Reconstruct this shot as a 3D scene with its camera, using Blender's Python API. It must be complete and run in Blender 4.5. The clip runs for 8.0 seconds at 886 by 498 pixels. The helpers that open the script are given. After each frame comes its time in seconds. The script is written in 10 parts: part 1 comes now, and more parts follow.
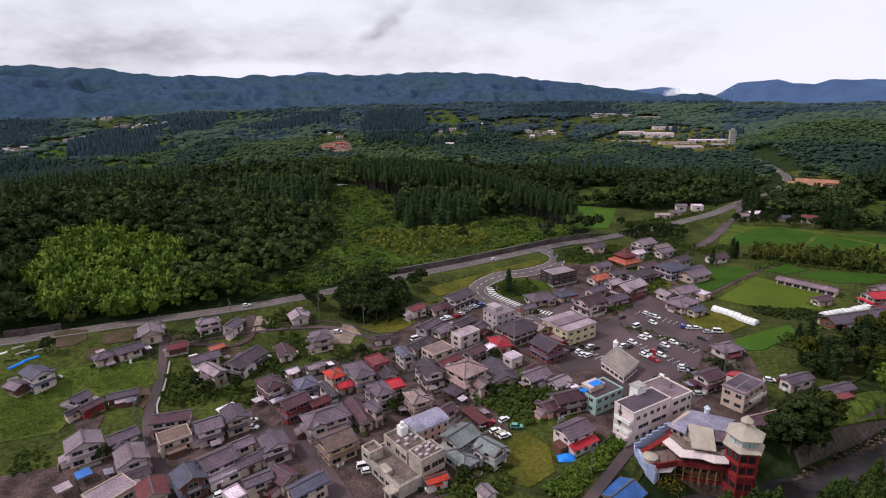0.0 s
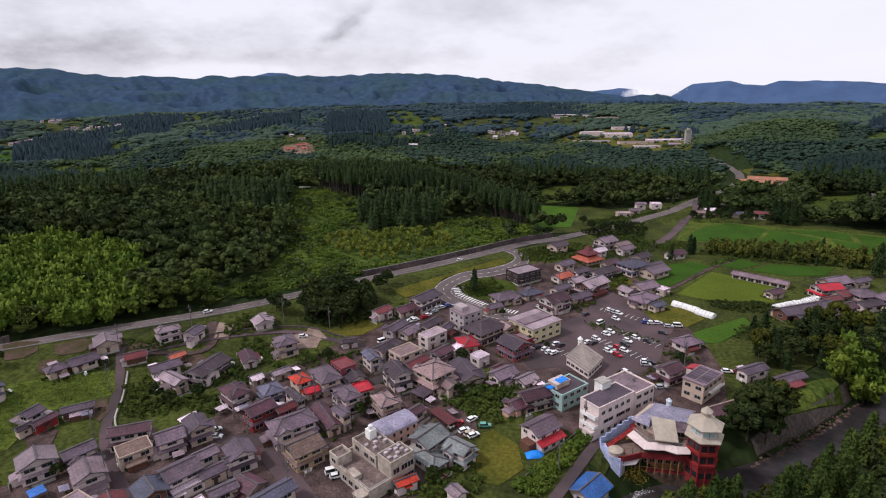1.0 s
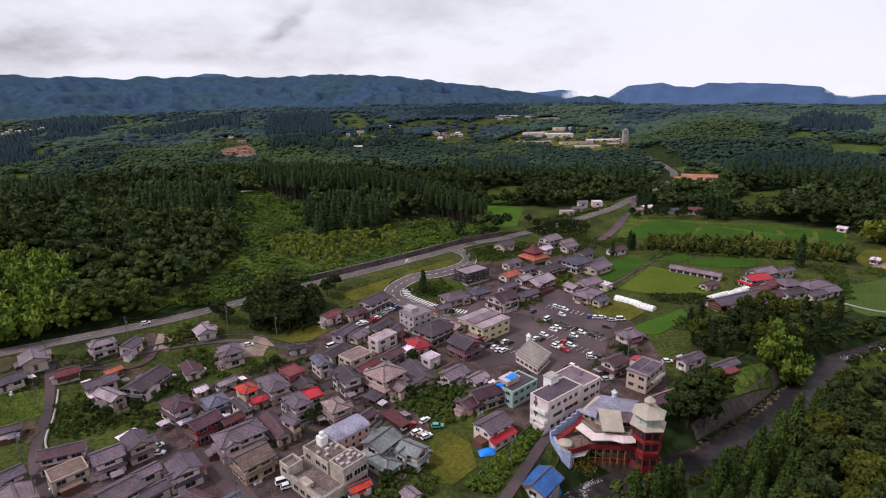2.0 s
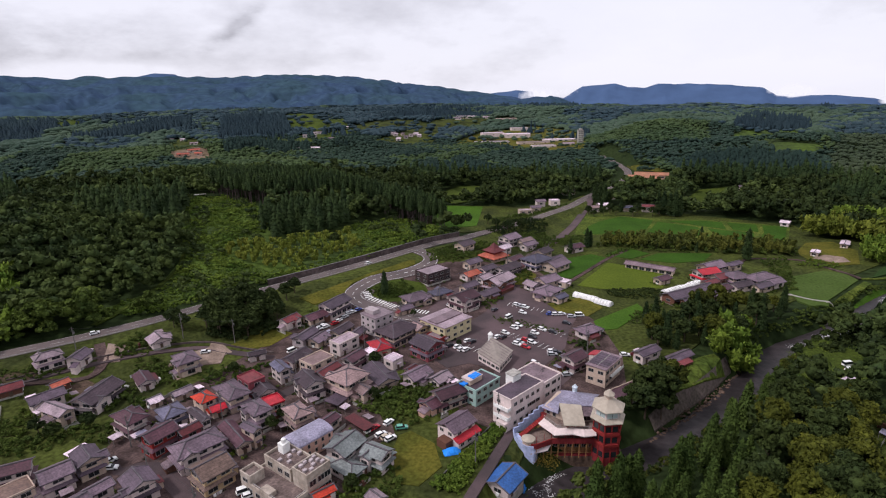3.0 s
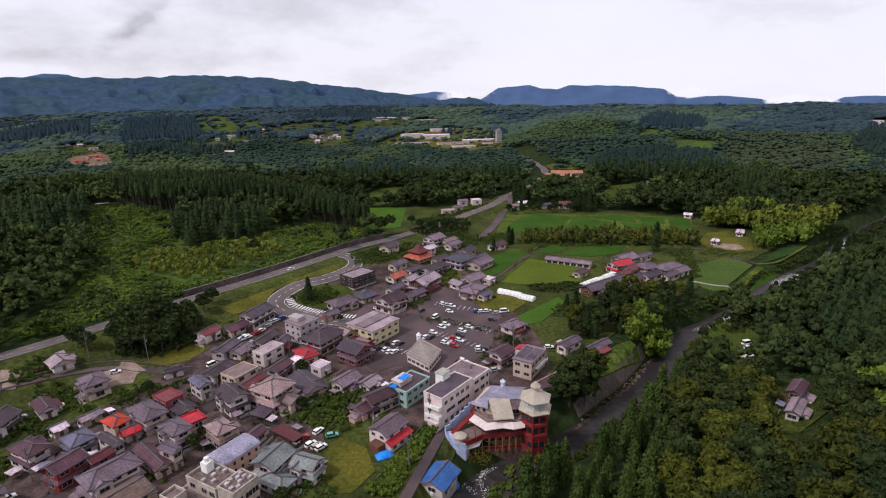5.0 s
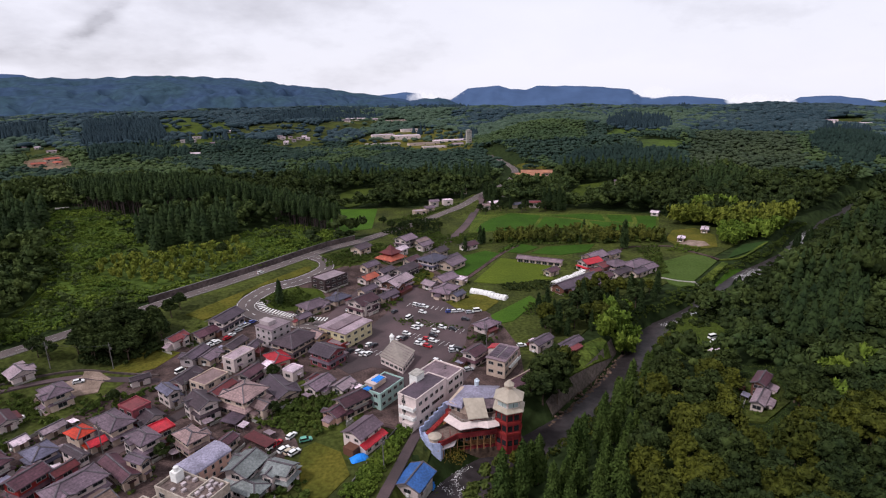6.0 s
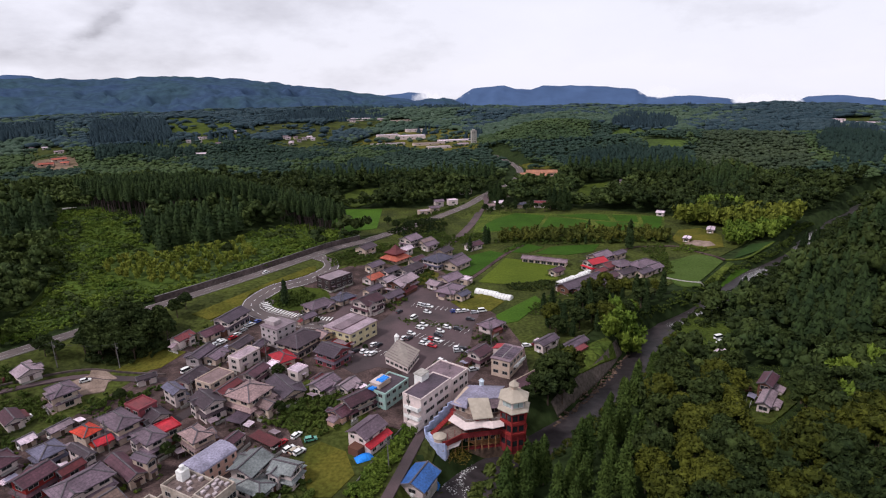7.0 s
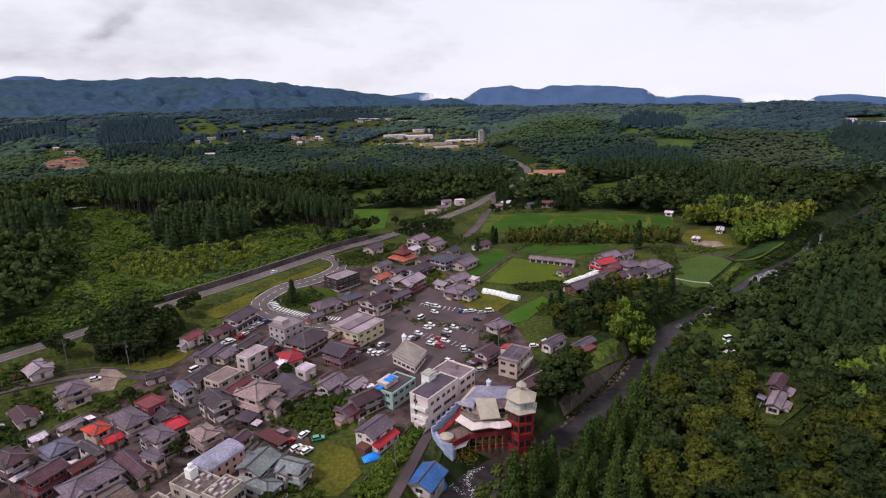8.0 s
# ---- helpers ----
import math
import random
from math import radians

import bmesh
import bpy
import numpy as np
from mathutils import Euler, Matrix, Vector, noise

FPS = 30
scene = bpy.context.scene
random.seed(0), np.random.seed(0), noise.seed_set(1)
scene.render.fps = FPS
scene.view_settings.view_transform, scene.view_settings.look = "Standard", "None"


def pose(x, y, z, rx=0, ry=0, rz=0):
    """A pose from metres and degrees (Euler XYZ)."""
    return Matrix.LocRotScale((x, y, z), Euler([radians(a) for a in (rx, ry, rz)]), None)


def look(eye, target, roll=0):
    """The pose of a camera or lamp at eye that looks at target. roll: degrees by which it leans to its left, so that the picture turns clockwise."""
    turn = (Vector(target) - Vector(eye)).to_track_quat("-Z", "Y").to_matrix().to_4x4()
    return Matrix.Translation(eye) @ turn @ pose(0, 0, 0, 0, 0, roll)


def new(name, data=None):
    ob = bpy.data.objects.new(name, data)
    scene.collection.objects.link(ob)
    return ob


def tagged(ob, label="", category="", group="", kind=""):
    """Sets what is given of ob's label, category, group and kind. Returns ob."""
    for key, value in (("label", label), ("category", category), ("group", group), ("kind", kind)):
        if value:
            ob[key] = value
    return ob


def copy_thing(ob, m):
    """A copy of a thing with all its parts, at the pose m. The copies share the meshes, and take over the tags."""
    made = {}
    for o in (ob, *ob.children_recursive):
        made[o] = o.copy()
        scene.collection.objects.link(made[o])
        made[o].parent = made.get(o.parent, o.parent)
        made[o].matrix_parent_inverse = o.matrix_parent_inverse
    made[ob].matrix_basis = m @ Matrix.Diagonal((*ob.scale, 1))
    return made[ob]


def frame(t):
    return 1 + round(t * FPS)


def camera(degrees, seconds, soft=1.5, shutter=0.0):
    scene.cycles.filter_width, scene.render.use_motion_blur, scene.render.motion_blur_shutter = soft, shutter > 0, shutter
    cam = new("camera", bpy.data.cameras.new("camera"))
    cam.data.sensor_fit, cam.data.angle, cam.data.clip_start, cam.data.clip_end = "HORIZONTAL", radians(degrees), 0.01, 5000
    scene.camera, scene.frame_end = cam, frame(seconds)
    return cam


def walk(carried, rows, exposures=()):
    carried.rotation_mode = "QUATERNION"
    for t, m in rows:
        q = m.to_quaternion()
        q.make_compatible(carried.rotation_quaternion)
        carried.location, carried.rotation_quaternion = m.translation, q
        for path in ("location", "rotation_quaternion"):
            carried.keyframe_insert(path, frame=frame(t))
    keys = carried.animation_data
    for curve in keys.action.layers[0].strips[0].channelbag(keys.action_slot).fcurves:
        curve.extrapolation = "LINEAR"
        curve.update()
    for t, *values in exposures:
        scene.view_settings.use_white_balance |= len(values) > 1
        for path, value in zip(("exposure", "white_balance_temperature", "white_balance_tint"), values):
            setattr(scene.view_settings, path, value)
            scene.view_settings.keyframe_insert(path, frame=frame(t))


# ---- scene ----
EYE = 105.0
cam = camera(77.0, 8.0, soft=1.15)
# seconds, yaw, pitch, roll of a camera that hovers and turns where it is
TURN = [
    (0.0, 23.19, -16.18, -1.21), (0.5, 21.40, -16.16, -1.20), (1.0, 19.50, -16.15, -1.21), (1.5, 16.60, -16.12, -1.19),
    (3.0, 9.72, -16.15, -1.11), (3.5, 7.74, -16.14, -1.13), (4.0, 5.80, -16.14, -1.13), (4.5, 3.94, -16.16, -1.12),
    (6.0, -1.31, -16.17, -1.13), (6.5, -1.29, -16.16, -1.20), (7.0, -0.79, -16.16, -1.24), (7.5, -0.37, -16.15, -1.33),
    (8.0, 0.00, -16.14, -1.37),
]
walk(cam, [(t, pose(0, 0, EYE, 90 + p, 0, y) @ pose(0, 0, 0, 0, 0, r)) for t, y, p, r in TURN], [(0.0, 0.0, 6250, 19), (8.0, 0.0, 6250, 19)])

# world: a bright overcast sky with cloud banks, and a weak wide sun behind it
SUN_EL, SUN_AZ = radians(50), radians(-120)
world = bpy.data.worlds.new("world")
scene.world = world
world.use_nodes = True
wn, wl = world.node_tree.nodes, world.node_tree.links
wn.clear()
w_out, w_bg = wn.new("ShaderNodeOutputWorld"), wn.new("ShaderNodeBackground")
sky = wn.new("ShaderNodeTexSky")
sky.sky_type, sky.sun_disc, sky.sun_elevation, sky.sun_rotation = "NISHITA", False, SUN_EL, SUN_AZ
w_co = wn.new("ShaderNodeTexCoord")
w_map = wn.new("ShaderNodeMapping")
w_map.inputs["Scale"].default_value = (1.0, 1.0, 2.4)
w_map.inputs["Location"].default_value = (0.35, 0.1, 0.0)
n_big, n_small = wn.new("ShaderNodeTexNoise"), wn.new("ShaderNodeTexNoise")
n_big.inputs["Scale"].default_value, n_big.inputs["Detail"].default_value, n_big.inputs["Roughness"].default_value = 2.3, 6, 0.56
n_small.inputs["Scale"].default_value, n_small.inputs["Detail"].default_value, n_small.inputs["Roughness"].default_value = 7.0, 6, 0.6
w_ramp = wn.new("ShaderNodeValToRGB")
w_ramp.color_ramp.elements[0].position, w_ramp.color_ramp.elements[0].color = 0.24, (0.46, 0.46, 0.48, 1)
w_ramp.color_ramp.elements[1].position, w_ramp.color_ramp.elements[1].color = 0.50, (0.905, 0.92, 0.945, 1)
w_add = wn.new("ShaderNodeMix")
w_add.data_type, w_add.inputs["Factor"].default_value = "FLOAT", 0.25
w_sky = wn.new("ShaderNodeMix")
w_sky.data_type, w_sky.inputs["Factor"].default_value = "RGBA", 0.93
w_gain = wn.new("ShaderNodeMix")
w_gain.data_type, w_gain.blend_type, w_gain.inputs["Factor"].default_value = "RGBA", "MULTIPLY", 1.0
w_gain.inputs["B"].default_value = (0.12, 0.12, 0.12, 1)
wl.new(w_co.outputs["Generated"], w_map.inputs["Vector"])
for n in (n_big, n_small):
    wl.new(w_map.outputs["Vector"], n.inputs["Vector"])
wl.new(n_big.outputs["Fac"], w_add.inputs["A"])
wl.new(n_small.outputs["Fac"], w_add.inputs["B"])
w_sep, w_lean = wn.new("ShaderNodeSeparateXYZ"), wn.new("ShaderNodeMath")
w_lean.operation, w_lean.inputs[1].default_value = "MULTIPLY_ADD", 0.05
wl.new(w_co.outputs["Generated"], w_sep.inputs["Vector"])
wl.new(w_sep.outputs["X"], w_lean.inputs[0])
wl.new(w_add.outputs["Result"], w_lean.inputs[2])
w_low, w_sum = wn.new("ShaderNodeMapRange"), wn.new("ShaderNodeMath")
w_low.inputs["From Min"].default_value, w_low.inputs["From Max"].default_value = 0.0, 0.14
w_low.inputs["To Min"].default_value, w_low.inputs["To Max"].default_value = 0.045, 0.0
wl.new(w_sep.outputs["Z"], w_low.inputs["Value"])
wl.new(w_lean.outputs["Value"], w_sum.inputs[0])
wl.new(w_low.outputs["Result"], w_sum.inputs[1])


def sky_math(op, a, b=None, c=None):
    n = wn.new("ShaderNodeMath")
    n.operation = op
    for i, v in enumerate((a, b, c)):
        if v is None:
            continue
        if isinstance(v, (int, float)):
            n.inputs[i].default_value = v
        else:
            wl.new(v, n.inputs[i])
    return n.outputs["Value"]


def cloud(bearing, height, along, across, tilt):
    """A soft-edged cloud bank at a bearing and height (degrees), frayed by the fine noise."""
    b, h, co, si = radians(bearing), radians(height), math.cos(radians(tilt)), math.sin(radians(tilt))
    p = sky_math("SUBTRACT", w_az, b)
    q = sky_math("SUBTRACT", w_sep.outputs["Z"], math.sin(h))
    u = sky_math("ADD", sky_math("MULTIPLY", p, co), sky_math("MULTIPLY", q, si))
    v = sky_math("SUBTRACT", sky_math("MULTIPLY", q, co), sky_math("MULTIPLY", p, si))
    u, v = sky_math("DIVIDE", u, radians(along)), sky_math("DIVIDE", v, radians(across))
    d = sky_math("ADD", sky_math("MULTIPLY", u, u), sky_math("MULTIPLY", v, v))
    d = sky_math("ADD", d, sky_math("MULTIPLY", sky_math("SUBTRACT", n_fray.outputs["Fac"], 0.5), 3.2))
    return sky_math("POWER", 2.718, sky_math("MULTIPLY", sky_math("MAXIMUM", d, 0.0), -1.0))


w_az = sky_math("ARCTAN2", w_sep.outputs["X"], w_sep.outputs["Y"])
n_fray = wn.new("ShaderNodeTexNoise")
n_fray.inputs["Scale"].default_value, n_fray.inputs["Detail"].default_value, n_fray.inputs["Roughness"].default_value = 16.0, 6, 0.62
wl.new(w_map.outputs["Vector"], n_fray.inputs["Vector"])
w_total = w_sum.outputs["Value"]
for bank_of, weight in (((-60, 5.2, 15, 2.2, -4), 0.10), ((-47, 3.9, 12, 1.7, 8), 0.09), ((-28.6, 5.6, 3.2, 0.62, 37), 0.15), ((-33, 3.9, 5.5, 0.8, 12), 0.07), ((-22, 2.6, 16, 0.9, 0), 0.05)):
    w_total = sky_math("SUBTRACT", w_total, sky_math("MULTIPLY", cloud(*bank_of), weight))
for puff in ((5, 0.9, 5.5, 1.2, 0), (17, 1.0, 4.5, 1.2, 10), (23, 0.4, 3.5, 1.0, 0), (33, 0.2, 5.0, 1.1, 0), (-38, 1.9, 5.0, 0.7, 0)):
    w_total = sky_math("ADD", w_total, sky_math("MULTIPLY", cloud(*puff), 0.14))
wl.new(w_total, w_ramp.inputs["Fac"])
w_top = w_ramp.color_ramp.elements.new(0.66)
w_top.color = (0.945, 0.96, 0.985, 1)
wl.new(sky.outputs["Color"], w_gain.inputs["A"])
wl.new(w_gain.outputs["Result"], w_sky.inputs["A"])
wl.new(w_ramp.outputs["Color"], w_sky.inputs["B"])
wl.new(w_sky.outputs["Result"], w_bg.inputs["Color"])
w_bg.inputs["Strength"].default_value = 1.0
wl.new(w_bg.outputs["Background"], w_out.inputs["Surface"])
sun = new("sun", bpy.data.lights.new("sun", "SUN"))
sun.data.energy, sun.data.angle, sun.data.color = 2.6, radians(6), (1.0, 0.96, 0.9)
sun.matrix_world = look((0, 0, 400), (-math.sin(SUN_AZ) * 400 / math.tan(SUN_EL), -math.cos(SUN_AZ) * 400 / math.tan(SUN_EL), 0))

# materials
MATS = {}


def material(name, color, rough=0.8, grain=2.0, stain=0.15, amount=0.35, bump=0.15, courses=0.0, vary=0.0, metal=0.0, second=None, spec=0.12):
    """Base colour broken up by fine grain and broad stains (sizes per metre), with bump; courses: rows per metre of height."""
    if name in MATS:
        return MATS[name]
    m = bpy.data.materials.new(name)
    m.use_nodes = True
    nt = m.node_tree
    nd, ln = nt.nodes, nt.links
    b = nd["Principled BSDF"]
    b.inputs["Roughness"].default_value, b.inputs["Metallic"].default_value = rough, metal
    b.inputs["Specular IOR Level"].default_value = spec
    co = nd.new("ShaderNodeNewGeometry")
    fine, broad = nd.new("ShaderNodeTexNoise"), nd.new("ShaderNodeTexNoise")
    fine.inputs["Scale"].default_value, fine.inputs["Detail"].default_value = grain, 5
    broad.inputs["Scale"].default_value, broad.inputs["Detail"].default_value = stain, 4
    for n in (fine, broad):
        ln.new(co.outputs["Position"], n.inputs["Vector"])
    c2 = second or tuple(c * (1 - amount) for c in color)
    mix = nd.new("ShaderNodeMix")
    mix.data_type = "RGBA"
    mix.inputs["A"].default_value, mix.inputs["B"].default_value = (*color, 1), (*c2, 1)
    rng = nd.new("ShaderNodeMapRange")
    rng.inputs["From Min"].default_value, rng.inputs["From Max"].default_value = 0.36, 0.64
    ln.new(broad.outputs["Fac"], rng.inputs["Value"])
    ln.new(rng.outputs["Result"], mix.inputs["Factor"])
    val = nd.new("ShaderNodeMapRange")
    val.inputs["From Min"].default_value, val.inputs["From Max"].default_value = 0.3, 0.7
    val.inputs["To Min"].default_value, val.inputs["To Max"].default_value = 1 - amount, 1 + amount
    ln.new(fine.outputs["Fac"], val.inputs["Value"])
    last = val.outputs["Result"]
    if vary:
        info = nd.new("ShaderNodeObjectInfo")
        vr = nd.new("ShaderNodeMapRange")
        vr.inputs["To Min"].default_value, vr.inputs["To Max"].default_value = 1 - vary, 1 + vary
        ln.new(info.outputs["Random"], vr.inputs["Value"])
        mu = nd.new("ShaderNodeMath")
        mu.operation = "MULTIPLY"
        ln.new(last, mu.inputs[0])
        ln.new(vr.outputs["Result"], mu.inputs[1])
        last = mu.outputs["Value"]
    hsv = nd.new("ShaderNodeHueSaturation")
    ln.new(mix.outputs["Result"], hsv.inputs["Color"])
    ln.new(last, hsv.inputs["Value"])
    ln.new(hsv.outputs["Color"], b.inputs["Base Color"])
    bp = nd.new("ShaderNodeBump")
    bp.inputs["Strength"].default_value, bp.inputs["Distance"].default_value = min(1.0, bump * 2), bump
    hgt = fine.outputs["Fac"]
    if courses:
        sep = nd.new("ShaderNodeSeparateXYZ")
        ln.new(co.outputs["Position"], sep.inputs["Vector"])
        mm = nd.new("ShaderNodeMath")
        mm.operation, mm.inputs[1].default_value = "MULTIPLY", courses
        ln.new(sep.outputs["Z"], mm.inputs[0])
        fr = nd.new("ShaderNodeMath")
        fr.operation = "FRACT"
        ln.new(mm.outputs["Value"], fr.inputs[0])
        lap = nd.new("ShaderNodeMapRange")
        lap.inputs["From Min"].default_value, lap.inputs["From Max"].default_value = 0.0, 0.3
        lap.inputs["To Min"].default_value, lap.inputs["To Max"].default_value = 0.72, 1.05
        ln.new(fr.outputs["Value"], lap.inputs["Value"])
        lm = nd.new("ShaderNodeMath")
        lm.operation = "MULTIPLY"
        ln.new(last, lm.inputs[0])
        ln.new(lap.outputs["Result"], lm.inputs[1])
        ln.new(lm.outputs["Value"], hsv.inputs["Value"])
        ad = nd.new("ShaderNodeMath")
        ln.new(fr.outputs["Value"], ad.inputs[0])
        ln.new(fine.outputs["Fac"], ad.inputs[1])
        hgt = ad.outputs["Value"]
    ln.new(hgt, bp.inputs["Height"])
    ln.new(bp.outputs["Normal"], b.inputs["Normal"])
    MATS[name] = m
    return m


def foliage(name, color, second, rough=0.75, island=0.22, broad=0.02, single=0.5, chance=0.25, leafy=0.24):
    """Leaves: colour drifts over the wood and differs from clump to clump."""
    if name in MATS:
        return MATS[name]
    m = bpy.data.materials.new(name)
    m.use_nodes = True
    nt = m.node_tree
    nd, ln = nt.nodes, nt.links
    b = nd["Principled BSDF"]
    b.inputs["Roughness"].default_value, b.inputs["Specular IOR Level"].default_value = rough, 0.06
    geo, info = nd.new("ShaderNodeNewGeometry"), nd.new("ShaderNodeObjectInfo")
    big, leaf = nd.new("ShaderNodeTexNoise"), nd.new("ShaderNodeTexNoise")
    big.inputs["Scale"].default_value, leaf.inputs["Scale"].default_value = broad, 1.3
    big.inputs["Detail"].default_value, leaf.inputs["Detail"].default_value = 5, 4
    ln.new(geo.outputs["Position"], big.inputs["Vector"])
    ln.new(geo.outputs["Position"], leaf.inputs["Vector"])
    rng = nd.new("ShaderNodeMapRange")
    rng.inputs["From Min"].default_value, rng.inputs["From Max"].default_value = 0.35, 0.65
    ln.new(big.outputs["Fac"], rng.inputs["Value"])
    tre = nd.new("ShaderNodeTexNoise")
    tre.inputs["Scale"].default_value, tre.inputs["Detail"].default_value = 0.11, 2
    ln.new(geo.outputs["Position"], tre.inputs["Vector"])
    tr = nd.new("ShaderNodeMapRange")
    tr.inputs["From Min"].default_value, tr.inputs["From Max"].default_value = 0.33, 0.67
    ln.new(tre.outputs["Fac"], tr.inputs["Value"])
    two = nd.new("ShaderNodeMix")
    two.data_type, two.inputs["Factor"].default_value = "FLOAT", single
    ln.new(rng.outputs["Result"], two.inputs["A"])
    ln.new(tr.outputs["Result"], two.inputs["B"])
    rnd = nd.new("ShaderNodeMath")
    ln.new(geo.outputs["Random Per Island"], rnd.inputs[0])
    ln.new(info.outputs["Random"], rnd.inputs[1])
    frc = nd.new("ShaderNodeMath")
    frc.operation = "FRACT"
    ln.new(rnd.outputs["Value"], frc.inputs[0])
    avg = nd.new("ShaderNodeMix")
    avg.data_type, avg.inputs["Factor"].default_value = "FLOAT", chance
    ln.new(two.outputs["Result"], avg.inputs["A"])
    ln.new(frc.outputs["Value"], avg.inputs["B"])
    mix = nd.new("ShaderNodeMix")
    mix.data_type = "RGBA"
    mix.inputs["A"].default_value, mix.inputs["B"].default_value = (*color, 1), (*second, 1)
    ln.new(avg.outputs["Result"], mix.inputs["Factor"])
    val = nd.new("ShaderNodeMapRange")
    val.inputs["To Min"].default_value, val.inputs["To Max"].default_value = 1 - island, 1 + island
    ln.new(geo.outputs["Random Per Island"], val.inputs["Value"])
    v2 = nd.new("ShaderNodeMapRange")
    v2.inputs["From Min"].default_value, v2.inputs["From Max"].default_value = 0.3, 0.7
    v2.inputs["To Min"].default_value, v2.inputs["To Max"].default_value = 1 - leafy, 1 + leafy
    ln.new(leaf.outputs["Fac"], v2.inputs["Value"])
    mu = nd.new("ShaderNodeMath")
    mu.operation = "MULTIPLY"
    ln.new(val.outputs["Result"], mu.inputs[0])
    ln.new(v2.outputs["Result"], mu.inputs[1])
    hsv = nd.new("ShaderNodeHueSaturation")
    ln.new(mix.outputs["Result"], hsv.inputs["Color"])
    ln.new(mu.outputs["Value"], hsv.inputs["Value"])
    ln.new(hsv.outputs["Color"], b.inputs["Base Color"])
    bp = nd.new("ShaderNodeBump")
    bp.inputs["Strength"].default_value, bp.inputs["Distance"].default_value = 0.8, 0.6
    ln.new(leaf.outputs["Fac"], bp.inputs["Height"])
    ln.new(bp.outputs["Normal"], b.inputs["Normal"])
    MATS[name] = m
    return m


ROOF = {  # name: colour, words
    "grey": ((0.144, 0.112, 0.133), "blue-grey tiled"), "dgrey": ((0.085, 0.067, 0.084), "dark grey tiled"),
    "dark": ((0.047, 0.035, 0.041), "near-black tiled"), "brown": ((0.072, 0.034, 0.043), "dark brown tiled"),
    "lgrey": ((0.267, 0.223, 0.236), "light grey sheet-metal"), "blue": ((0.092, 0.097, 0.135), "slate-blue tiled"),
    "navy": ((0.050, 0.058, 0.081), "navy sheet-metal"), "red": ((0.367, 0.019, 0.029), "red sheet-metal"),
    "orange": ((0.526, 0.052, 0.022), "orange-red tiled"), "terra": ((0.356, 0.098, 0.056), "terracotta tiled"),
    "rust": ((0.136, 0.030, 0.032), "rust-red sheet-metal"), "green": ((0.165, 0.205, 0.190), "weathered green copper"),
    "tan": ((0.230, 0.172, 0.156), "tan tiled"), "white": ((0.612, 0.549, 0.581), "white sheet-metal"),
    "olive": ((0.138, 0.101, 0.077), "olive-brown tiled"), "sky": ((0.250, 0.261, 0.325), "pale blue sheet-metal"),
    "bright": ((0.034, 0.132, 0.369), "bright blue sheet-metal"), "old": ((0.170, 0.134, 0.143), "weathered grey tiled"),
}
WALL = {
    "white": ((0.571, 0.492, 0.468), "white plastered"), "cream": ((0.469, 0.377, 0.305), "cream plastered"),
    "wood": ((0.123, 0.059, 0.041), "brown timber-clad"), "yellow": ((0.459, 0.344, 0.197), "yellow plastered"),
    "teal": ((0.30, 0.45, 0.41), "pale teal plastered"), "pink": ((0.232, 0.059, 0.072), "maroon-clad"),
    "pale": ((0.388, 0.344, 0.350), "pale grey"), "black": ((0.046, 0.032, 0.033), "black-clad"),
    "redwood": ((0.232, 0.027, 0.025), "red-painted timber"), "peach": ((0.541, 0.353, 0.281), "peach plastered"),
    "concrete": ((0.408, 0.320, 0.261), "beige concrete"),
}


def roof_mat(k):
    tile = "tiled" in ROOF[k][1]
    return material("roof_" + k, tuple(f * c for f, c in zip((1.04, 0.92, 0.99), ROOF[k][0])), 0.55 if tile else 0.45, 1.7, 0.22, 0.34, 0.07, 2.4 if tile else 0.0, 0.30, spec=0.25)


def wall_mat(k):
    return material("wall_" + k, tuple(f * c for f, c in zip((1.03, 0.99, 1.0), WALL[k][0])), 0.85, 1.2, 0.3, 0.14, 0.02, 0.0, 0.12)


M_ASPHALT = material("asphalt", (0.125, 0.100, 0.097), 0.9, 3.0, 0.06, 0.14, 0.01, second=(0.090, 0.073, 0.072))
M_STREET = material("worn_street", (0.100, 0.068, 0.072), 0.9, 3.0, 0.05, 0.14, 0.01, second=(0.055, 0.042, 0.044))
M_PAINT = material("road_paint", (0.72, 0.72, 0.70), 0.7, 3.0, 0.4, 0.2, 0.01)
M_FADED = material("faded_road_paint", (0.36, 0.35, 0.34), 0.8, 3.0, 0.3, 0.35, 0.01)
M_GROUND = material("earth_and_weeds", (0.054, 0.066, 0.015), 0.95, 0.6, 0.045, 0.5, 0.3, second=(0.027, 0.033, 0.011), spec=0.03)
M_PLOT = material("overgrown_plot", (0.080, 0.102, 0.018), 0.95, 0.7, 0.07, 0.55, 0.3, second=(0.040, 0.060, 0.012), spec=0.03)
# Gravel colour lowered so that it also carries the shadows between houses.
M_YARD = material("yard_gravel", (0.098, 0.066, 0.062), 0.95, 1.6, 0.16, 0.4, 0.05, second=(0.040, 0.028, 0.026), spec=0.03)
M_EARTH = material("pale_earth", (0.27, 0.20, 0.165), 0.95, 1.5, 0.2, 0.25, 0.05, second=(0.17, 0.125, 0.10), spec=0.03)
M_RICE = material("rice_field", (0.032, 0.076, 0.009), 0.9, 1.5, 0.06, 0.25, 0.25, second=(0.026, 0.060, 0.008), spec=0.03)
M_BRIGHT = material("young_rice", (0.050, 0.104, 0.012), 0.9, 1.5, 0.06, 0.25, 0.25, second=(0.038, 0.082, 0.010), spec=0.03)
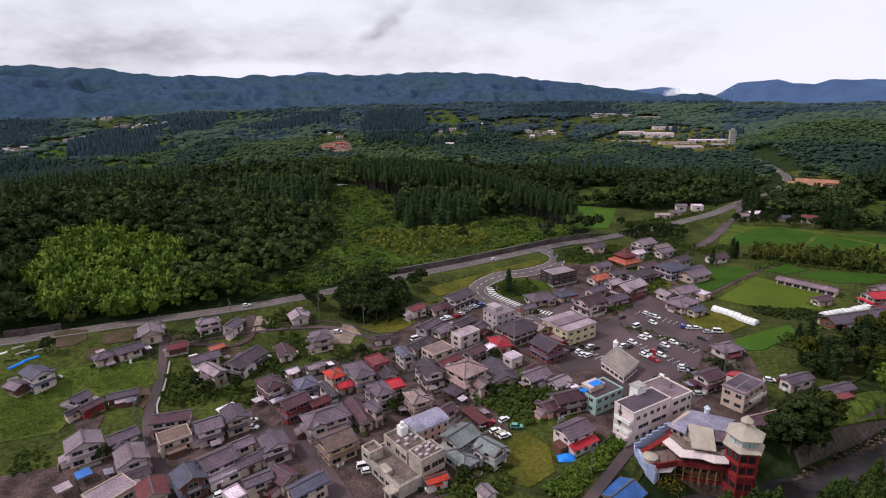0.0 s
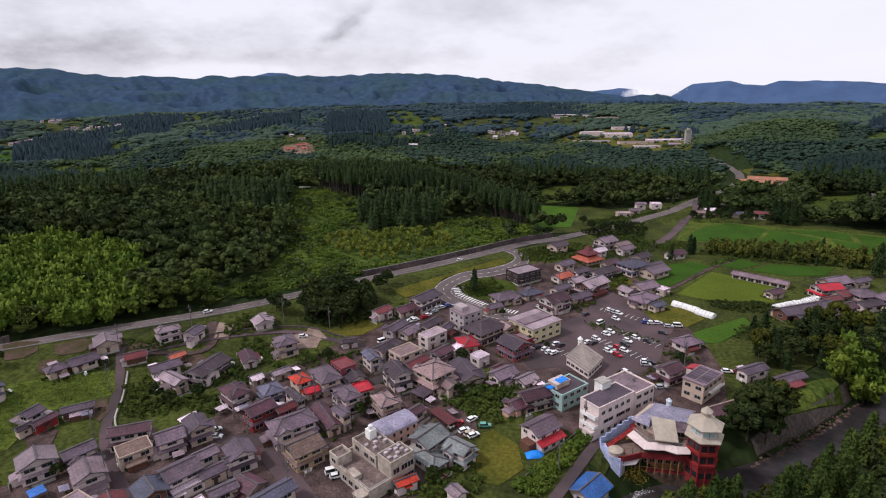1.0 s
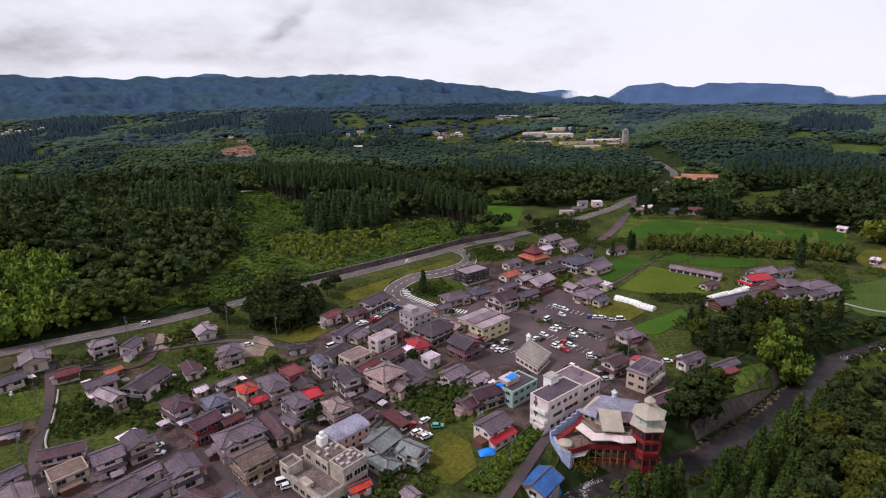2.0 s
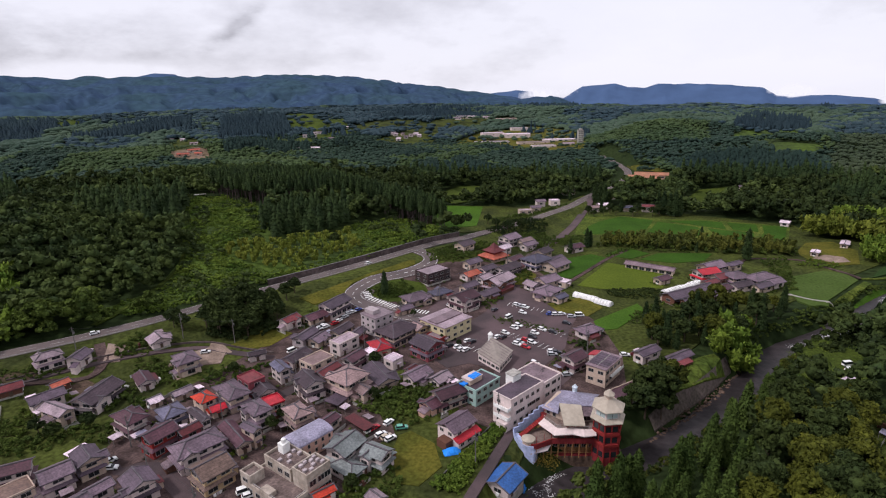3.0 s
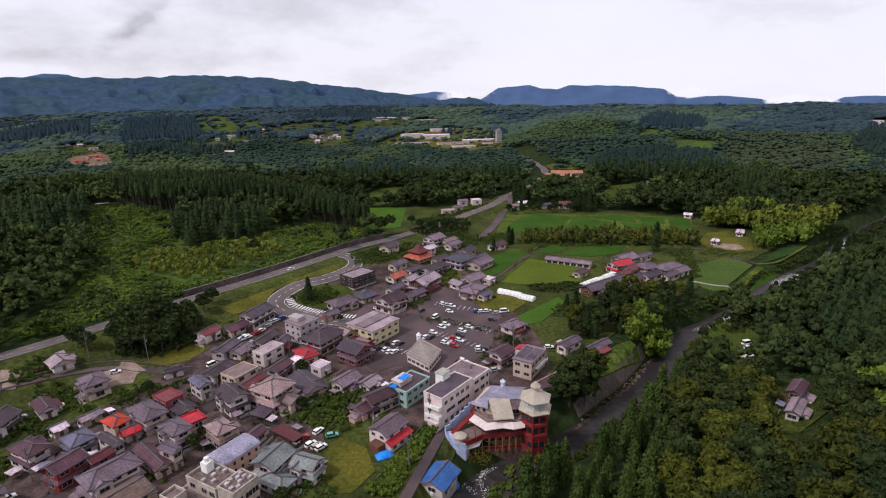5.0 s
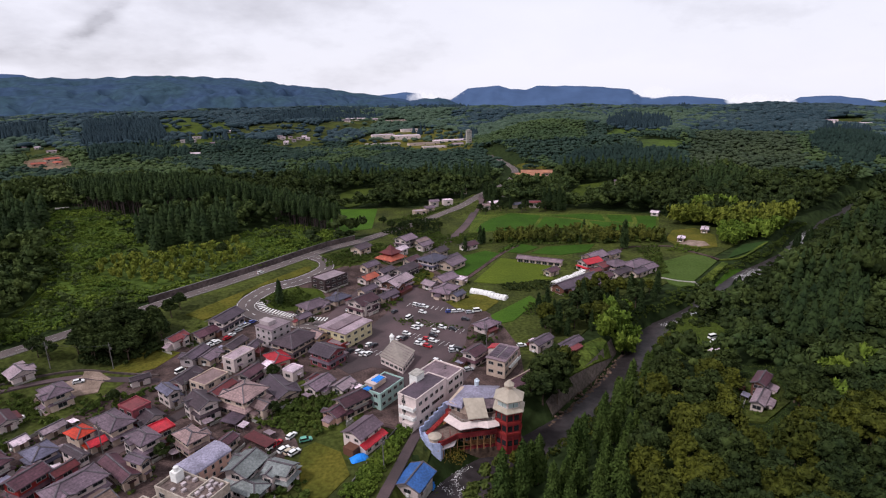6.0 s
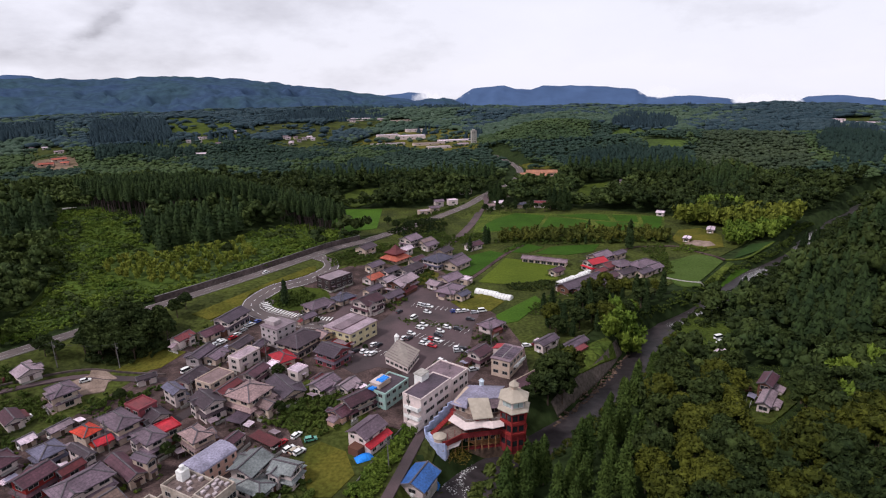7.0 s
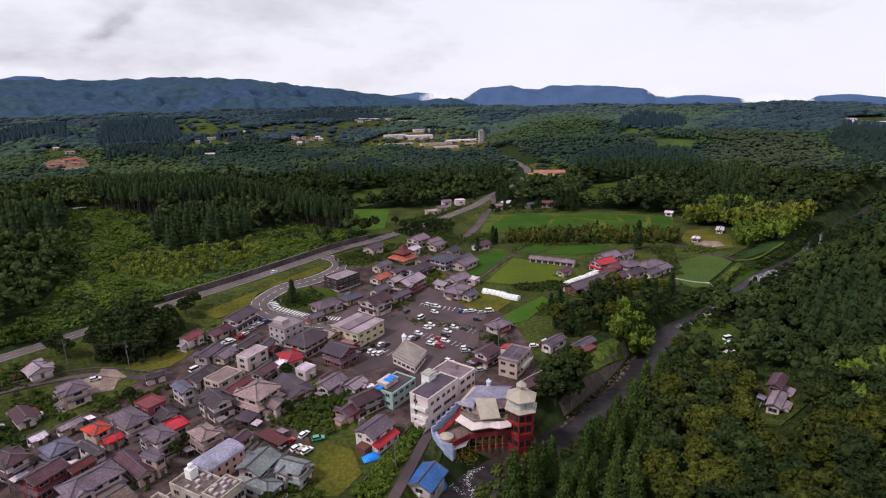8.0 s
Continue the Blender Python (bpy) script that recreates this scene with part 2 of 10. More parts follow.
M_GRASS = material("meadow_grass", (0.054, 0.074, 0.013), 0.95, 0.9, 0.05, 0.32, 0.2, second=(0.034, 0.049, 0.010), spec=0.03)
M_PALEFIELD = material("fallow_field", (0.056, 0.086, 0.021), 0.95, 0.9, 0.05, 0.28, 0.2, second=(0.043, 0.070, 0.015), spec=0.03)
# A darker rice colour for the terrace below the bamboo grove.
M_DARKRICE = material("dark_rice", (0.026, 0.052, 0.014), 0.9, 1.5, 0.06, 0.25, 0.25, second=(0.020, 0.040, 0.012), spec=0.03)
M_MEADOW = material("mown_meadow", (0.078, 0.104, 0.013), 0.95, 0.9, 0.05, 0.22, 0.2, second=(0.060, 0.084, 0.011), spec=0.03)
M_SOIL = material("garden_soil", (0.085, 0.056, 0.044), 0.95, 1.6, 0.15, 0.4, 0.25, second=(0.048, 0.044, 0.020), spec=0.03)
M_DRY = material("dry_grass", (0.100, 0.090, 0.016), 0.95, 0.9, 0.09, 0.32, 0.2, second=(0.056, 0.060, 0.011), spec=0.03)
M_CLAY = material("orange_clay", (0.20, 0.135, 0.100), 0.95, 0.6, 0.08, 0.3, 0.1, second=(0.10, 0.075, 0.045), spec=0.03)
M_SCRUBLAND = material("young_plantation", (0.060, 0.094, 0.016), 0.95, 0.25, 0.02, 0.35, 0.3, second=(0.038, 0.056, 0.020), spec=0.03)
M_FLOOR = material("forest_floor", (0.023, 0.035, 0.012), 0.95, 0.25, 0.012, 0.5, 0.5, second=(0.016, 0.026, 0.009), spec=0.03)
# Part of the sky's reflection is put into these raised colours.
M_WATER = material("river_water", (0.024, 0.020, 0.021), 0.35, 0.35, 0.05, 0.4, 0.3, second=(0.040, 0.033, 0.035), spec=0.12)
M_FOAM = material("foam", (0.7, 0.7, 0.7), 0.9, 3.0, 0.6, 0.3, 0.1)
M_STONE = material("river_stone", (0.120, 0.080, 0.060), 0.9, 1.0, 0.2, 0.35, 0.2)
M_REVET = material("river_revetment", (0.115, 0.090, 0.082), 0.95, 0.9, 0.12, 0.4, 0.15, second=(0.090, 0.074, 0.062))
M_CONC = material("concrete", (0.36, 0.34, 0.31), 0.9, 0.8, 0.15, 0.25, 0.03)
M_RETAIN = material("retaining_wall", (0.105, 0.080, 0.077), 0.95, 0.6, 0.1, 0.4, 0.1)
M_GLASS = material("window_glass", (0.020, 0.022, 0.026), 0.12, 0.3, 0.05, 0.2, 0.0, spec=0.35)
M_FRAME = material("window_frame", (0.30, 0.28, 0.27), 0.5, 3.0, 1.0, 0.1, 0.0)
M_WHITE = material("white_paint", (0.74, 0.73, 0.71), 0.7, 1.0, 0.2, 0.14, 0.02)
M_DOOR = material("door_wood", (0.11, 0.075, 0.055), 0.6, 3.0, 0.6, 0.2, 0.01)
M_TRUNK = material("bark", (0.09, 0.065, 0.05), 0.95, 2.0, 0.3, 0.3, 0.1)
M_STEM = material("cedar_bark", (0.085, 0.060, 0.062), 0.95, 2.0, 0.3, 0.3, 0.1)
M_TARP = material("blue_tarpaulin", (0.02, 0.22, 0.72), 0.4, 1.5, 0.5, 0.2, 0.12)
M_RED = material("red_facade", (0.215, 0.030, 0.034), 0.75, 1.0, 0.25, 0.3, 0.03)
M_TYRE = material("tyre_rubber", (0.02, 0.02, 0.02), 0.9)
M_DARKMETAL = material("dark_metal", (0.06, 0.06, 0.065), 0.5, 2.0, 0.5, 0.2, 0.01)
M_RIDGE_TILE = material("ridge_tile", (0.115, 0.10, 0.112), 0.7, 2.0, 0.3, 0.3, 0.02)
M_POLE = material("pole_concrete", (0.15, 0.14, 0.135), 0.9, 2.0, 0.3, 0.2, 0.01)
F_BROAD = foliage("broad_leaves", (0.0095, 0.019, 0.008), (0.041, 0.056, 0.014))
F_MIXED = foliage("mixed_leaves", (0.015, 0.030, 0.012), (0.064, 0.085, 0.021))
# Highlights and dark gaps of the crowns are put into this wide range.
F_OLIVE = foliage("olive_leaves", (0.011, 0.020, 0.006), (0.086, 0.092, 0.012))
F_CEDAR = foliage("cedar_needles", (0.010, 0.021, 0.009), (0.033, 0.052, 0.015))
F_CYPRESS = foliage("cypress_needles", (0.018, 0.036, 0.009), (0.056, 0.082, 0.017))
F_BAMBOO = foliage("bamboo_leaves", (0.046, 0.092, 0.013), (0.135, 0.178, 0.024), broad=0.05)
F_GOLD = foliage("golden_bamboo", (0.060, 0.086, 0.013), (0.140, 0.150, 0.022))
F_HEDGE = foliage("old_hedge_leaves", (0.026, 0.040, 0.010), (0.100, 0.104, 0.018), broad=0.04)
F_WEST = foliage("hillside_leaves", (0.018, 0.034, 0.010), (0.088, 0.106, 0.022))
F_SHRUB = foliage("shrub_leaves", (0.022, 0.040, 0.010), (0.082, 0.112, 0.020), broad=0.07)
F_SCRUB = foliage("hillside_scrub_leaves", (0.040, 0.080, 0.013), (0.120, 0.158, 0.022), broad=0.05)
F_WEED = foliage("tall_weeds", (0.075, 0.120, 0.020), (0.150, 0.185, 0.034), broad=0.05, island=0.3)
F_RUST = foliage("yellowing_bamboo", (0.150, 0.142, 0.022), (0.105, 0.150, 0.022))
# Far and hill leaves: the haze of distance is put into these bluer colours.
F_FAR_BROAD = foliage("far_hazed_broad_leaves", (0.0151, 0.0306, 0.0245), (0.0311, 0.0530, 0.0342), island=0.1, broad=0.009, single=0.25, chance=0.12, leafy=0.08)
F_FAR_MIXED = foliage("far_hazed_mixed_leaves", (0.0266, 0.0480, 0.0232), (0.0592, 0.0870, 0.0302), island=0.1, broad=0.009, single=0.25, chance=0.12, leafy=0.08)
F_FAR_OLIVE = foliage("far_hazed_olive_leaves", (0.0266, 0.0408, 0.0240), (0.0480, 0.0632, 0.0308), island=0.1, broad=0.012, single=0.3, chance=0.12, leafy=0.08)
F_FAR_CEDAR = foliage("far_hazed_cedar_needles", (0.0107, 0.0224, 0.0207), (0.0205, 0.0377, 0.0286), island=0.06, broad=0.009, single=0.25, chance=0.12, leafy=0.08)
F_HILL_BROAD = foliage("hill_hazed_broad_leaves", (0.0199, 0.0381, 0.0494), (0.0317, 0.0525, 0.0602), island=0.08, broad=0.006, single=0.15, chance=0.1, leafy=0.05)
F_HILL_MIXED = foliage("hill_hazed_mixed_leaves", (0.0319, 0.0560, 0.0424), (0.0564, 0.0850, 0.0518), island=0.08, broad=0.006, single=0.15, chance=0.1, leafy=0.05)
F_HILL_CEDAR = foliage("hill_hazed_cedar_needles", (0.0137, 0.0257, 0.0360), (0.0213, 0.0376, 0.0446), island=0.06, broad=0.006, single=0.15, chance=0.1, leafy=0.05)

# the lie of the land: heights in metres, the town's car park at 0
MAIN_ROAD = ((-330, 60, 6), (-256, 123.5, 6), (-226, 152.5, 6), (-191.5, 185, 6), (-173, 204.5, 6), (-150.4, 234.3, 6), (-134.5, 256, 6), (-115, 280, 6),
             (-92.2, 311, 6), (-77, 334, 5.8), (-64, 353, 5.5), (-48, 370, 5), (-37.9, 386.4, 4.2), (-10.2, 425.1, 3.2), (8.3, 455.6, 3),
             (29.3, 490.4, 3), (50, 538, 3), (70, 575, 3), (86, 606, 3), (99, 648, 3.4), (107, 688, 4), (107, 722, 5), (101, 770, 6), (90, 840, 7))
RIVER = ((-12, -400), (-12, 40), (-4, 100), (3, 130), (8, 137), (15, 143), (25, 150), (36, 157.5), (46.5, 167), (57, 178),
         (71.4, 194), (84.6, 212.2), (97.6, 231.7), (112.3, 246.2), (135.8, 261.5), (152, 276), (182, 301), (229, 335.5),
         (260.5, 370), (290, 398), (402, 497), (612, 574))

# knolls: place, height, reach across and along
HILLS = ((-506, 1197, 14, 90, 70), (-385, 1130, 10, 80, 60), (-640, 640, 10, 110, 60), (-750, 730, 9, 130, 60), (-420, 760, 7, 110, 60), (-250, 900, 6, 90, 60),
         (190, 1010, 12, 120, 70), (285, 770, 8, 90, 60), (420, 800, 7, 120, 60), (600, 1000, 8, 150, 70), (330, 1250, 9, 130, 60), (560, 1450, 10, 200, 80), (760, 1150, 8, 160, 70),
         (-850, 1500, 12, 240, 90), (-300, 1550, 9, 220, 80), (60, 1750, 8, 200, 80), (900, 1700, 10, 260, 90), (-1250, 1500, 14, 260, 120))
# the rolling country past the valley: heights by bearing (degrees) and distance
BEARING = (-75, -60, -50, -42, -33, -24, -14, -5, 4, 11, 22, 40)
REACH = (500, 700, 950, 1250, 1650, 2100, 2700)
LIE = ((20, 18, 10, 5, 8, 16, 20), (20, 13, 4, 0, 3, 14, 20), (20, 13, 5, 3, 5, 17, 22), (20, 17, 14, 12, 14, 22, 24), (20, 20, 23, 26, 29, 30, 28), (16, 13, 19, 27, 31, 31, 28),
       (6, 7, 12, 17, 24, 29, 27), (0, 2, 5, 8, 14, 20, 20), (0, 3, 6, 9, 15, 20, 18), (3, 13, 21, 25, 25, 22, 12), (4, 16, 24, 25, 24, 20, 8), (6, 16, 22, 24, 24, 20, 8))


def smooth(a, b, v):
    u = np.clip((v - a) / (b - a), 0, 1)
    return u * u * (3 - 2 * u)


def near_line(x, y, line):
    """Distance to a polyline, and its third value (if any) at the nearest place."""
    best, val = np.full(np.shape(x), 1e9), np.zeros(np.shape(x))
    for p, q in zip(line[:-1], line[1:]):
        dx, dy = q[0] - p[0], q[1] - p[1]
        u = np.clip(((x - p[0]) * dx + (y - p[1]) * dy) / (dx * dx + dy * dy), 0, 1)
        d = np.hypot(x - p[0] - u * dx, y - p[1] - u * dy)
        if len(p) > 2:
            val = np.where(d < best, p[2] + u * (q[2] - p[2]), val)
        best = np.minimum(best, d)
    return best, val


def swell(x, y):
    return (np.sin(x / 97 + 0.7) * np.cos(y / 120 - 0.4) + 0.6 * np.sin(x / 51 - y / 67) + 0.5 * np.cos(x / 210 + y / 160 + 1.3))


def country(x, y, r):
    """Heights between the given bearings and distances, with folds across them."""
    i = np.interp(np.degrees(np.arctan2(x, y)), BEARING, range(len(BEARING)))
    j = np.interp(r, REACH, range(len(REACH)))
    i0, j0 = np.minimum(i.astype(int), len(BEARING) - 2), np.minimum(j.astype(int), len(REACH) - 2)
    u, v = smooth(0, 1, i - i0), smooth(0, 1, j - j0) * 0.5 + (j - j0) * 0.5
    t = np.array(LIE, float)
    z = (t[i0, j0] * (1 - v) + t[i0, j0 + 1] * v) * (1 - u) + (t[i0 + 1, j0] * (1 - v) + t[i0 + 1, j0 + 1] * v) * u
    flat = np.exp(-((x + 20) / 190) ** 2 - ((y - 1120) / 260) ** 2)      # the level ground of the works
    k = smooth(560, 1000, r) * (1 - 0.85 * flat)
    fold = np.sin(x / 83 + 1.1 * np.sin(y / 140)) * np.cos(y / 71 + 0.9 * np.sin(x / 125)) + 0.6 * np.sin(x / 41 - y / 57 + 1.0)
    return z + k * (4.5 * swell(x * 0.6, y * 0.9) + 4.6 * fold)


def ground(x, y):
    x, y = np.asarray(x, float), np.asarray(y, float)
    r = np.hypot(x, y)
    s = -0.765 * (x + 150) + 0.644 * (y - 236)          # beyond the main road
    a = 0.644 * (x + 150) + 0.765 * (y - 236)           # along it
    fade = 1 - smooth(125, 225, a)
    z = fade * (6 * smooth(-52, -6, s) + 14 * smooth(6, 150, s) + 3 * swell(x, y) * smooth(20, 120, s))
    s2 = 0.68 * (x - 100) - 0.73 * (y - 235)            # beyond the river
    z = z + 12 * smooth(8, 110, s2) * (1 - 0.6 * smooth(300, 600, y)) + 24 * np.exp(-((x - 330) ** 2 + (y - 270) ** 2) / 110 ** 2)
    out = smooth(470, 680, r)
    z = z * (1 - out) + out * country(x, y, r)
    for hx, hy, hh, sx, sy in HILLS:
        z = z + hh * np.exp(-((x - hx) / sx) ** 2 - ((y - hy) / sy) ** 2)
    z = z - 88 * smooth(2200, 4900, r)
    z = z - 2.0 * np.exp(-((x - 160) ** 2 + (y - 320) ** 2) / 70 ** 2)
    d, rz = near_line(x, y, MAIN_ROAD)
    z = rz + (z - rz) * smooth(5.5, 16, d)
    d, _ = near_line(x, y, RIVER)
    bank = 16 - 5 * smooth(28, 48, x)                    # the gorge narrows upstream
    bed = -10 + 5 * smooth(115, 190, x)
    return bed + (z - bed) * smooth(0, 1, (d - 4.5) / (bank - 4.5))


def gz(x, y):
    return float(ground(x, y))

# building helpers


def mesh_of(name, verts, faces, mat, smooth_faces=False):
    me = bpy.data.meshes.new(name)
    me.from_pydata(verts, [], faces)
    if mat:
        me.materials.append(mat)
    if smooth_faces:
        me.polygons.foreach_set("use_smooth", [True] * len(me.polygons))
    me.update()
    return me


def part(name, bm, mat, parent, label="", m=None):
    """Links a bmesh (or a ready mesh) as one object under a thing or a part."""
    if isinstance(bm, bpy.types.Mesh):
        me = bm
    else:
        me = bpy.data.meshes.new(name)
        bmesh.ops.recalc_face_normals(bm, faces=bm.faces)
        bm.to_mesh(me)
        bm.free()
        me.materials.append(mat)
    ob = new(name, me)
    ob.parent = parent
    if m is not None:
        ob.matrix_local = m
    if label:
        ob["label"] = label
    return ob


def thing(name, m, label, category, group="", kind=""):
    ob = new(name)
    ob.matrix_world = m
    ob.empty_display_size = 0.2
    return tagged(ob, label, category, group, kind)


def box(bm, x0, x1, y0, y1, z0, z1):
    v = [bm.verts.new(p) for p in ((x0, y0, z0), (x1, y0, z0), (x1, y1, z0), (x0, y1, z0), (x0, y0, z1), (x1, y0, z1), (x1, y1, z1), (x0, y1, z1))]
    for f in ((0, 3, 2, 1), (4, 5, 6, 7), (0, 1, 5, 4), (1, 2, 6, 5), (2, 3, 7, 6), (3, 0, 4, 7)):
        bm.faces.new([v[i] for i in f])
    return bm


def boxes(*bs):
    bm = bmesh.new()
    for b in bs:
        box(bm, *b)
    return bm


def solid(bm, rings, cap=True):
    """Rings of equal length joined into one closed body."""
    vs = [[bm.verts.new(p) for p in ring] for ring in rings]
    n = len(vs[0])
    for a, b in zip(vs[:-1], vs[1:]):
        for i in range(n):
            bm.faces.new((a[i], a[(i + 1) % n], b[(i + 1) % n], b[i]))
    if cap:
        bm.faces.new(vs[0][::-1])
        bm.faces.new(vs[-1])
    return bm


def ring(n, r, z, cx=0, cy=0, turn=0.0):
    return [(cx + r * math.cos(turn + 2 * math.pi * i / n), cy + r * math.sin(turn + 2 * math.pi * i / n), z) for i in range(n)]


def hip_roof(w, d, z, rise, t=0.2):
    """Hipped roof over w x d, ridge along the longer side."""
    bm = bmesh.new()
    hx, hy = w / 2, d / 2
    lo = [bm.verts.new(p) for p in ((-hx, -hy, z - t), (hx, -hy, z - t), (hx, hy, z - t), (-hx, hy, z - t))]
    hi = [bm.verts.new(p) for p in ((-hx, -hy, z), (hx, -hy, z), (hx, hy, z), (-hx, hy, z))]
    k = abs(hx - hy) + 0.35
    if hx >= hy:
        a, b = bm.verts.new((-k, 0, z + rise)), bm.verts.new((k, 0, z + rise))
        fs = ((hi[0], hi[1], b, a), (hi[1], hi[2], b), (hi[2], hi[3], a, b), (hi[3], hi[0], a))
    else:
        a, b = bm.verts.new((0, -k, z + rise)), bm.verts.new((0, k, z + rise))
        fs = ((hi[0], hi[1], a), (hi[1], hi[2], b, a), (hi[2], hi[3], b), (hi[3], hi[0], a, b))
    for f in fs:
        bm.faces.new(f)
    for i in range(4):
        bm.faces.new((lo[i], lo[(i + 1) % 4], hi[(i + 1) % 4], hi[i]))
    bm.faces.new(lo[::-1])
    caps = bmesh.new()
    e = 0.16
    ends = ((-k, k) if hx >= hy else (-k, k))
    corners = [(-hx, -hy), (hx, -hy), (hx, hy), (-hx, hy)]
    for i, c in enumerate(corners):
        tip = (math.copysign(k, c[0]), 0) if hx >= hy else (0, math.copysign(k, c[1]))
        bar(caps, (*c, z + 0.02), (*tip, z + rise + 0.04), e)
    if hx >= hy:
        bar(caps, (ends[0], 0, z + rise + 0.06), (ends[1], 0, z + rise + 0.06), e * 1.4)
    else:
        bar(caps, (0, ends[0], z + rise + 0.06), (0, ends[1], z + rise + 0.06), e * 1.4)
    return bm, caps


def bar(bm, p, q, r):
    """A square bar of half-width r from p to q."""
    p, q = Vector(p), Vector(q)
    u = (q - p).normalized()
    side = u.cross(Vector((0, 0, 1)))
    side = side.normalized() * r if side.length > 1e-4 else Vector((r, 0, 0))
    up = side.cross(u).normalized() * r
    solid(bm, [[o + side + up, o - side + up, o - side - up, o + side - up] for o in (p, q)])


def gable_roof(w, d, z, rise, along_x, t=0.2):
    bm = bmesh.new()
    hx, hy = w / 2, d / 2
    if along_x:
        prof = [(-hy, z - t), (-hy, z), (0, z + rise), (hy, z), (hy, z - t), (0, z + rise - t)]
        solid(bm, [[(s, y, zz) for y, zz in prof] for s in (-hx, hx)])
    else:
        prof = [(-hx, z - t), (-hx, z), (0, z + rise), (hx, z), (hx, z - t), (0, z + rise - t)]
        solid(bm, [[(x, s, zz) for x, zz in prof] for s in (-hy, hy)])
    caps = bmesh.new()
    if along_x:
        bar(caps, (-hx - 0.05, 0, z + rise + 0.05), (hx + 0.05, 0, z + rise + 0.05), 0.2)
        for sx in (-hx, hx):
            for sy in (-hy, hy):
                bar(caps, (sx, sy, z - 0.04), (sx, 0, z + rise - 0.04), 0.13)
    else:
        bar(caps, (0, -hy - 0.05, z + rise + 0.05), (0, hy + 0.05, z + rise + 0.05), 0.2)
        for sy in (-hy, hy):
            for sx in (-hx, hx):
                bar(caps, (sx, sy, z - 0.04), (0, sy, z + rise - 0.04), 0.13)
    return bm, caps


WINDOWS = {}


def window_meshes(w, h):
    key = (round(w, 1), round(h, 1))
    if key not in WINDOWS:
        f = bmesh.new()
        o, n = (w / 2, h / 2), (w / 2 - 0.1, h / 2 - 0.1)
        sq = lambda q, y: [(-q[0], y, -q[1]), (q[0], y, -q[1]), (q[0], y, q[1]), (-q[0], y, q[1])]
        solid(f, [sq(o, 0.06), sq(o, -0.07), sq(n, -0.07), sq(n, 0.06), sq(o, 0.06)], cap=False)
        bmesh.ops.remove_doubles(f, verts=f.verts, dist=1e-4)
        if w > 1.3:
            box(f, -0.05, 0.05, -0.05, 0.04, -h / 2 + 0.1, h / 2 - 0.1)
        fm = bpy.data.meshes.new("window")
        f.to_mesh(fm)
        f.free()
        fm.materials.append(M_FRAME)
        p = boxes((-w / 2 + 0.085, w / 2 - 0.085, -0.02, 0.02, -h / 2 + 0.085, h / 2 - 0.085))
        pm = bpy.data.meshes.new("pane")
        p.to_mesh(pm)
        p.free()
        pm.materials.append(M_GLASS)
        whole = bmesh.new()
        whole.from_mesh(fm)
        n = len(whole.faces)
        whole.from_mesh(pm)
        whole.faces.ensure_lookup_table()
        for f in whole.faces[n:]:
            f.material_index = 1
        wm = bpy.data.meshes.new("window")
        whole.to_mesh(wm)
        whole.free()
        wm.materials.append(M_FRAME)
        wm.materials.append(M_GLASS)
        WINDOWS[key] = (fm, pm, wm)
    return WINDOWS[key]


def window(parent, m, w=1.7, h=1.2):
    fm, pm, wm = window_meshes(w, h)
    top = parent.parent or parent
    if math.hypot(top.location.x, top.location.y) > 172:
        return part("window", wm, None, parent, m=m)
    ob = part("window", fm, None, parent, m=m)
    part("pane", pm, None, ob)
    return ob


def facade(parent, w, d, z0, z1, rows, gap=3.0, ww=1.7, wh=1.15, skip=(), sides="snew"):
    """Rows of windows on the sides of a w x d body."""
    for k in range(rows):
        z = z0 + (z1 - z0) * (k + 0.56) / rows
        for side in sides:
            length = w if side in "sn" else d
            n = max(1, int((length - 0.8) / gap))
            for i in range(n):
                if (side, k, i) in skip:
                    continue
                u = (i + 0.5) / n * length - length / 2
                if side == "s":
                    m = pose(u, -d / 2 - 0.03, z)
                elif side == "n":
                    m = pose(u, d / 2 + 0.03, z, 0, 0, 180)
                elif side == "e":
                    m = pose(w / 2 + 0.03, u, z, 0, 0, 90)
                else:
                    m = pose(-w / 2 - 0.03, u, z, 0, 0, -90)
                window(parent, m, ww, wh)


HOUSES = []
STOREY = {1: "one-storey", 2: "two-storey", 3: "three-storey"}


def fittings(home, ww, wd, w, d, h, pick):
    """Gutters along the eaves, a downpipe and a cooling unit by the wall."""
    part("gutter", boxes((-w / 2, w / 2, -d / 2 - 0.1, -d / 2, h - 0.3, h - 0.18)), M_DARKMETAL, home)
    part("downpipe", boxes((ww / 2 - 0.15, ww / 2 - 0.05, -wd / 2 - 0.1, -wd / 2, 0, h - 0.3)), M_FRAME, home)
    side = pick.choice((-1, 1))
    part("cooling_unit", boxes((side * (ww / 2 + 0.2) - 0.2, side * (ww / 2 + 0.2) + 0.2, -0.5, 0.4, 0.3, 1.1)), M_WHITE, home)


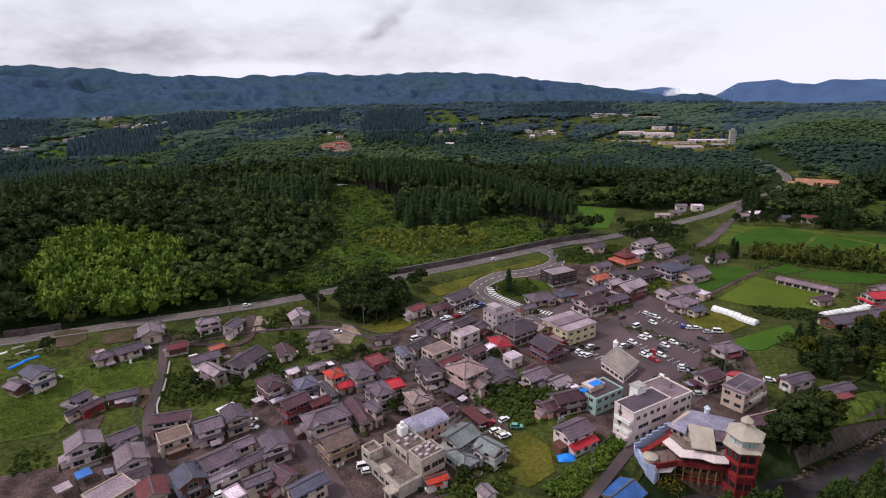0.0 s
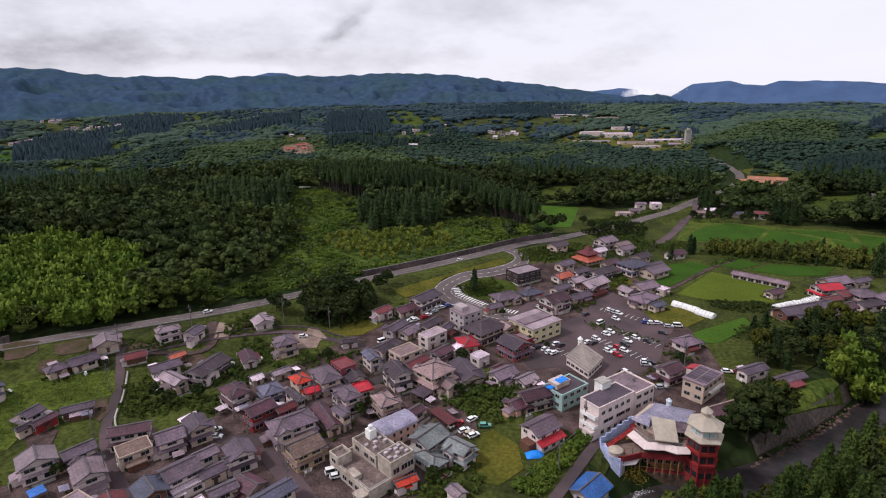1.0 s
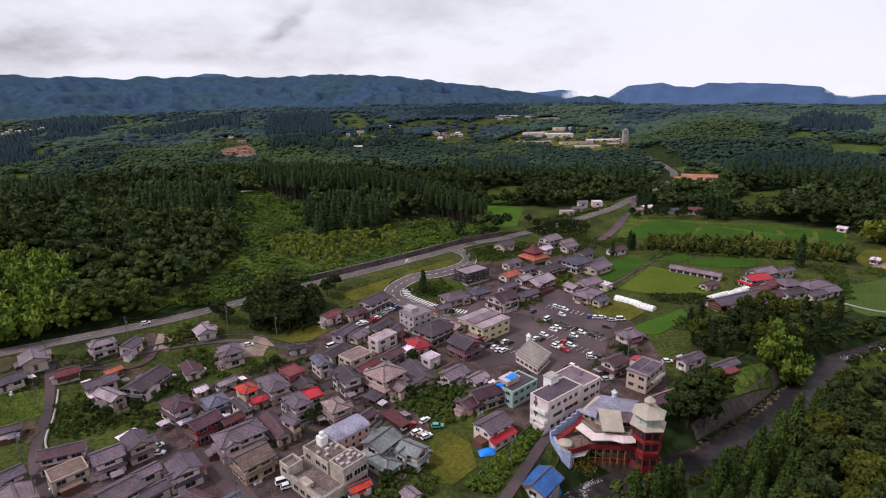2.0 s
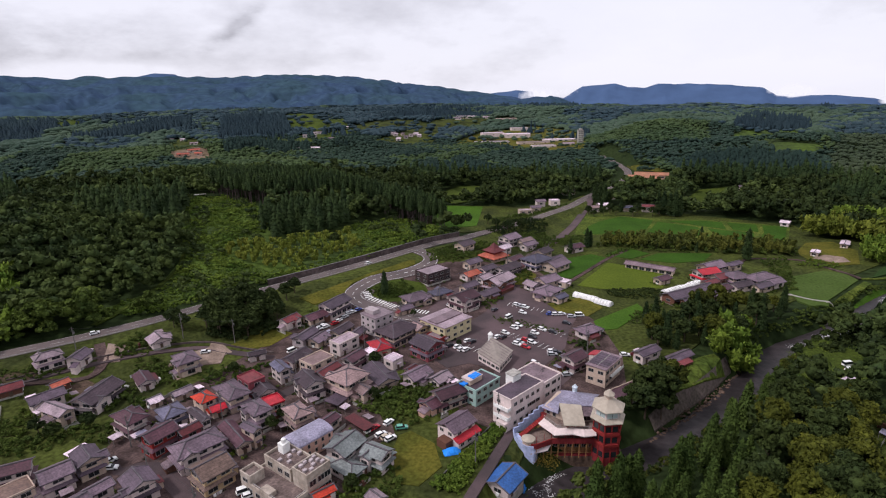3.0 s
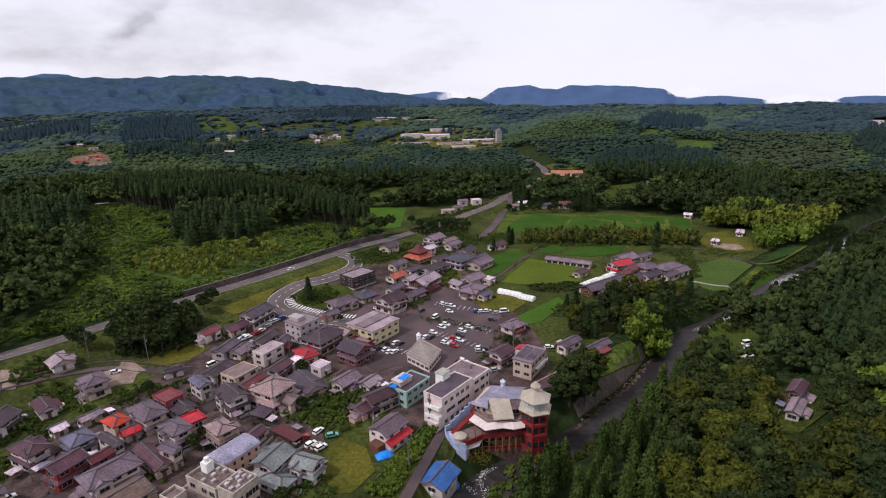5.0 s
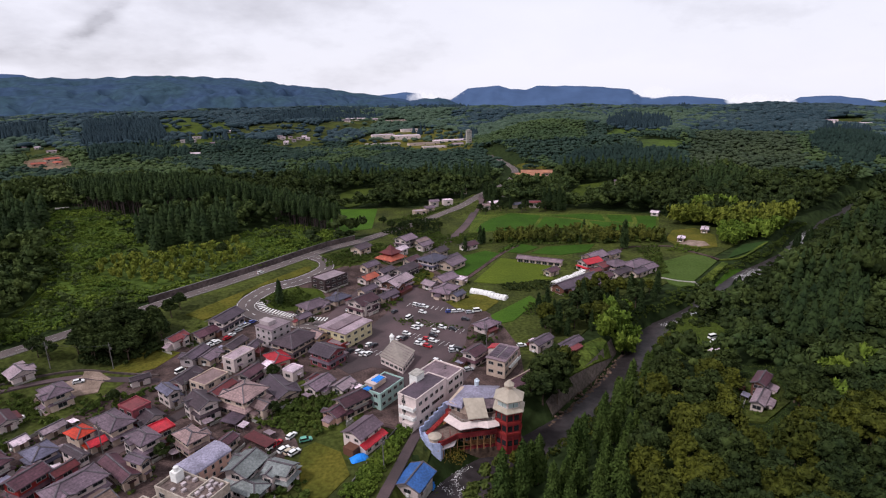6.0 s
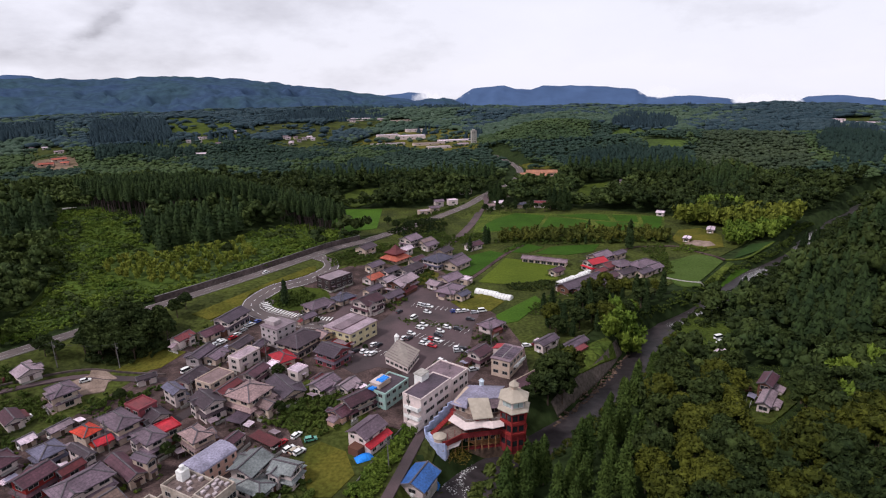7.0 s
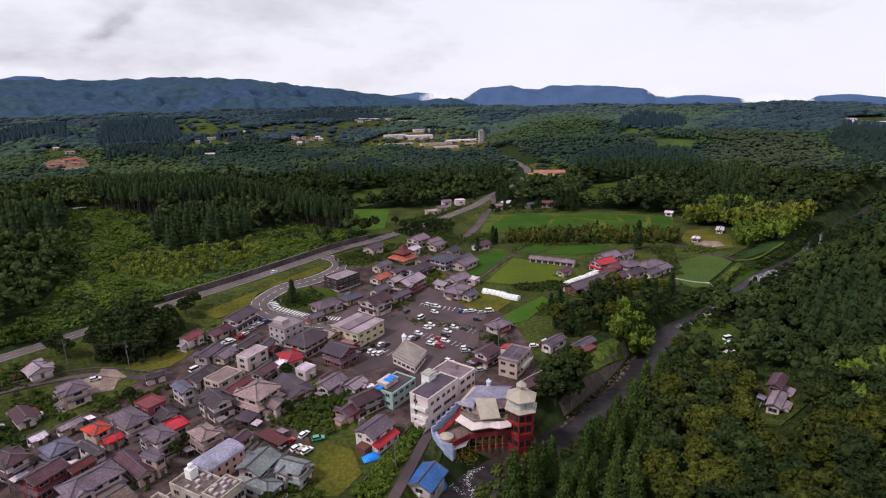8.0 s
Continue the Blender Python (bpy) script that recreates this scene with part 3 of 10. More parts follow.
def veranda(home, ww, wd, zs, pick):
    """A railed drying balcony on the upper floor."""
    y0, y1 = (-wd / 2 - 1.2, -wd / 2) if pick.random() < 0.6 else (wd / 2, wd / 2 + 1.2)
    a, b = -ww * pick.uniform(0.2, 0.42), ww * pick.uniform(0.2, 0.42)
    edge = y0 if y0 < 0 else y1
    deck = part("balcony", boxes((a, b, y0, y1, zs + 0.3, zs + 0.42)), M_FRAME, home)
    rails = boxes((a, b, edge - 0.04, edge + 0.04, zs + 1.3, zs + 1.38), (a, b, edge - 0.03, edge + 0.03, zs + 0.5, zs + 0.56))
    n = max(4, int((b - a) / 0.35))
    for i in range(n + 1):
        x = a + (b - a) * i / n
        box(rails, x - 0.025, x + 0.025, edge - 0.02, edge + 0.02, zs + 0.42, zs + 1.34)
    part("railing", rails, M_FRAME, deck)


def house(x, y, rot, w, d, h, roof, rk, wk, ridge="", skirt=0.0, balcony=False, pitch=0.42, z=None, name="house"):
    """A house with its eaves h above the ground, w x d over the roof's edges."""
    storeys = 1 if h < 4.3 else 2 if h < 7.4 else 3
    shape = {"hip": "hipped", "gable": "gabled", "flat": "flat"}[roof]
    label = "%s %s house with a %s %s roof" % (STOREY[storeys], WALL[wk][1], shape, ROOF[rk][1])
    small = w * d < 22
    if small:
        name, label = "shed", "small %s shed with a %s %s roof" % (WALL[wk][1], shape, ROOF[rk][1])
    port = roof == "flat" and (small or h < 3) and w * d < 110
    if port:
        name, label = "carport", "open carport on thin posts with a %s roof" % ROOF[rk][1]
    g = gz(x, y) if z is None else z
    home = thing(name, pose(x, y, g, 0, 0, rot), label, name)
    HOUSES.append((x, y, radians(rot), w, d, small))
    if port:
        h = min(h, 2.6)
        part("roof", boxes((-w / 2, w / 2, -d / 2, d / 2, h - 0.05, h + 0.1)), roof_mat(rk), home)
        for sx in (-1, 1):
            for sy in (-1, 1):
                px, py = sx * (w / 2 - 0.15), sy * (d / 2 - 0.15)
                part("post", boxes((px - .06, px + .06, py - .06, py + .06, -1.5, h - 0.05)), M_POLE, home)
            part("beam", boxes((sx * (w / 2 - 0.15) - .05, sx * (w / 2 - 0.15) + .05, -d / 2 + .1, d / 2 - .1, h - 0.2, h - 0.06)), M_POLE, home)
        return home
    over = min(0.95, 0.115 * min(w, d)) if roof != "flat" else 0.0
    ww, wd = w - 2 * over, d - 2 * over
    along = (w >= d) if not ridge else ridge == "x"
    rise = pitch * (d if along else w) / 2 if roof == "gable" else pitch * min(w, d) / 2
    wall = boxes((-ww / 2, ww / 2, -wd / 2, wd / 2, -2.5, h - 0.12))
    if roof == "gable":
        hx, hy, zt = ww / 2, wd / 2, h - 0.13
        top = rise * (1 - 2 * over / (d if along else w)) + 0.02
        if along:
            solid(wall, [[(s, -hy, zt), (s, hy, zt), (s, 0, zt + top)] for s in (-hx, hx)])
        else:
            solid(wall, [[(-hx, s, zt), (hx, s, zt), (0, s, zt + top)] for s in (-hy, hy)])
    part("wall", wall, wall_mat(wk), home)
    base = boxes((-ww / 2 - 0.05, ww / 2 + 0.05, -wd / 2 - 0.05, wd / 2 + 0.05, -2.6, 0.35))
    part("foundation", base, M_CONC, home)
    if roof == "flat":
        r = part("roof", boxes((-w / 2 + 0.2, w / 2 - 0.2, -d / 2 + 0.2, d / 2 - 0.2, h - 0.1, h + 0.08)), roof_mat(rk), home)
        rim = boxes((-w / 2 - .06, w / 2 + .06, -d / 2 - .06, -d / 2 + .2, h - .12, h + .42), (-w / 2 - .06, w / 2 + .06, d / 2 - .2, d / 2 + .06, h - .12, h + .42),
                    (-w / 2 - .06, -w / 2 + .2, -d / 2 + .2, d / 2 - .2, h - .12, h + .42), (w / 2 - .2, w / 2 + .06, -d / 2 + .2, d / 2 - .2, h - .12, h + .42))
        part("parapet", rim, wall_mat(wk) if rk not in ("red", "white") else roof_mat(rk), r)
    else:
        bm, caps = hip_roof(w, d, h, rise) if roof == "hip" else gable_roof(w, d, h, rise, along)
        r = part("roof", bm, roof_mat(rk), home)
        part("ridge", caps, M_RIDGE_TILE, r)
    if not skirt and storeys == 2 and roof != "flat" and min(w, d) > 6.2 and np.hypot(x, y) < 440:
        skirt = 1.0
    pick = random.Random(int(x * 13 + y * 7))
    if w * d > 46 and np.hypot(x, y) < 300:
        # a lean-to against one wall
        side, run, deep = pick.choice("swen"), pick.uniform(0.35, 0.7), pick.uniform(1.8, 2.8)
        length = (ww if side in "sn" else wd) * run
        off = pick.uniform(-0.5, 0.5) * ((ww if side in "sn" else wd) - length)
        turn = {"s": 0, "e": 90, "n": 180, "w": -90}[side]
        far = (wd if side in "sn" else ww) / 2 + (skirt - 0.6 if skirt > 0.6 else 0)
        m = pose(0, 0, 0, 0, 0, turn) @ pose(off, -far, 0)
        ann = part("lean_to", boxes((-length / 2, length / 2, -deep, 0.3, -1.5, 2.1)), wall_mat(pick.choice(("cream", "wood", "white", wk))), home, m=m)
        bm = bmesh.new()
        solid(bm, [[(sx * (length / 2 + .25), -deep - .35, 1.95), (sx * (length / 2 + .25), 0.3, 2.75), (sx * (length / 2 + .25), 0.3, 2.9), (sx * (length / 2 + .25), -deep - .35, 2.1)] for sx in (-1, 1)])
        part("lean_to_roof", bm, roof_mat(pick.choice(("lgrey", "old", "rust", rk, rk))), ann)
        if roof != "flat" and min(w, d) > 6.3 and pick.random() < 0.6:
            # a cross wing with a lower gable of its own
            side = pick.choice("sn") if along else pick.choice("ew")
            run = (ww if along else wd) * pick.uniform(0.34, 0.5)
            off = pick.choice((-1, 1)) * ((ww if along else wd) - run) * 0.42
            half = (wd if along else ww) / 2
            hh, out = h * pick.uniform(0.72, 0.95) if storeys == 1 else h - pick.uniform(0.3, 0.9), pick.uniform(0.9, 1.7)
            m = pose(0, 0, 0, 0, 0, {"s": 0, "e": 90, "n": 180, "w": -90}[side]) @ pose(off, -half - out / 2 + half * 0.4, 0)
            deep = out + half * 0.8
            wing = part("wing", boxes((-run / 2, run / 2, -deep / 2, deep / 2, -2, hh - 0.12)), wall_mat(wk), home, m=m)
            wr = pitch * (run + 1.2) / 2
            bm, caps = gable_roof(run + 1.2, deep + 1.0, hh, wr, False)
            part("wing_roof", bm, roof_mat(rk), wing)
            part("ridge", caps, M_RIDGE_TILE, wing)
            gable = bmesh.new()
            solid(gable, [[(-run / 2, y, hh - 0.13), (run / 2, y, hh - 0.13), (0, y, hh + wr * run / (run + 1.2) - 0.15)] for y in (-deep / 2, deep / 2)])
            part("gable", gable, wall_mat(wk), wing)
            for z in ((1.7, hh - 1.5) if storeys > 1 else (1.6,)):
                window(wing, pose(0, -deep / 2 - 0.04, z), min(2.6, run - 0.9), 1.35)
    if skirt and storeys > 1:
        zs, o = h * 0.5, skirt
        a = [(sx * (ww / 2 + o), sy * (wd / 2 + o)) for sx, sy in ((-1, -1), (1, -1), (1, 1), (-1, 1))]
        b = [(sx * (ww / 2 - .02), sy * (wd / 2 - .02)) for sx, sy in ((-1, -1), (1, -1), (1, 1), (-1, 1))]
        bm = bmesh.new()
        solid(bm, [[(*p, zs - 0.32) for p in a], [(*p, zs - 0.18) for p in a], [(*p, zs + 0.45 * o) for p in b]])
        part("eave_roof", bm, roof_mat(rk), home)
        part("ground_floor", boxes((-ww / 2 - o + .6, ww / 2 + o - .6, -wd / 2 - o + .6, wd / 2 + o - .6, -2.5, zs - .3)), wall_mat(wk), home)
        facade(home, ww + 2 * o - 1.2, wd + 2 * o - 1.2, 0.3, zs - .3, 1, 3.4, 2.8, 1.7)
        facade(home, ww, wd, zs + 0.3, h, 1, 3.3, 2.7, 1.3)
        fittings(home, ww, wd, w, d, h, pick)
        if pick.random() < 0.4:
            veranda(home, ww, wd, zs, pick)
        return home
    if np.hypot(x, y) > 440:
        facade(home, ww, wd, 0.3, h - 0.1, 1, max(5.0, ww / 4), 2.4, 1.6, sides="s")
        return home
    if small:
        facade(home, ww, wd, 0.3, h, 1, 2.6, 1.0, 0.9, sides="se")
        return home
    fittings(home, ww, wd, w, d, h, pick)
    facade(home, ww, wd, 0.3, h - 0.1, storeys, 3.6, 2.4, 1.35, skip=(("s", 0, 0),))
    door = part("door", boxes((-0.55, 0.55, -0.05, 0.05, 0, 2.05)), M_DOOR, home, m=pose(-ww / 2 + ww / max(1, int((ww - .8) / 3.6)) / 2, -wd / 2 - 0.04, 0.1))
    part("handle", boxes((0.38, 0.44, -0.12, -0.05, 0.9, 1.1)), M_DARKMETAL, door)
    part("porch_roof", boxes((-1.1, 1.1, -1.0, 0, 2.3, 2.42)), roof_mat(rk), home, m=pose(-ww / 2 + ww / max(1, int((ww - .8) / 3.6)) / 2, -wd / 2, 0.1))
    if balcony and storeys > 1:
        zb = h * 0.5
        bal = part("balcony", boxes((-ww * .35, ww * .35, -wd / 2 - 1.1, -wd / 2, zb - .15, zb)), wall_mat("white"), home)
        part("railing", boxes((-ww * .35, ww * .35, -wd / 2 - 1.1, -wd / 2 - 1.02, zb, zb + .95), (-ww * .35, -ww * .35 + .06, -wd / 2 - 1.02, -wd / 2, zb, zb + .95),
                              (ww * .35 - .06, ww * .35, -wd / 2 - 1.02, -wd / 2, zb, zb + .95)), wall_mat("white"), bal)
    return home

# ground sheet, roads, river, fields


def sheet(center, reach, n, mat):
    u = np.linspace(-1, 1, n)
    k = 4.6
    ax = np.sinh(k * u) / np.sinh(k) * reach
    X, Y = np.meshgrid(ax + center[0], ax + center[1])
    Z = ground(X, Y) - 0.45 * (1 - smooth(500, 700, np.hypot(X, Y)))
    V = np.stack([X, Y, Z], -1).reshape(-1, 3)
    i = np.arange(n * n).reshape(n, n)
    Q = np.stack([i[:-1, :-1], i[:-1, 1:], i[1:, 1:], i[1:, :-1]], -1).reshape(-1, 4)
    me = bpy.data.meshes.new("ground")
    me.vertices.add(len(V))
    me.vertices.foreach_set("co", V.ravel())
    me.loops.add(Q.size)
    me.loops.foreach_set("vertex_index", Q.ravel())
    me.polygons.add(len(Q))
    me.polygons.foreach_set("loop_start", np.arange(len(Q)) * 4)
    me.polygons.foreach_set("use_smooth", np.ones(len(Q), bool))
    me.update()
    me.validate()
    me.materials.append(mat)
    return tagged(new("ground", me), "dark rolling forest floor that reaches the horizon", "ground", kind="structure")


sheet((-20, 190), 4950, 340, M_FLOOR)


def curve_line(pts, step=3.0):
    """A smooth line through the points, in short steps."""
    P = np.array(pts, float)
    P = np.vstack([2 * P[0] - P[1], P, 2 * P[-1] - P[-2]])
    out = []
    for i in range(1, len(P) - 2):
        a, b, c, d = P[i - 1:i + 3]
        n = max(2, int(np.hypot(*(c - b)[:2]) / step))
        for t in np.linspace(0, 1, n, endpoint=False):
            out.append(0.5 * (2 * b + (c - a) * t + (2 * a - 5 * b + 4 * c - d) * t * t + (3 * b - a - 3 * c + d) * t ** 3))
    out.append(P[-2])
    return np.array(out)


def sides(line):
    t = np.gradient(line[:, :2], axis=0)
    t /= np.linalg.norm(t, axis=1)[:, None]
    return np.stack([-t[:, 1], t[:, 0]], -1)


def strip_mesh(name, pts, left, right, lift, mat, thick=0.6, level=None, step=3.0, drape=False):
    """A ribbon between two offsets of a line, with a body below it."""
    L = curve_line(pts, step)
    N = sides(L)
    A, B = L[:, :2] + N * left, L[:, :2] + N * right
    mid = ground(L[:, 0], L[:, 1]) if level is None else level + 5 * smooth(115, 190, L[:, 0])
    za = zb = mid + lift
    if drape:
        za, zb = ground(A[:, 0], A[:, 1]) + lift, ground(B[:, 0], B[:, 1]) + lift
    n = len(L)
    V = [(*A[i], za[i]) for i in range(n)] + [(*B[i], zb[i]) for i in range(n)]
    V += [(*A[i], za[i] - thick) for i in range(n)] + [(*B[i], zb[i] - thick) for i in range(n)]
    F = []
    for i in range(n - 1):
        F += [(i, n + i, n + i + 1, i + 1), (2 * n + i, i, i + 1, 2 * n + i + 1), (n + i, 3 * n + i, 3 * n + i + 1, n + i + 1)]
    return mesh_of(name, V, F, mat)


def dash_mesh(name, pts, offset, width, on, off, lift, mat, drape=False):
    L = curve_line(pts, 0.5)
    N = sides(L)
    C = L[:, :2] + N * offset
    run = np.r_[0, np.cumsum(np.hypot(*np.diff(C, axis=0).T))]
    V, F, M, s = [], [], [], 0.0
    while s + on < run[-1]:
        for k in np.linspace(s, s + on, 4):
            c = np.array([np.interp(k, run, C[:, 0]), np.interp(k, run, C[:, 1])])
            q = np.array([np.interp(k, run, N[:, 0]), np.interp(k, run, N[:, 1])]) * width / 2
            m = c - np.array([np.interp(k, run, N[:, 0]), np.interp(k, run, N[:, 1])]) * offset
            M.append(m)
            V += [(*(c + q), lift), (*(c - q), lift)]
        b = len(V) - 8
        F += [(b + 2 * i, b + 2 * i + 1, b + 2 * i + 3, b + 2 * i + 2) for i in range(3)]
        s += on + off
    Z = np.repeat(ground(*np.array(M).T), 2)
    if drape:
        Z = ground(np.array([v[0] for v in V]), np.array([v[1] for v in V]))
    V = [(x, y, z + g) for (x, y, z), g in zip(V, Z)]
    return mesh_of(name, V, F, mat)


ROADS = []


def road(name, pts, width, mat, label, lift=0.14, centre=None, edges=False, drape=False, paint=None):
    paint = paint or M_PAINT
    ROADS.append(([tuple(p[:2]) for p in pts], width))
    ob = tagged(new(name, strip_mesh(name, pts, width / 2, -width / 2, lift, mat, drape=drape)), label, "road", kind="structure")
    if centre:
        part("centre_line", dash_mesh("centre_line", pts, 0, 0.22, centre[0], centre[1], lift + 0.03, paint, drape), None, ob)
    if edges:
        for o in (width / 2 - 0.5, 0.5 - width / 2):
            part("edge_line", dash_mesh("edge_line", pts, o, 0.16, 6, 0.01, lift + 0.03, paint, drape), None, ob)
    return ob


CLEARINGS, FIELDS = [], []


def patch(name, poly, mat, lift, label, kind="structure", category="", cell=4.0):
    """A piece of land draped over the ground, with a low edge."""
    FIELDS.append(list(poly))
    if name != "grassland" and min(math.hypot(*p) for p in poly) < 640:
        CLEARINGS.append(list(poly))
    bm = bmesh.new()
    bm.faces.new([bm.verts.new((x, y, 0)) for x, y in poly])
    if min(math.hypot(*p) for p in poly) > 640:
        cell = 20.0
    xs, ys = [p[0] for p in poly], [p[1] for p in poly]
    for axis, lo, hi in ((0, min(xs), max(xs)), (1, min(ys), max(ys))):
        v = lo + cell
        while v < hi:
            co, no = ((v, 0, 0), (1, 0, 0)) if axis == 0 else ((0, v, 0), (0, 1, 0))
            bmesh.ops.bisect_plane(bm, geom=bm.verts[:] + bm.edges[:] + bm.faces[:], plane_co=co, plane_no=no)
            v += cell
    bmesh.ops.triangulate(bm, faces=bm.faces)
    bmesh.ops.recalc_face_normals(bm, faces=bm.faces)
    if sum(f.normal.z for f in bm.faces) < 0:
        bmesh.ops.reverse_faces(bm, faces=bm.faces)
    bm.verts.ensure_lookup_table()
    co = np.array([v.co[:2] for v in bm.verts])
    for v, z in zip(bm.verts, ground(co[:, 0], co[:, 1]) + lift):
        v.co.z = z
    edge = [e for e in bm.edges if len(e.link_faces) == 1]
    ext = bmesh.ops.extrude_edge_only(bm, edges=edge)
    for v in [g for g in ext["geom"] if isinstance(g, bmesh.types.BMVert)]:
        v.co.z -= lift + 0.4
    me = bpy.data.meshes.new(name)
    bm.to_mesh(me)
    bm.free()
    me.materials.append(mat)
    return tagged(new(name, me), label, category or name.replace("_", " "), kind=kind)


road("road", MAIN_ROAD, 8.6, M_ASPHALT, "two-lane asphalt main road with faded white lines", centre=(5, 5), edges=True, paint=M_FADED)
river = tagged(new("water", strip_mesh("water", [(x, y) for x, y in RIVER], 9, -9, 0, M_WATER, 0.3, level=-8.6)), "dark shallow river in a wooded gorge", "river", kind="structure")

# fields, lawns and the car park, corner by corner
patch("rice_field", ((19.5, 342.9), (36.0, 354.6), (45.6, 347.4), (21.2, 305.7), (9.7, 304.5)), M_RICE, 0.30, "bright green rice field beside the village")
patch("meadow", ((23.6, 293.8), (44.3, 337.5), (77.3, 321.8), (68.3, 296.0), (41.7, 288.0)), M_MEADOW, 0.30, "mown meadow between rice fields")
patch("rice_field", ((44.3, 352.2), (54.8, 367.9), (62.8, 369.7), (73.2, 360.5), (60.2, 347.8)), M_RICE, 0.30, "narrow green rice field below a hedge")
patch("rice_field", ((65.2, 346.9), (78.2, 361.4), (98.4, 364.9), (112.3, 365.1), (103.2, 349.0), (83.5, 341.9)), M_RICE, 0.30, "narrow green rice field below a hedge")
patch("meadow", ((28.2, 404.0), (33.1, 434.7), (43.2, 474.0), (60.0, 472.2), (96.5, 461.0), (132.4, 459.3), (188.8, 443.8), (169.4, 396.7), (124.2, 403.0), (75.4, 404.0)), M_PLOT, 0.20, "grassy banks between rice fields")
for poly in (((34.4, 406.5), (39.8, 428.2), (49.8, 446.2), (68.9, 465.9), (92.8, 454.6), (77.9, 411.7), (58.1, 405.9)),
             ((80.3, 412.3), (95.3, 450.2), (121.1, 434.2), (123.1, 408.6)),
             ((102.3, 453.6), (131.1, 456.5), (143.0, 451.5), (140.0, 429.4), (126.8, 436.9)),
             ((127.7, 431.5), (139.5, 425.6), (155.9, 420.7), (149.3, 399.7), (126.9, 403.9)),
             ((146.9, 450.7), (166.1, 445.7), (160.0, 423.3), (144.4, 428.3)),
             ((169.3, 443.7), (185.1, 439.5), (168.1, 398.5), (153.2, 400.7), (163.3, 422.5))):
    patch("rice_field", poly, M_RICE, 0.34, "wide green rice field between grassy banks")
patch("meadow", ((6.8, 264.9), (25.1, 275.9), (34.0, 263.2), (25.6, 251.1), (12.1, 254.8)), M_DRY, 0.30, "rough yellow-green meadow by the car park")
patch("rice_field", ((27.7, 245.4), (51.0, 270.2), (53.8, 262.0), (37.4, 238.2), (29.2, 235.4)), M_BRIGHT, 0.30, "small bright green rice field by the trees")
patch("meadow", ((143.8, 324.6), (164.0, 335.0), (172.0, 328.5), (173.2, 317.3), (145.0, 286.5), (142.5, 280.0), (133.4, 277.2), (130.0, 284.0), (131.0, 297.4)), M_PALEFIELD, 0.30, "pale green fallow field above the river")
patch("meadow", ((147.2, 285.2), (173.7, 313.1), (176.0, 310.0), (150.2, 284.0)), M_PLOT, 0.80, "grassy bank between two terraces")
patch("rice_field", ((154.0, 286.2), (176.5, 307.4), (187.0, 312.6), (163.8, 291.0), (157.0, 284.8)), M_BRIGHT, 0.45, "bright terraced rice field above the river")
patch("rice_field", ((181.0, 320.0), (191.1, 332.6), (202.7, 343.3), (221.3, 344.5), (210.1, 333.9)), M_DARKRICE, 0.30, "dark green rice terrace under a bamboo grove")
patch("meadow", ((96.5, 219.7), (102.1, 234.0), (115.4, 246.9), (127.8, 223.0), (116.7, 196.6), (100.1, 192.9)), M_GRASS, 0.30, "green clearing on the river bank")
patch("rice_field", ((-95.0, 498.4), (-47.5, 498.0), (-45.5, 422.3), (-75.7, 394.6)), M_BRIGHT, 0.30, "bright green paddy behind the main road")
patch("meadow", ((163.9, 371.2), (165.0, 356.4), (174.6, 344.5), (187.7, 345.3), (199.7, 372.6), (196.3, 396.0), (179.1, 394.3)), M_DRY, 0.30, "rough brown-green yard round small sheds")
patch("yard", ((168.0, 359.0), (176.0, 349.0), (185.0, 350.0), (186.0, 360.0), (178.0, 366.0)), M_EARTH, 0.36, "trodden earth beside a shed")
patch("lawn", ((-127.7, 198.1), (-117.8, 217.9), (-106.1, 215.3), (-110.7, 202.0), (-117.6, 198.5)), M_DRY, 0.26, "mown grass slope above the houses")
patch("lawn", ((-40.6, 147.4), (-37.3, 150.2), (-28.6, 144.8), (-24.6, 134.4), (-29.5, 125.5), (-35.7, 125.7), (-40.6, 139.4)), M_DRY, 0.26, "yellow-green garden lawn beside a hedge")
patch("lawn", ((-115.6, 245.8), (-104.2, 263.2), (-88.3, 288.7), (-74.1, 309.9), (-70.6, 312.0), (-69.0, 305.4), (-75.9, 295.5), (-87.3, 285.1), (-96.3, 269.7), (-96.4, 256.0), (-106.5, 242.5)), M_DRY, 0.42, "yellow-green grass verge between the roads")
patch("lawn", ((47, 189), (50, 200), (62, 211), (72, 217), (75, 211), (65, 200), (55, 190), (50, 186)), M_PLOT, 0.9, "grass terrace beside the river")
patch("lawn", ((-15.9, 291.9), (-0.2, 290.8), (1.6, 310.2), (-12.1, 327.0)), M_DRY, 0.26, "rough brown-green grass plot")
patch("car_park", ((-43.0, 203.4), (-36.5, 223.0), (-23.6, 248.5), (-16.8, 266.5), (-26.4, 286.3), (-14.3, 290.9), (4.2, 277.3), (17.8, 256.7), (20.5, 249.3), (16.1, 233.1), (13.7, 215.8), (5.9, 200.9), (-4.2, 191.4), (-11.3, 180.1), (-14.7, 195.0), (-24.2, 197.7), (-32.4, 192.7)), M_STREET, 0.22, "wide worn asphalt car park with faded bays")
patch("meadow", ((-213, 119), (-199, 132), (-186, 141), (-175, 131), (-176, 123), (-188, 114), (-178, 95), (-192, 83), (-218, 96)), M_PLOT, 0.24, "overgrown yellow-green plot among houses")
patch("yard", ((-171.9, 74.5), (-161.5, 83.1), (-154.3, 84.0), (-141.3, 77.4), (-149.6, 70.1), (-158.2, 66.7)), M_YARD, 0.30, "bare gravel parking plot")
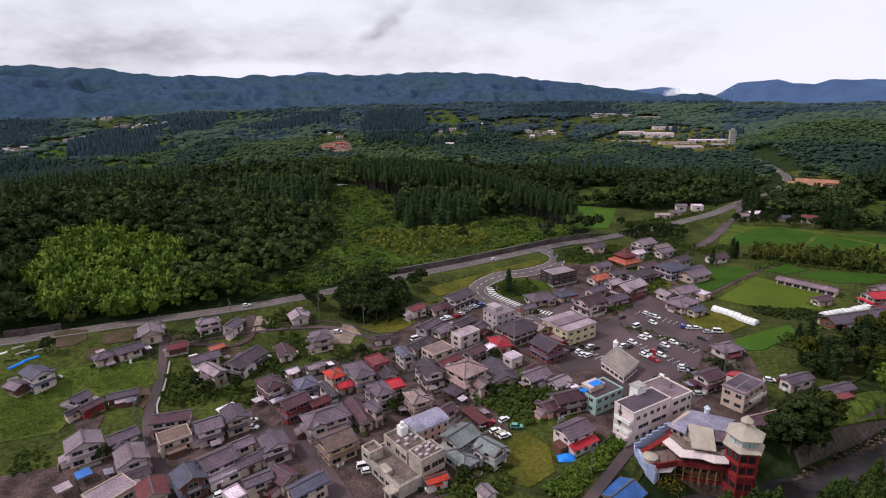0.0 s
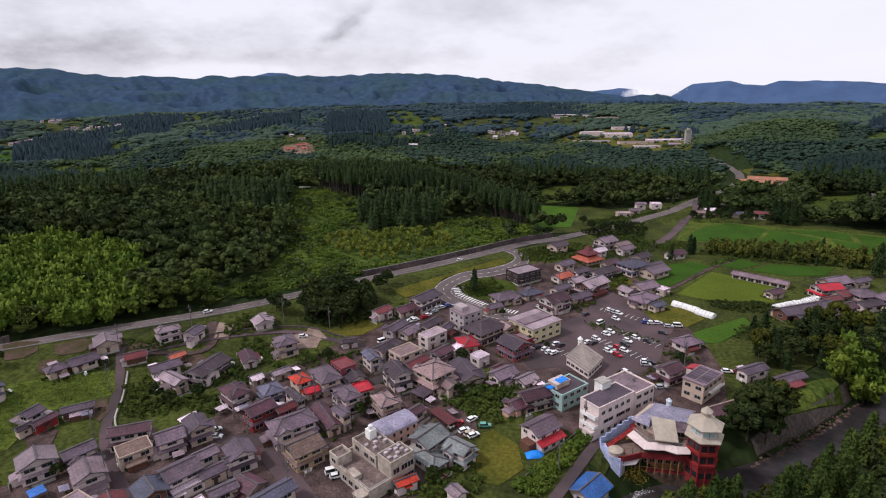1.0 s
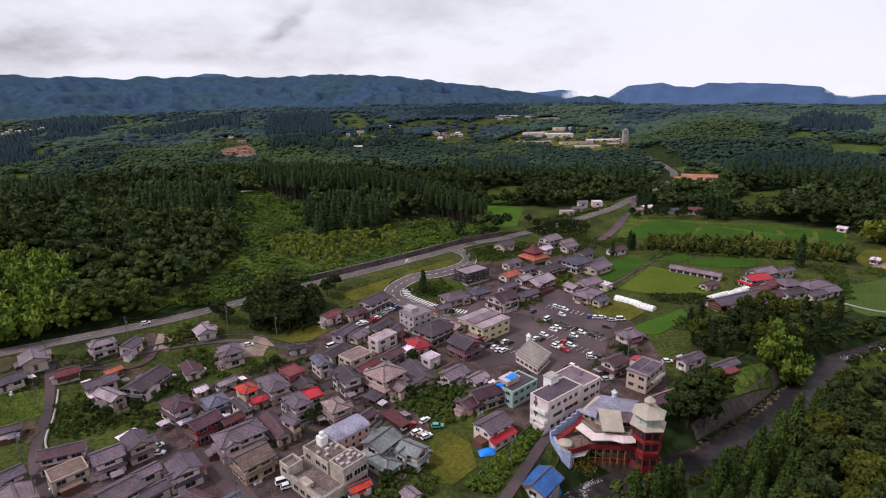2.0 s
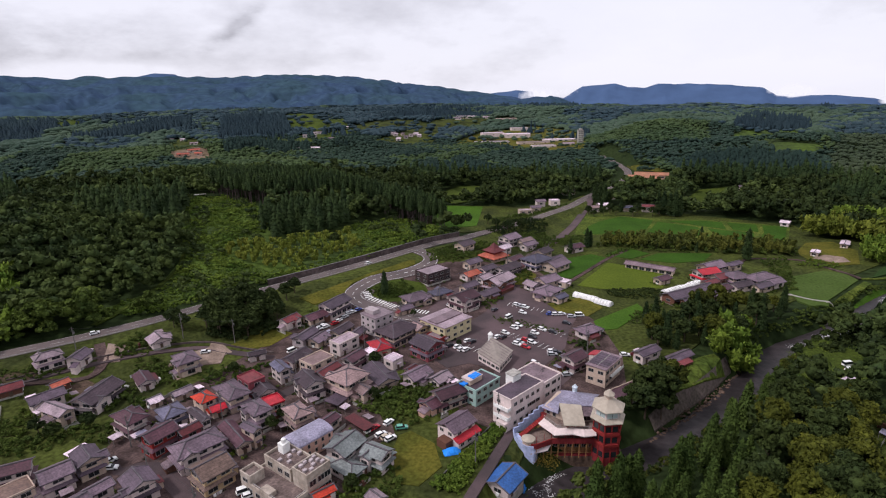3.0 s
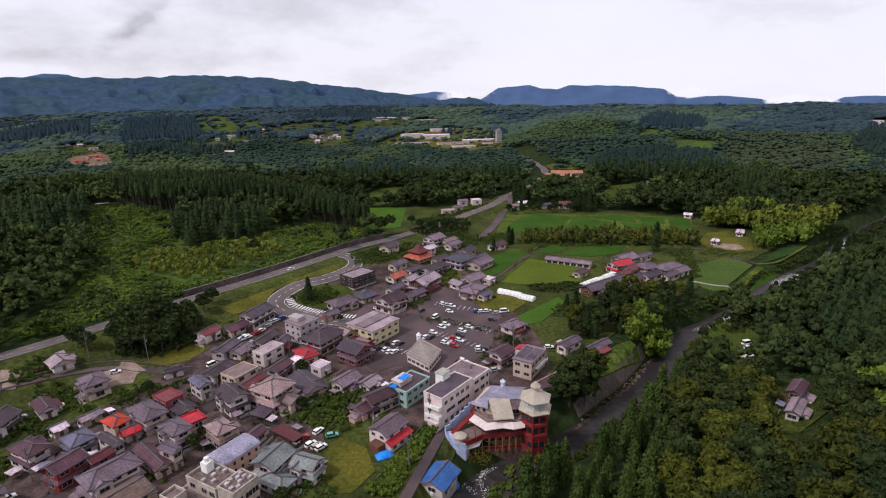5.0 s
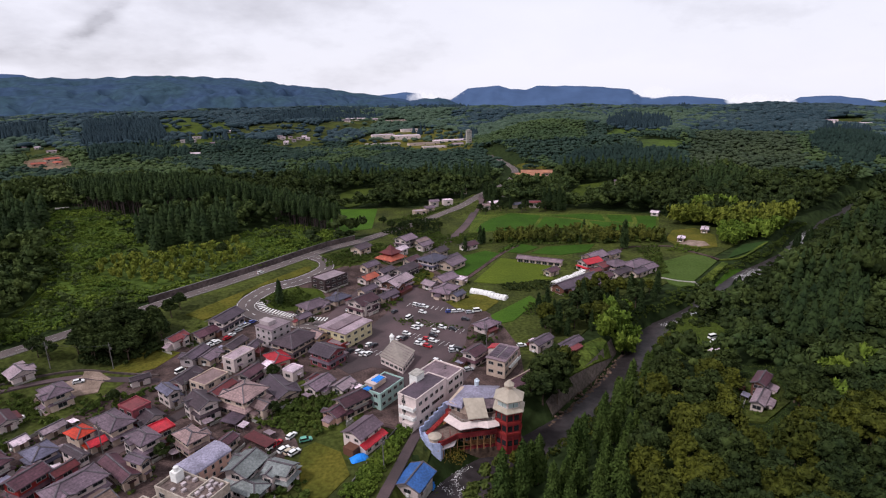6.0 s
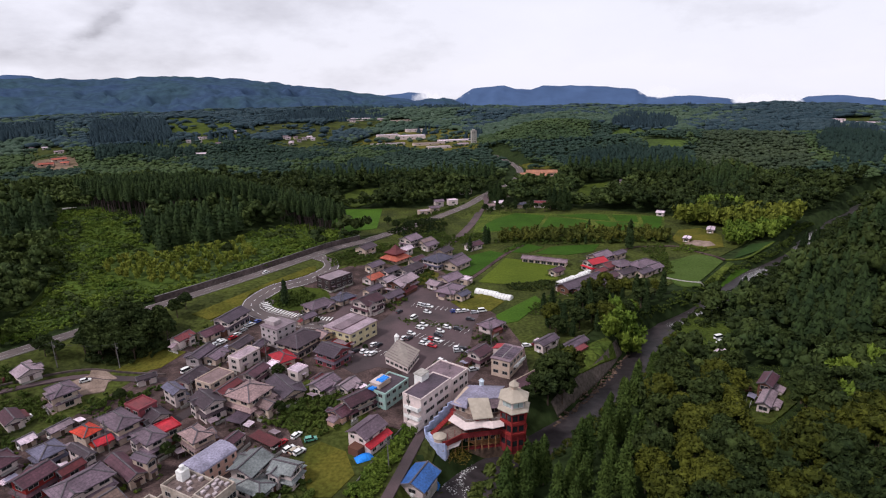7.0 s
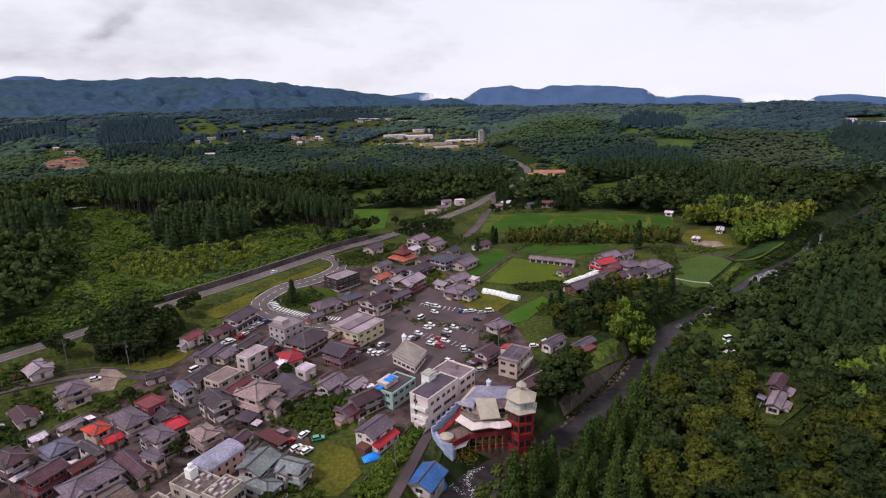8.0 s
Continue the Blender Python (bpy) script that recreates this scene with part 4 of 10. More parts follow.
patch("yard", ((-166.4, 173.2), (-173.2, 185.1), (-166.1, 186.1), (-161.2, 176.1)), M_EARTH, 0.30, "pale trodden earth plot")
patch("yard", ((-132.3, 188.9), (-135.7, 198.8), (-130.1, 198.6), (-123.4, 194.1), (-126.6, 190.0)), M_EARTH, 0.30, "pale earth plot behind the houses")
patch("yard", ((-59.3, 153.1), (-53.3, 157.4), (-44.0, 152.5), (-40.7, 145.2), (-46.2, 143.3), (-54.4, 148.5)), M_YARD, 0.30, "worn asphalt yard with parked trucks")
patch("meadow", ((-1037, 615), (-1119, 699), (-1342, 894), (-937, 613), (-964, 576)), M_RICE, 0.30, "bright green rice plain in a far valley")
patch("meadow", ((-787, 550), (-814, 602), (-711, 598), (-617, 521), (-615, 483), (-751, 527)), M_GRASS, 0.30, "pale grassland beyond the cedar belt")
patch("meadow", ((-907, 755), (-1044, 893), (-1069, 962), (-839, 747), (-848, 716)), M_GRASS, 0.30, "small far fields among woods")
patch("meadow", ((-1350, 744), (-1336, 794), (-1462, 969), (-1503, 1077), (-1316, 934), (-1319, 859), (-1128, 669), (-1094, 601)), M_GROUND, 0.30, "far valley floor with scattered houses")
patch("meadow", ((-2028, 1420), (-2153, 1630), (-1728, 1411), (-1370, 1210), (-1332, 1155), (-1266, 995), (-1426, 1037)), M_GROUND, 0.30, "fields round a far village")
patch("meadow", ((-1404, 1471), (-1545, 1738), (-1238, 1379), (-1281, 1353)), M_GRASS, 0.30, "light clearing below the mountains")
patch("meadow", ((-473, 660), (-580, 826), (-551, 863), (-425, 679), (-431, 639)), M_CLAY, 0.30, "bare orange earth of a far building site")
patch("meadow", ((-699, 940), (-636, 968), (-539, 846), (-560, 799)), M_GROUND, 0.30, "far hamlet plots")
patch("meadow", ((-539, 892), (-508, 967), (-460, 1046), (-373, 1107), (-320, 1014), (-368, 836), (-438, 814)), M_GRASS, 0.30, "light green fields on a far slope")
patch("meadow", ((-655, 1397), (-801, 1929), (-500, 1436), (-383, 1129), (-437, 1080), (-506, 1106)), M_GRASS, 0.30, "bright grassy hill among woods")
patch("meadow", ((-397, 1180), (-377, 1496), (-258, 1347), (-205, 1073), (-294, 1124), (-349, 1072)), M_GROUND, 0.30, "far strip of pale fields")
patch("meadow", ((-294, 966), (-264, 1095), (-195, 1079), (-178, 986), (-238, 911)), M_GROUND, 0.30, "plots round a far cluster of houses")
patch("meadow", ((-195, 1051), (-143, 1476), (-114, 1614), (-266, 1845), (-261, 1361)), M_GROUND, 0.30, "far strip of pale fields")
patch("meadow", ((-160, 992), (-120, 1194), (-25, 1465), (84, 1266), (84, 1011), (64, 828), (-20, 898), (-95, 1006)), M_DRY, 0.30, "level open land round the far works")
patch("meadow", ((-101, 540), (-82, 597), (-54, 604), (-55, 533), (-74, 506)), M_GRASS, 0.30, "grassy field behind the cedar wood")
patch("meadow", ((119, 508), (156, 569), (193, 579), (193, 547), (154, 509), (132, 497)), M_GRASS, 0.30, "terraced meadow at the edge of the wood")
patch("meadow", ((112, 735), (123, 697), (141, 660), (136, 646), (120, 658), (114, 700)), M_DRY, 0.30, "yellow-green field beside the far road")
patch("grassland", ((-205, 207), (-192, 241), (-207, 293), (-230, 320), (-268, 400), (-245, 404), (-197, 378), (-170, 335), (-138, 364), (-98, 405), (-76, 390), (-102, 322), (-139, 272), (-164, 244), (-186, 217)), M_SCRUBLAND, 0.25, "cleared hillside under low green growth")
patch("meadow", ((265, 713), (290, 760), (345, 747), (321, 705)), M_SCRUBLAND, 0.30, "cleared slope grown over with scrub")
patch("meadow", ((283, 910), (340, 1016), (453, 1106), (398, 935), (276, 743)), M_SCRUBLAND, 0.30, "pale young plantation on a hill")
patch("meadow", ((647, 919), (782, 1076), (845, 1077), (768, 976)), M_GROUND, 0.30, "far fields with long greenhouses")
patch("yard", ((-243.5, 138.2), (-241.0, 142.5), (-232.1, 145.7), (-223.5, 138.6), (-223.6, 132.7), (-228.1, 128.8)), M_SOIL, 0.32, "bare reddish-brown bank below the main road")
patch("yard", ((-222.2, 144.4), (-216.0, 153.5), (-208.5, 152.0), (-206.0, 145.2), (-212.9, 138.5)), M_SOIL, 0.32, "dug garden soil beside a lane")
patch("yard", ((-215.9, 133.8), (-211.3, 137.2), (-203.9, 134.1), (-203.7, 128.8), (-209.9, 128.3)), M_SOIL, 0.32, "brown vegetable plot behind a house")
patch("yard", ((-178.3, 123.7), (-175.4, 127.7), (-166.3, 121.6), (-163.6, 115.0), (-169.7, 116.7)), M_SOIL, 0.32, "terraced brown vegetable plot beside the lane")
patch("yard", ((-182.8, 103.4), (-179.0, 107.8), (-172.3, 107.3), (-167.0, 100.7), (-172.4, 97.5)), M_YARD, 0.32, "worn grey yard below a house")
patch("yard", ((-127.2, 128.8), (-123.1, 134.0), (-116.7, 131.7), (-112.8, 124.5), (-116.8, 120.7)), M_YARD, 0.32, "pale worn yard between houses")
patch("yard", ((-139.5, 189.1), (-134.0, 195.5), (-126.4, 194.6), (-123.2, 184.7), (-131.0, 181.7)), M_EARTH, 0.34, "pale trodden earth round a parked car")
patch("yard", ((-194.6, 155.4), (-189.8, 161.2), (-183.4, 160.9), (-183.4, 154.8), (-186.8, 150.7)), M_SOIL, 0.32, "brown garden bed between houses")
patch("yard", ((-168.8, 156.2), (-165.2, 162.9), (-159.5, 161.5), (-158.9, 155.0)), M_SOIL, 0.32, "brown garden bed between houses")
patch("yard", ((-142.3, 176.7), (-142.8, 180.7), (-131.6, 173.4), (-132.5, 169.9)), M_EARTH, 0.30, "bare reddish earth beside a house")
patch("lawn", ((-84.8, 259.8), (-86.5, 268.3), (-83.6, 276.4), (-73.5, 284.1), (-60.0, 284.7), (-55.2, 274.2), (-64.0, 259.5), (-74.6, 256.9)), M_GRASS, 0.26, "grassy traffic island inside the curved ramp")

VALLEY = ((-340, 40), (-258, 118), (-226, 148), (-191, 180), (-173, 199), (-150, 229), (-134, 250), (-115, 275), (-92, 306), (-72, 333), (-45, 362), (-30, 388), (-78, 398), (-98, 500),
          (-45, 502), (-10, 500), (10, 530), (45, 545), (62, 512), (100, 492), (192, 447), (196, 405), (240, 400), (226, 366), (182, 332), (150, 308), (130, 286), (104, 264), (80, 242), (56, 210),
          (36, 186), (28, 172), (14, 168), (0, 150), (-6, 134), (-16, 100), (-30, 40))
patch("grassland", VALLEY, M_GROUND, 0.05, "weeds and rough grass on the valley floor", category="grass", cell=4.0)
YARD = ((-122, 176), (-112, 206), (-104, 232), (-92, 254), (-78, 286), (-52, 316), (-30, 326), (0, 322), (12, 296), (16, 268), (30, 244), (36, 212),
        (34, 186), (14, 170), (-10, 154), (-22, 160), (-28, 176), (-50, 190), (-58, 172), (-46, 152), (-44, 132), (-52, 108), (-70, 78), (-126, 74), (-160, 84), (-150, 98), (-128, 124), (-132, 150))
patch("yard", YARD, M_YARD, 0.12, "trodden earth and gravel yards between the houses", category="yard", cell=4.0)
RAMP = ((-73.5, 331.5), (-63.9, 321.3), (-61.6, 311.1), (-66.4, 299.9), (-74.6, 289.3), (-84.8, 280.1), (-90.5, 268.5), (-92.1, 259.3), (-87.2, 252.5), (-76.7, 248.0), (-64.3, 242.2), (-51.7, 238.9))
ramp = road("ramp_road", RAMP, 9.0, M_ASPHALT, "curved asphalt ramp with white dashes and a hatched inner edge", 0.45, centre=(2.5, 2.5), edges=True, drape=True)
part("hatching", dash_mesh("hatching", RAMP[7:], 7.0, 4.0, 0.7, 1.0, 0.55, M_PAINT, True), None, ramp, "white hatched strip along the inner kerb")
part("kerb_strip", strip_mesh("kerb_strip", RAMP[6:], 9.4, 4.2, 0.44, M_ASPHALT, drape=True), None, ramp)
road("street", ((-51.4, 238.5), (-46.3, 254.8), (-39.4, 278.5), (-28.5, 300), (-12, 322), (-2, 350)), 6.5, M_STREET, "narrow worn town street", 0.2)
road("side_road", ((52, 540), (47.2, 508.8), (40.9, 483.3), (31.8, 441.9), (22.5, 409.3), (12, 380), (0, 350)), 6.0, M_STREET, "concrete side road that drops to the town", 0.24)
road("lane", ((-196.7, 157), (-193.7, 151.2), (-183.8, 141.5), (-170.3, 126.8), (-157.5, 112.1), (-143.1, 101.2), (-122.9, 89.9), (-100, 78)), 3.3, M_STREET, "narrow asphalt lane between gardens", 0.2)
road("lane", ((-120, 127), (-116.2, 120.5), (-105.6, 121.6), (-91, 113.2), (-77.4, 104.4), (-60, 92)), 6.0, M_STREET, "narrow asphalt lane between houses", 0.24)
road("lane", ((-62, 224), (-66, 205), (-72, 190), (-84, 172), (-96, 152), (-110, 128)), 4.5, M_STREET, "narrow asphalt lane between houses", 0.22)
road("lane", ((20, 204), (10, 186), (-0.5, 166), (-6.2, 152), (-10.6, 138), (-14.6, 125), (-22, 100)), 3.2, M_STREET, "asphalt lane behind the riverside building", 0.22)
road("lane", ((-176.5, 184), (-166.4, 173.2), (-166.1, 164), (-175.6, 159), (-190, 152)), 4.0, M_YARD, "pale gravel track down from the main road", 0.26)
road("lane", ((-190, 150), (-165, 176), (-140, 193), (-122, 194), (-104, 192)), 3.6, M_STREET, "narrow lane along a retaining wall", 0.26)
road("lane", ((18, 296), (30, 318), (46, 347), (60, 366)), 2.4, M_YARD, "narrow farm track between rice fields", 0.34)
wall_line = MAIN_ROAD[6:12]
tagged(new("wall_retaining", strip_mesh("wall_retaining", wall_line, 6.4, 5.8, 2.9, M_RETAIN, 4.5)), "dark concrete retaining wall along the main road", "retaining wall", kind="structure")
tagged(new("wall_retaining", strip_mesh("wall_retaining", (MAIN_ROAD[1], (-241, 138, 6)), 6.8, 6.0, 2.4, M_RETAIN, 3.8)), "dark retaining wall along the main road", "retaining wall", kind="structure")

tagged(new("wall_coping", strip_mesh("wall_coping", wall_line, 6.5, 5.7, 3.05, M_POLE, 0.15)), "pale concrete coping of the retaining wall", "coping", kind="structure")


def bay_lines(pts):
    """Faded white lines between parking bays along a row."""
    ob = tagged(new("bay_marking", dash_mesh("bay_marking", pts, 0, 4.6, 0.16, 2.4, 0.27, M_PAINT)), "faded white parking bay lines on asphalt", "marking", kind="structure")


bay_lines(((-27, 212), (-12, 202)))
bay_lines(((-9, 226), (8, 214)))
bay_lines(((-2, 238), (15, 227)))
bay_lines(((-12, 262), (12, 252)))

LANE_W = ((-190, 154), (-165, 180), (-140, 197), (-122, 198), (-106, 196))
tagged(new("wall_garden", strip_mesh("wall_garden", LANE_W, 0.25, -0.25, 0.8, M_RETAIN, 2.0)), "dark weathered stone wall along the lane", "wall", kind="structure")
tagged(new("wall_garden", strip_mesh("wall_garden", ((-180.5, 142), (-168, 128), (-160, 118), (-152, 112)), 0.25, -0.25, 1.0, M_CONC, 2.0)), "pale concrete kerb wall along the lane", "wall", kind="structure")
tagged(new("wall_river", strip_mesh("wall_river", RIVER[8:12], 9.8, 7.0, 0.5, M_REVET, 0.8, drape=True)), "worn grey-brown stone revetment above the river", "wall", kind="structure")
tagged(new("wall_garden", strip_mesh("wall_garden", ((-25, 128), (-19, 142), (-13, 155), (-9, 162)), 0.1, -0.1, 0.5, M_POLE, 1.5)), "concrete wall at the foot of a green bank", "wall", kind="structure")
tagged(new("guard_rail", strip_mesh("guard_rail", MAIN_ROAD[1:11], -4.7, -4.9, 0.85, M_FRAME, 0.35)), "pale steel guard rail beside the main road", "guard rail", kind="structure")


def FOAM_Z(x):
    return -8.52 + 5 * float(smooth(115, 190, x))


def foam(pts, w):
    """White water: many small flecks strewn along a line."""
    L = curve_line(pts, 0.5)
    N = sides(L)
    V, F = [], []
    for i in range(len(L)):
        for k in range(max(3, int(w * 7))):
            c = L[i, :2] + N[i] * random.gauss(0, 0.62) * w + np.array((random.uniform(-.9, .9), random.uniform(-.9, .9)))
            r, a, b = random.uniform(0.05, 0.22), random.uniform(0, 6.28), len(V)
            z = FOAM_Z(c[0]) + random.uniform(0.0, 0.1)
            V += [(c[0] + r * random.uniform(.5, 1.2) * math.cos(a + t * 1.257), c[1] + r * random.uniform(.5, 1.2) * math.sin(a + t * 1.257), z) for t in range(5)]
            V.append((c[0], c[1], z + 0.05))
            F += [(b + t, b + (t + 1) % 5, b + 5) for t in range(5)]
    tagged(new("rapids", mesh_of("rapids", V, F, M_FOAM)), "white water over stones in the river", "rapids", kind="stuff")


foam(((1.6, 145.3), (0.3, 142.2), (1.7, 139.7), (3.0, 137.7), (3.9, 135.3)), 0.8)
foam(((7.2, 146.1), (5.8, 142.7), (5.1, 140.0), (6.7, 137.5), (7.5, 135.1)), 0.9)
foam(((10.1, 147.5), (7.8, 145.5), (6.3, 143.5)), 0.6)
foam(((176, 297), (186, 304), (197, 312)), 3.4)
foam(((226, 333), (236, 342), (246, 354)), 3.6)
foam(((254, 363), (264, 374), (278, 387)), 3.6)
foam(((128, 257), (138, 263), (152, 276)), 2.6)
foam(((112, 247), (120, 251)), 1.6)

road("field_path", ((127.5, 296), (133.5, 289), (140, 284.5), (148, 282.5)), 0.9, M_CONC, "pale concrete field path above the river", 0.6)
road("field_path", ((175.4, 319.0), (186, 318), (197, 325), (207, 333), (218, 342)), 1.5, M_PLOT, "grassy path round a rice terrace", 0.5)
road("field_path", ((118, 338), (130.3, 355.9), (149.6, 356.9), (161.4, 354.1), (168.0, 340.7), (174, 327), (175.4, 319)), 2.0, M_YARD, "earth track past the farm", 0.42)
patch("yard", ((90, 146), (98, 142), (112, 152), (118, 170), (106, 172), (96, 158)), M_GROUND, 0.3, "rough grass yard round a hillside cottage")
road("hill_track", ((-193.0, 200.0), (-192.0, 216.4), (-193.6, 247.8), (-199.0, 273.0), (-210.0, 293.6)), 2.6, M_GRASS, "grassy track up the cleared hillside", 0.5)
road("lane", ((-372, 432), (-345, 424), (-318, 420), (-274, 422)), 5.0, M_CONC, "pale farm road along the edge of the woods", 0.5)

# houses of the town: place, turn, size over the eaves, eaves height, roof, colours
house(-154.0, 190.5, 53, 8.6, 8.7, 3.0, "gable", "lgrey", "white")
house(-133.0, 177.7, 51, 8.3, 10.5, 5.8, "hip", "grey", "cream")
house(-142.2, 164.7, 50, 6.1, 10.4, 3.2, "gable", "brown", "white")
house(-127.1, 138.4, 66, 7.5, 11.1, 5.6, "hip", "brown", "white")
house(-116.8, 144.5, 56, 7.7, 8.9, 4.5, "hip", "blue", "white")
house(-105.0, 142.0, 59, 3.4, 10.0, 5.5, "gable", "dark", "white")
house(-109.6, 152.2, 60, 6.0, 8.1, 5.6, "hip", "orange", "cream")
house(-104.2, 150.7, 49, 5.5, 5.4, 3.0, "gable", "red", "cream")
house(-102.3, 157.4, 55, 8.4, 13.5, 5.8, "hip", "grey", "cream", skirt=0.9)
house(-99.7, 166.2, 58, 6.4, 8.2, 6.0, "flat", "rust", "pink")
house(-93.6, 163.1, 51, 7.0, 8.0, 3.5, "gable", "dark", "white")
house(-93.1, 176.3, 50, 5.2, 9.3, 5.5, "gable", "blue", "white")
house(-77.9, 167.4, 47, 8.1, 10.9, 6.0, "gable", "dark", "white", balcony=True)
house(-88.3, 148.3, 54, 6.9, 10.1, 5.8, "hip", "grey", "white", balcony=True)
house(-85.5, 154.3, 49, 5.6, 6.5, 5.0, "flat", "red", "cream")
house(-74.6, 148.8, 51, 6.7, 9.5, 5.5, "hip", "tan", "cream", skirt=0.9)
house(-111.2, 130.8, 66, 9.7, 7.5, 6.0, "gable", "brown", "redwood")
house(-104.7, 135.8, 62, 7.1, 5.0, 4.5, "gable", "rust", "pink")
house(-96.4, 127.5, 54, 14.4, 9.3, 6.0, "hip", "grey", "white", balcony=True)
house(-89.8, 136.7, 51, 5.3, 15.5, 3.5, "gable", "brown", "cream")
house(-84.4, 137.1, 65, 3.7, 6.8, 6.0, "gable", "dgrey", "cream")
house(-55.5, 179.6, 39, 8.3, 15.8, 3.2, "gable", "dgrey", "cream")
house(-61.8, 201.9, 39, 7.8, 10.8, 4.0, "hip", "red", "cream")
house(-53.4, 191.5, 59, 5.6, 5.2, 4.0, "flat", "white", "white")
house(-41.8, 181.3, 56, 10.3, 7.9, 3.4, "gable", "grey", "white")
house(-32.9, 180.6, 57, 8.1, 6.4, 2.8, "gable", "lgrey", "white")
house(-27.3, 168.1, 43, 12.7, 7.6, 5.0, "gable", "brown", "cream")
house(-32.5, 162.8, 54, 6.8, 6.8, 3.2, "gable", "brown", "peach")
house(-49.0, 219.4, 50, 7.3, 7.4, 5.0, "gable", "tan", "yellow")
house(-42.2, 203.0, 55, 10.4, 11.2, 5.5, "gable", "dgrey", "pink")
house(-57.8, 215.2, 59, 16.9, 13.1, 5.5, "hip", "dark", "cream", skirt=0.8)
house(-55.8, 290.5, 51, 16.3, 10.9, 6.0, "flat", "lgrey", "black")
house(-58.5, 258.6, 45, 14.3, 10.6, 3.6, "hip", "grey", "cream")
house(-47.8, 268.2, 48, 11.3, 8.4, 3.2, "hip", "blue", "cream")
house(-33.9, 256.4, 52, 13.1, 11.3, 5.8, "gable", "brown", "white")
house(-35.9, 298.2, 52, 11.4, 8.8, 3.2, "gable", "terra", "white")
house(-27.5, 294.4, 57, 9.9, 6.8, 3.2, "gable", "lgrey", "white")
house(-18.6, 284.8, 58, 18.2, 10.8, 5.5, "gable", "lgrey", "wood")
house(-15.1, 308.6, 55, 16.3, 9.4, 4.5, "gable", "dark", "white")
house(-44.5, 341.2, 59, 12.6, 9.7, 4.0, "gable", "dark", "cream")
house(1.2, 324.3, 49, 16.0, 13.8, 5.5, "hip", "blue", "white")
house(12.4, 321.0, 53, 15.9, 12.0, 4.0, "gable", "grey", "cream")
house(5.6, 346.1, 53, 10.8, 8.4, 4.0, "gable", "dark", "cream")
house(7.3, 292.0, 45, 13.1, 10.2, 4.0, "gable", "grey", "cream")
house(15.7, 292.5, 57, 6.1, 6.8, 3.2, "flat", "white", "cream")
house(7.0, 275.4, 57, 15.0, 10.8, 3.5, "hip", "grey", "cream")
house(13.1, 268.3, 48, 8.0, 5.8, 3.2, "gable", "blue", "cream")
house(-0.6, 285.5, 46, 7.6, 8.5, 3.0, "gable", "lgrey", "white")
house(24.0, 229.5, 42, 10.9, 8.4, 3.4, "hip", "grey", "white")
house(16.1, 199.5, 48, 8.9, 7.6, 5.0, "gable", "brown", "white")
house(44.7, 209.8, 43, 11.4, 5.6, 4.0, "gable", "dgrey", "white")
house(-16.9, 365.8, 52, 13.2, 11.5, 5.5, "gable", "grey", "white")
house(-6.7, 366.3, 49, 11.8, 9.2, 4.0, "gable", "tan", "cream")
house(25.4, 360.0, 39, 12.5, 8.2, 3.5, "gable", "brown", "white")
house(94.3, 313.4, 29, 13.9, 9.6, 5.0, "gable", "red", "white")
house(100.4, 324.8, 39, 16.2, 10.8, 5.0, "gable", "grey", "cream")
house(100.9, 309.0, 35, 11.5, 8.5, 4.0, "gable", "rust", "cream")
house(108.6, 308.7, 24, 12.3, 11.2, 5.0, "hip", "grey", "cream")
house(107.6, 297.9, 31, 12.9, 7.6, 3.5, "gable", "dark", "white")
house(120.3, 307.8, 34, 17.5, 10.8, 5.0, "hip", "grey", "cream")
house(125.5, 304.9, 33, 12.3, 7.6, 3.5, "gable", "grey", "white")
house(94.5, 287.9, 43, 13.3, 7.1, 4.0, "gable", "brown", "cream")
house(77.7, 281.1, 37, 31.4, 9.4, 4.0, "gable", "dgrey", "wood")
house(-8.8, 471.1, 19, 10.9, 7.0, 3.5, "flat", "lgrey", "cream")
house(3.9, 503.7, 18, 9.4, 7.0, 5.0, "gable", "grey", "white")
house(16.6, 508.9, 16, 8.6, 7.0, 5.0, "flat", "white", "white")
house(50.5, 484.8, 12, 9.3, 7.0, 4.0, "gable", "tan", "white")
house(79.5, 488.8, 6, 11.5, 7.0, 3.4, "gable", "blue", "cream")
house(94.6, 487.6, -4, 11.5, 7.0, 4.8, "gable", "rust", "white")
house(104.5, 481.6, 4, 8.5, 4.5, 2.6, "gable", "dark", "wood")
house(31.8, 563.0, 15, 13.5, 7.0, 4.0, "gable", "dgrey", "cream")
house(107.5, 160.8, 47, 9.7, 4.8, 5.0, "gable", "brown", "wood")
house(102.6, 152.6, 49, 11.3, 4.4, 3.0, "gable", "lgrey", "white")
house(172.6, 366.0, 58, 8.6, 5.0, 2.6, "gable", "white", "cream", pitch=0.2)
house(198.1, 384.8, 60, 12.5, 5.4, 2.6, "gable", "white", "cream", pitch=0.2)
house(109.6, 194.1, 34, 5.9, 3.0, 2.6, "flat", "white", "white")
house(-156.6, 89.9, 60, 10.0, 8.6, 5.5, "gable", "lgrey", "white", ridge="y", skirt=0.9)
house(-150.2, 97.5, 68, 8.8, 6.4, 4.5, "gable", "dgrey", "white")
house(-137.5, 90.7, 60, 8.5, 9.6, 5.5, "gable", "old", "white")
house(-142.4, 109.2, 37, 12.2, 6.4, 5.8, "gable", "brown", "white")
house(-135.3, 103.5, 59, 9.0, 7.1, 4.5, "flat", "olive", "cream")
house(-128.5, 110.6, 55, 8.2, 8.1, 5.5, "gable", "grey", "white", balcony=True)
house(-125.2, 118.2, 57, 7.0, 9.0, 5.5, "gable", "dgrey", "cream")
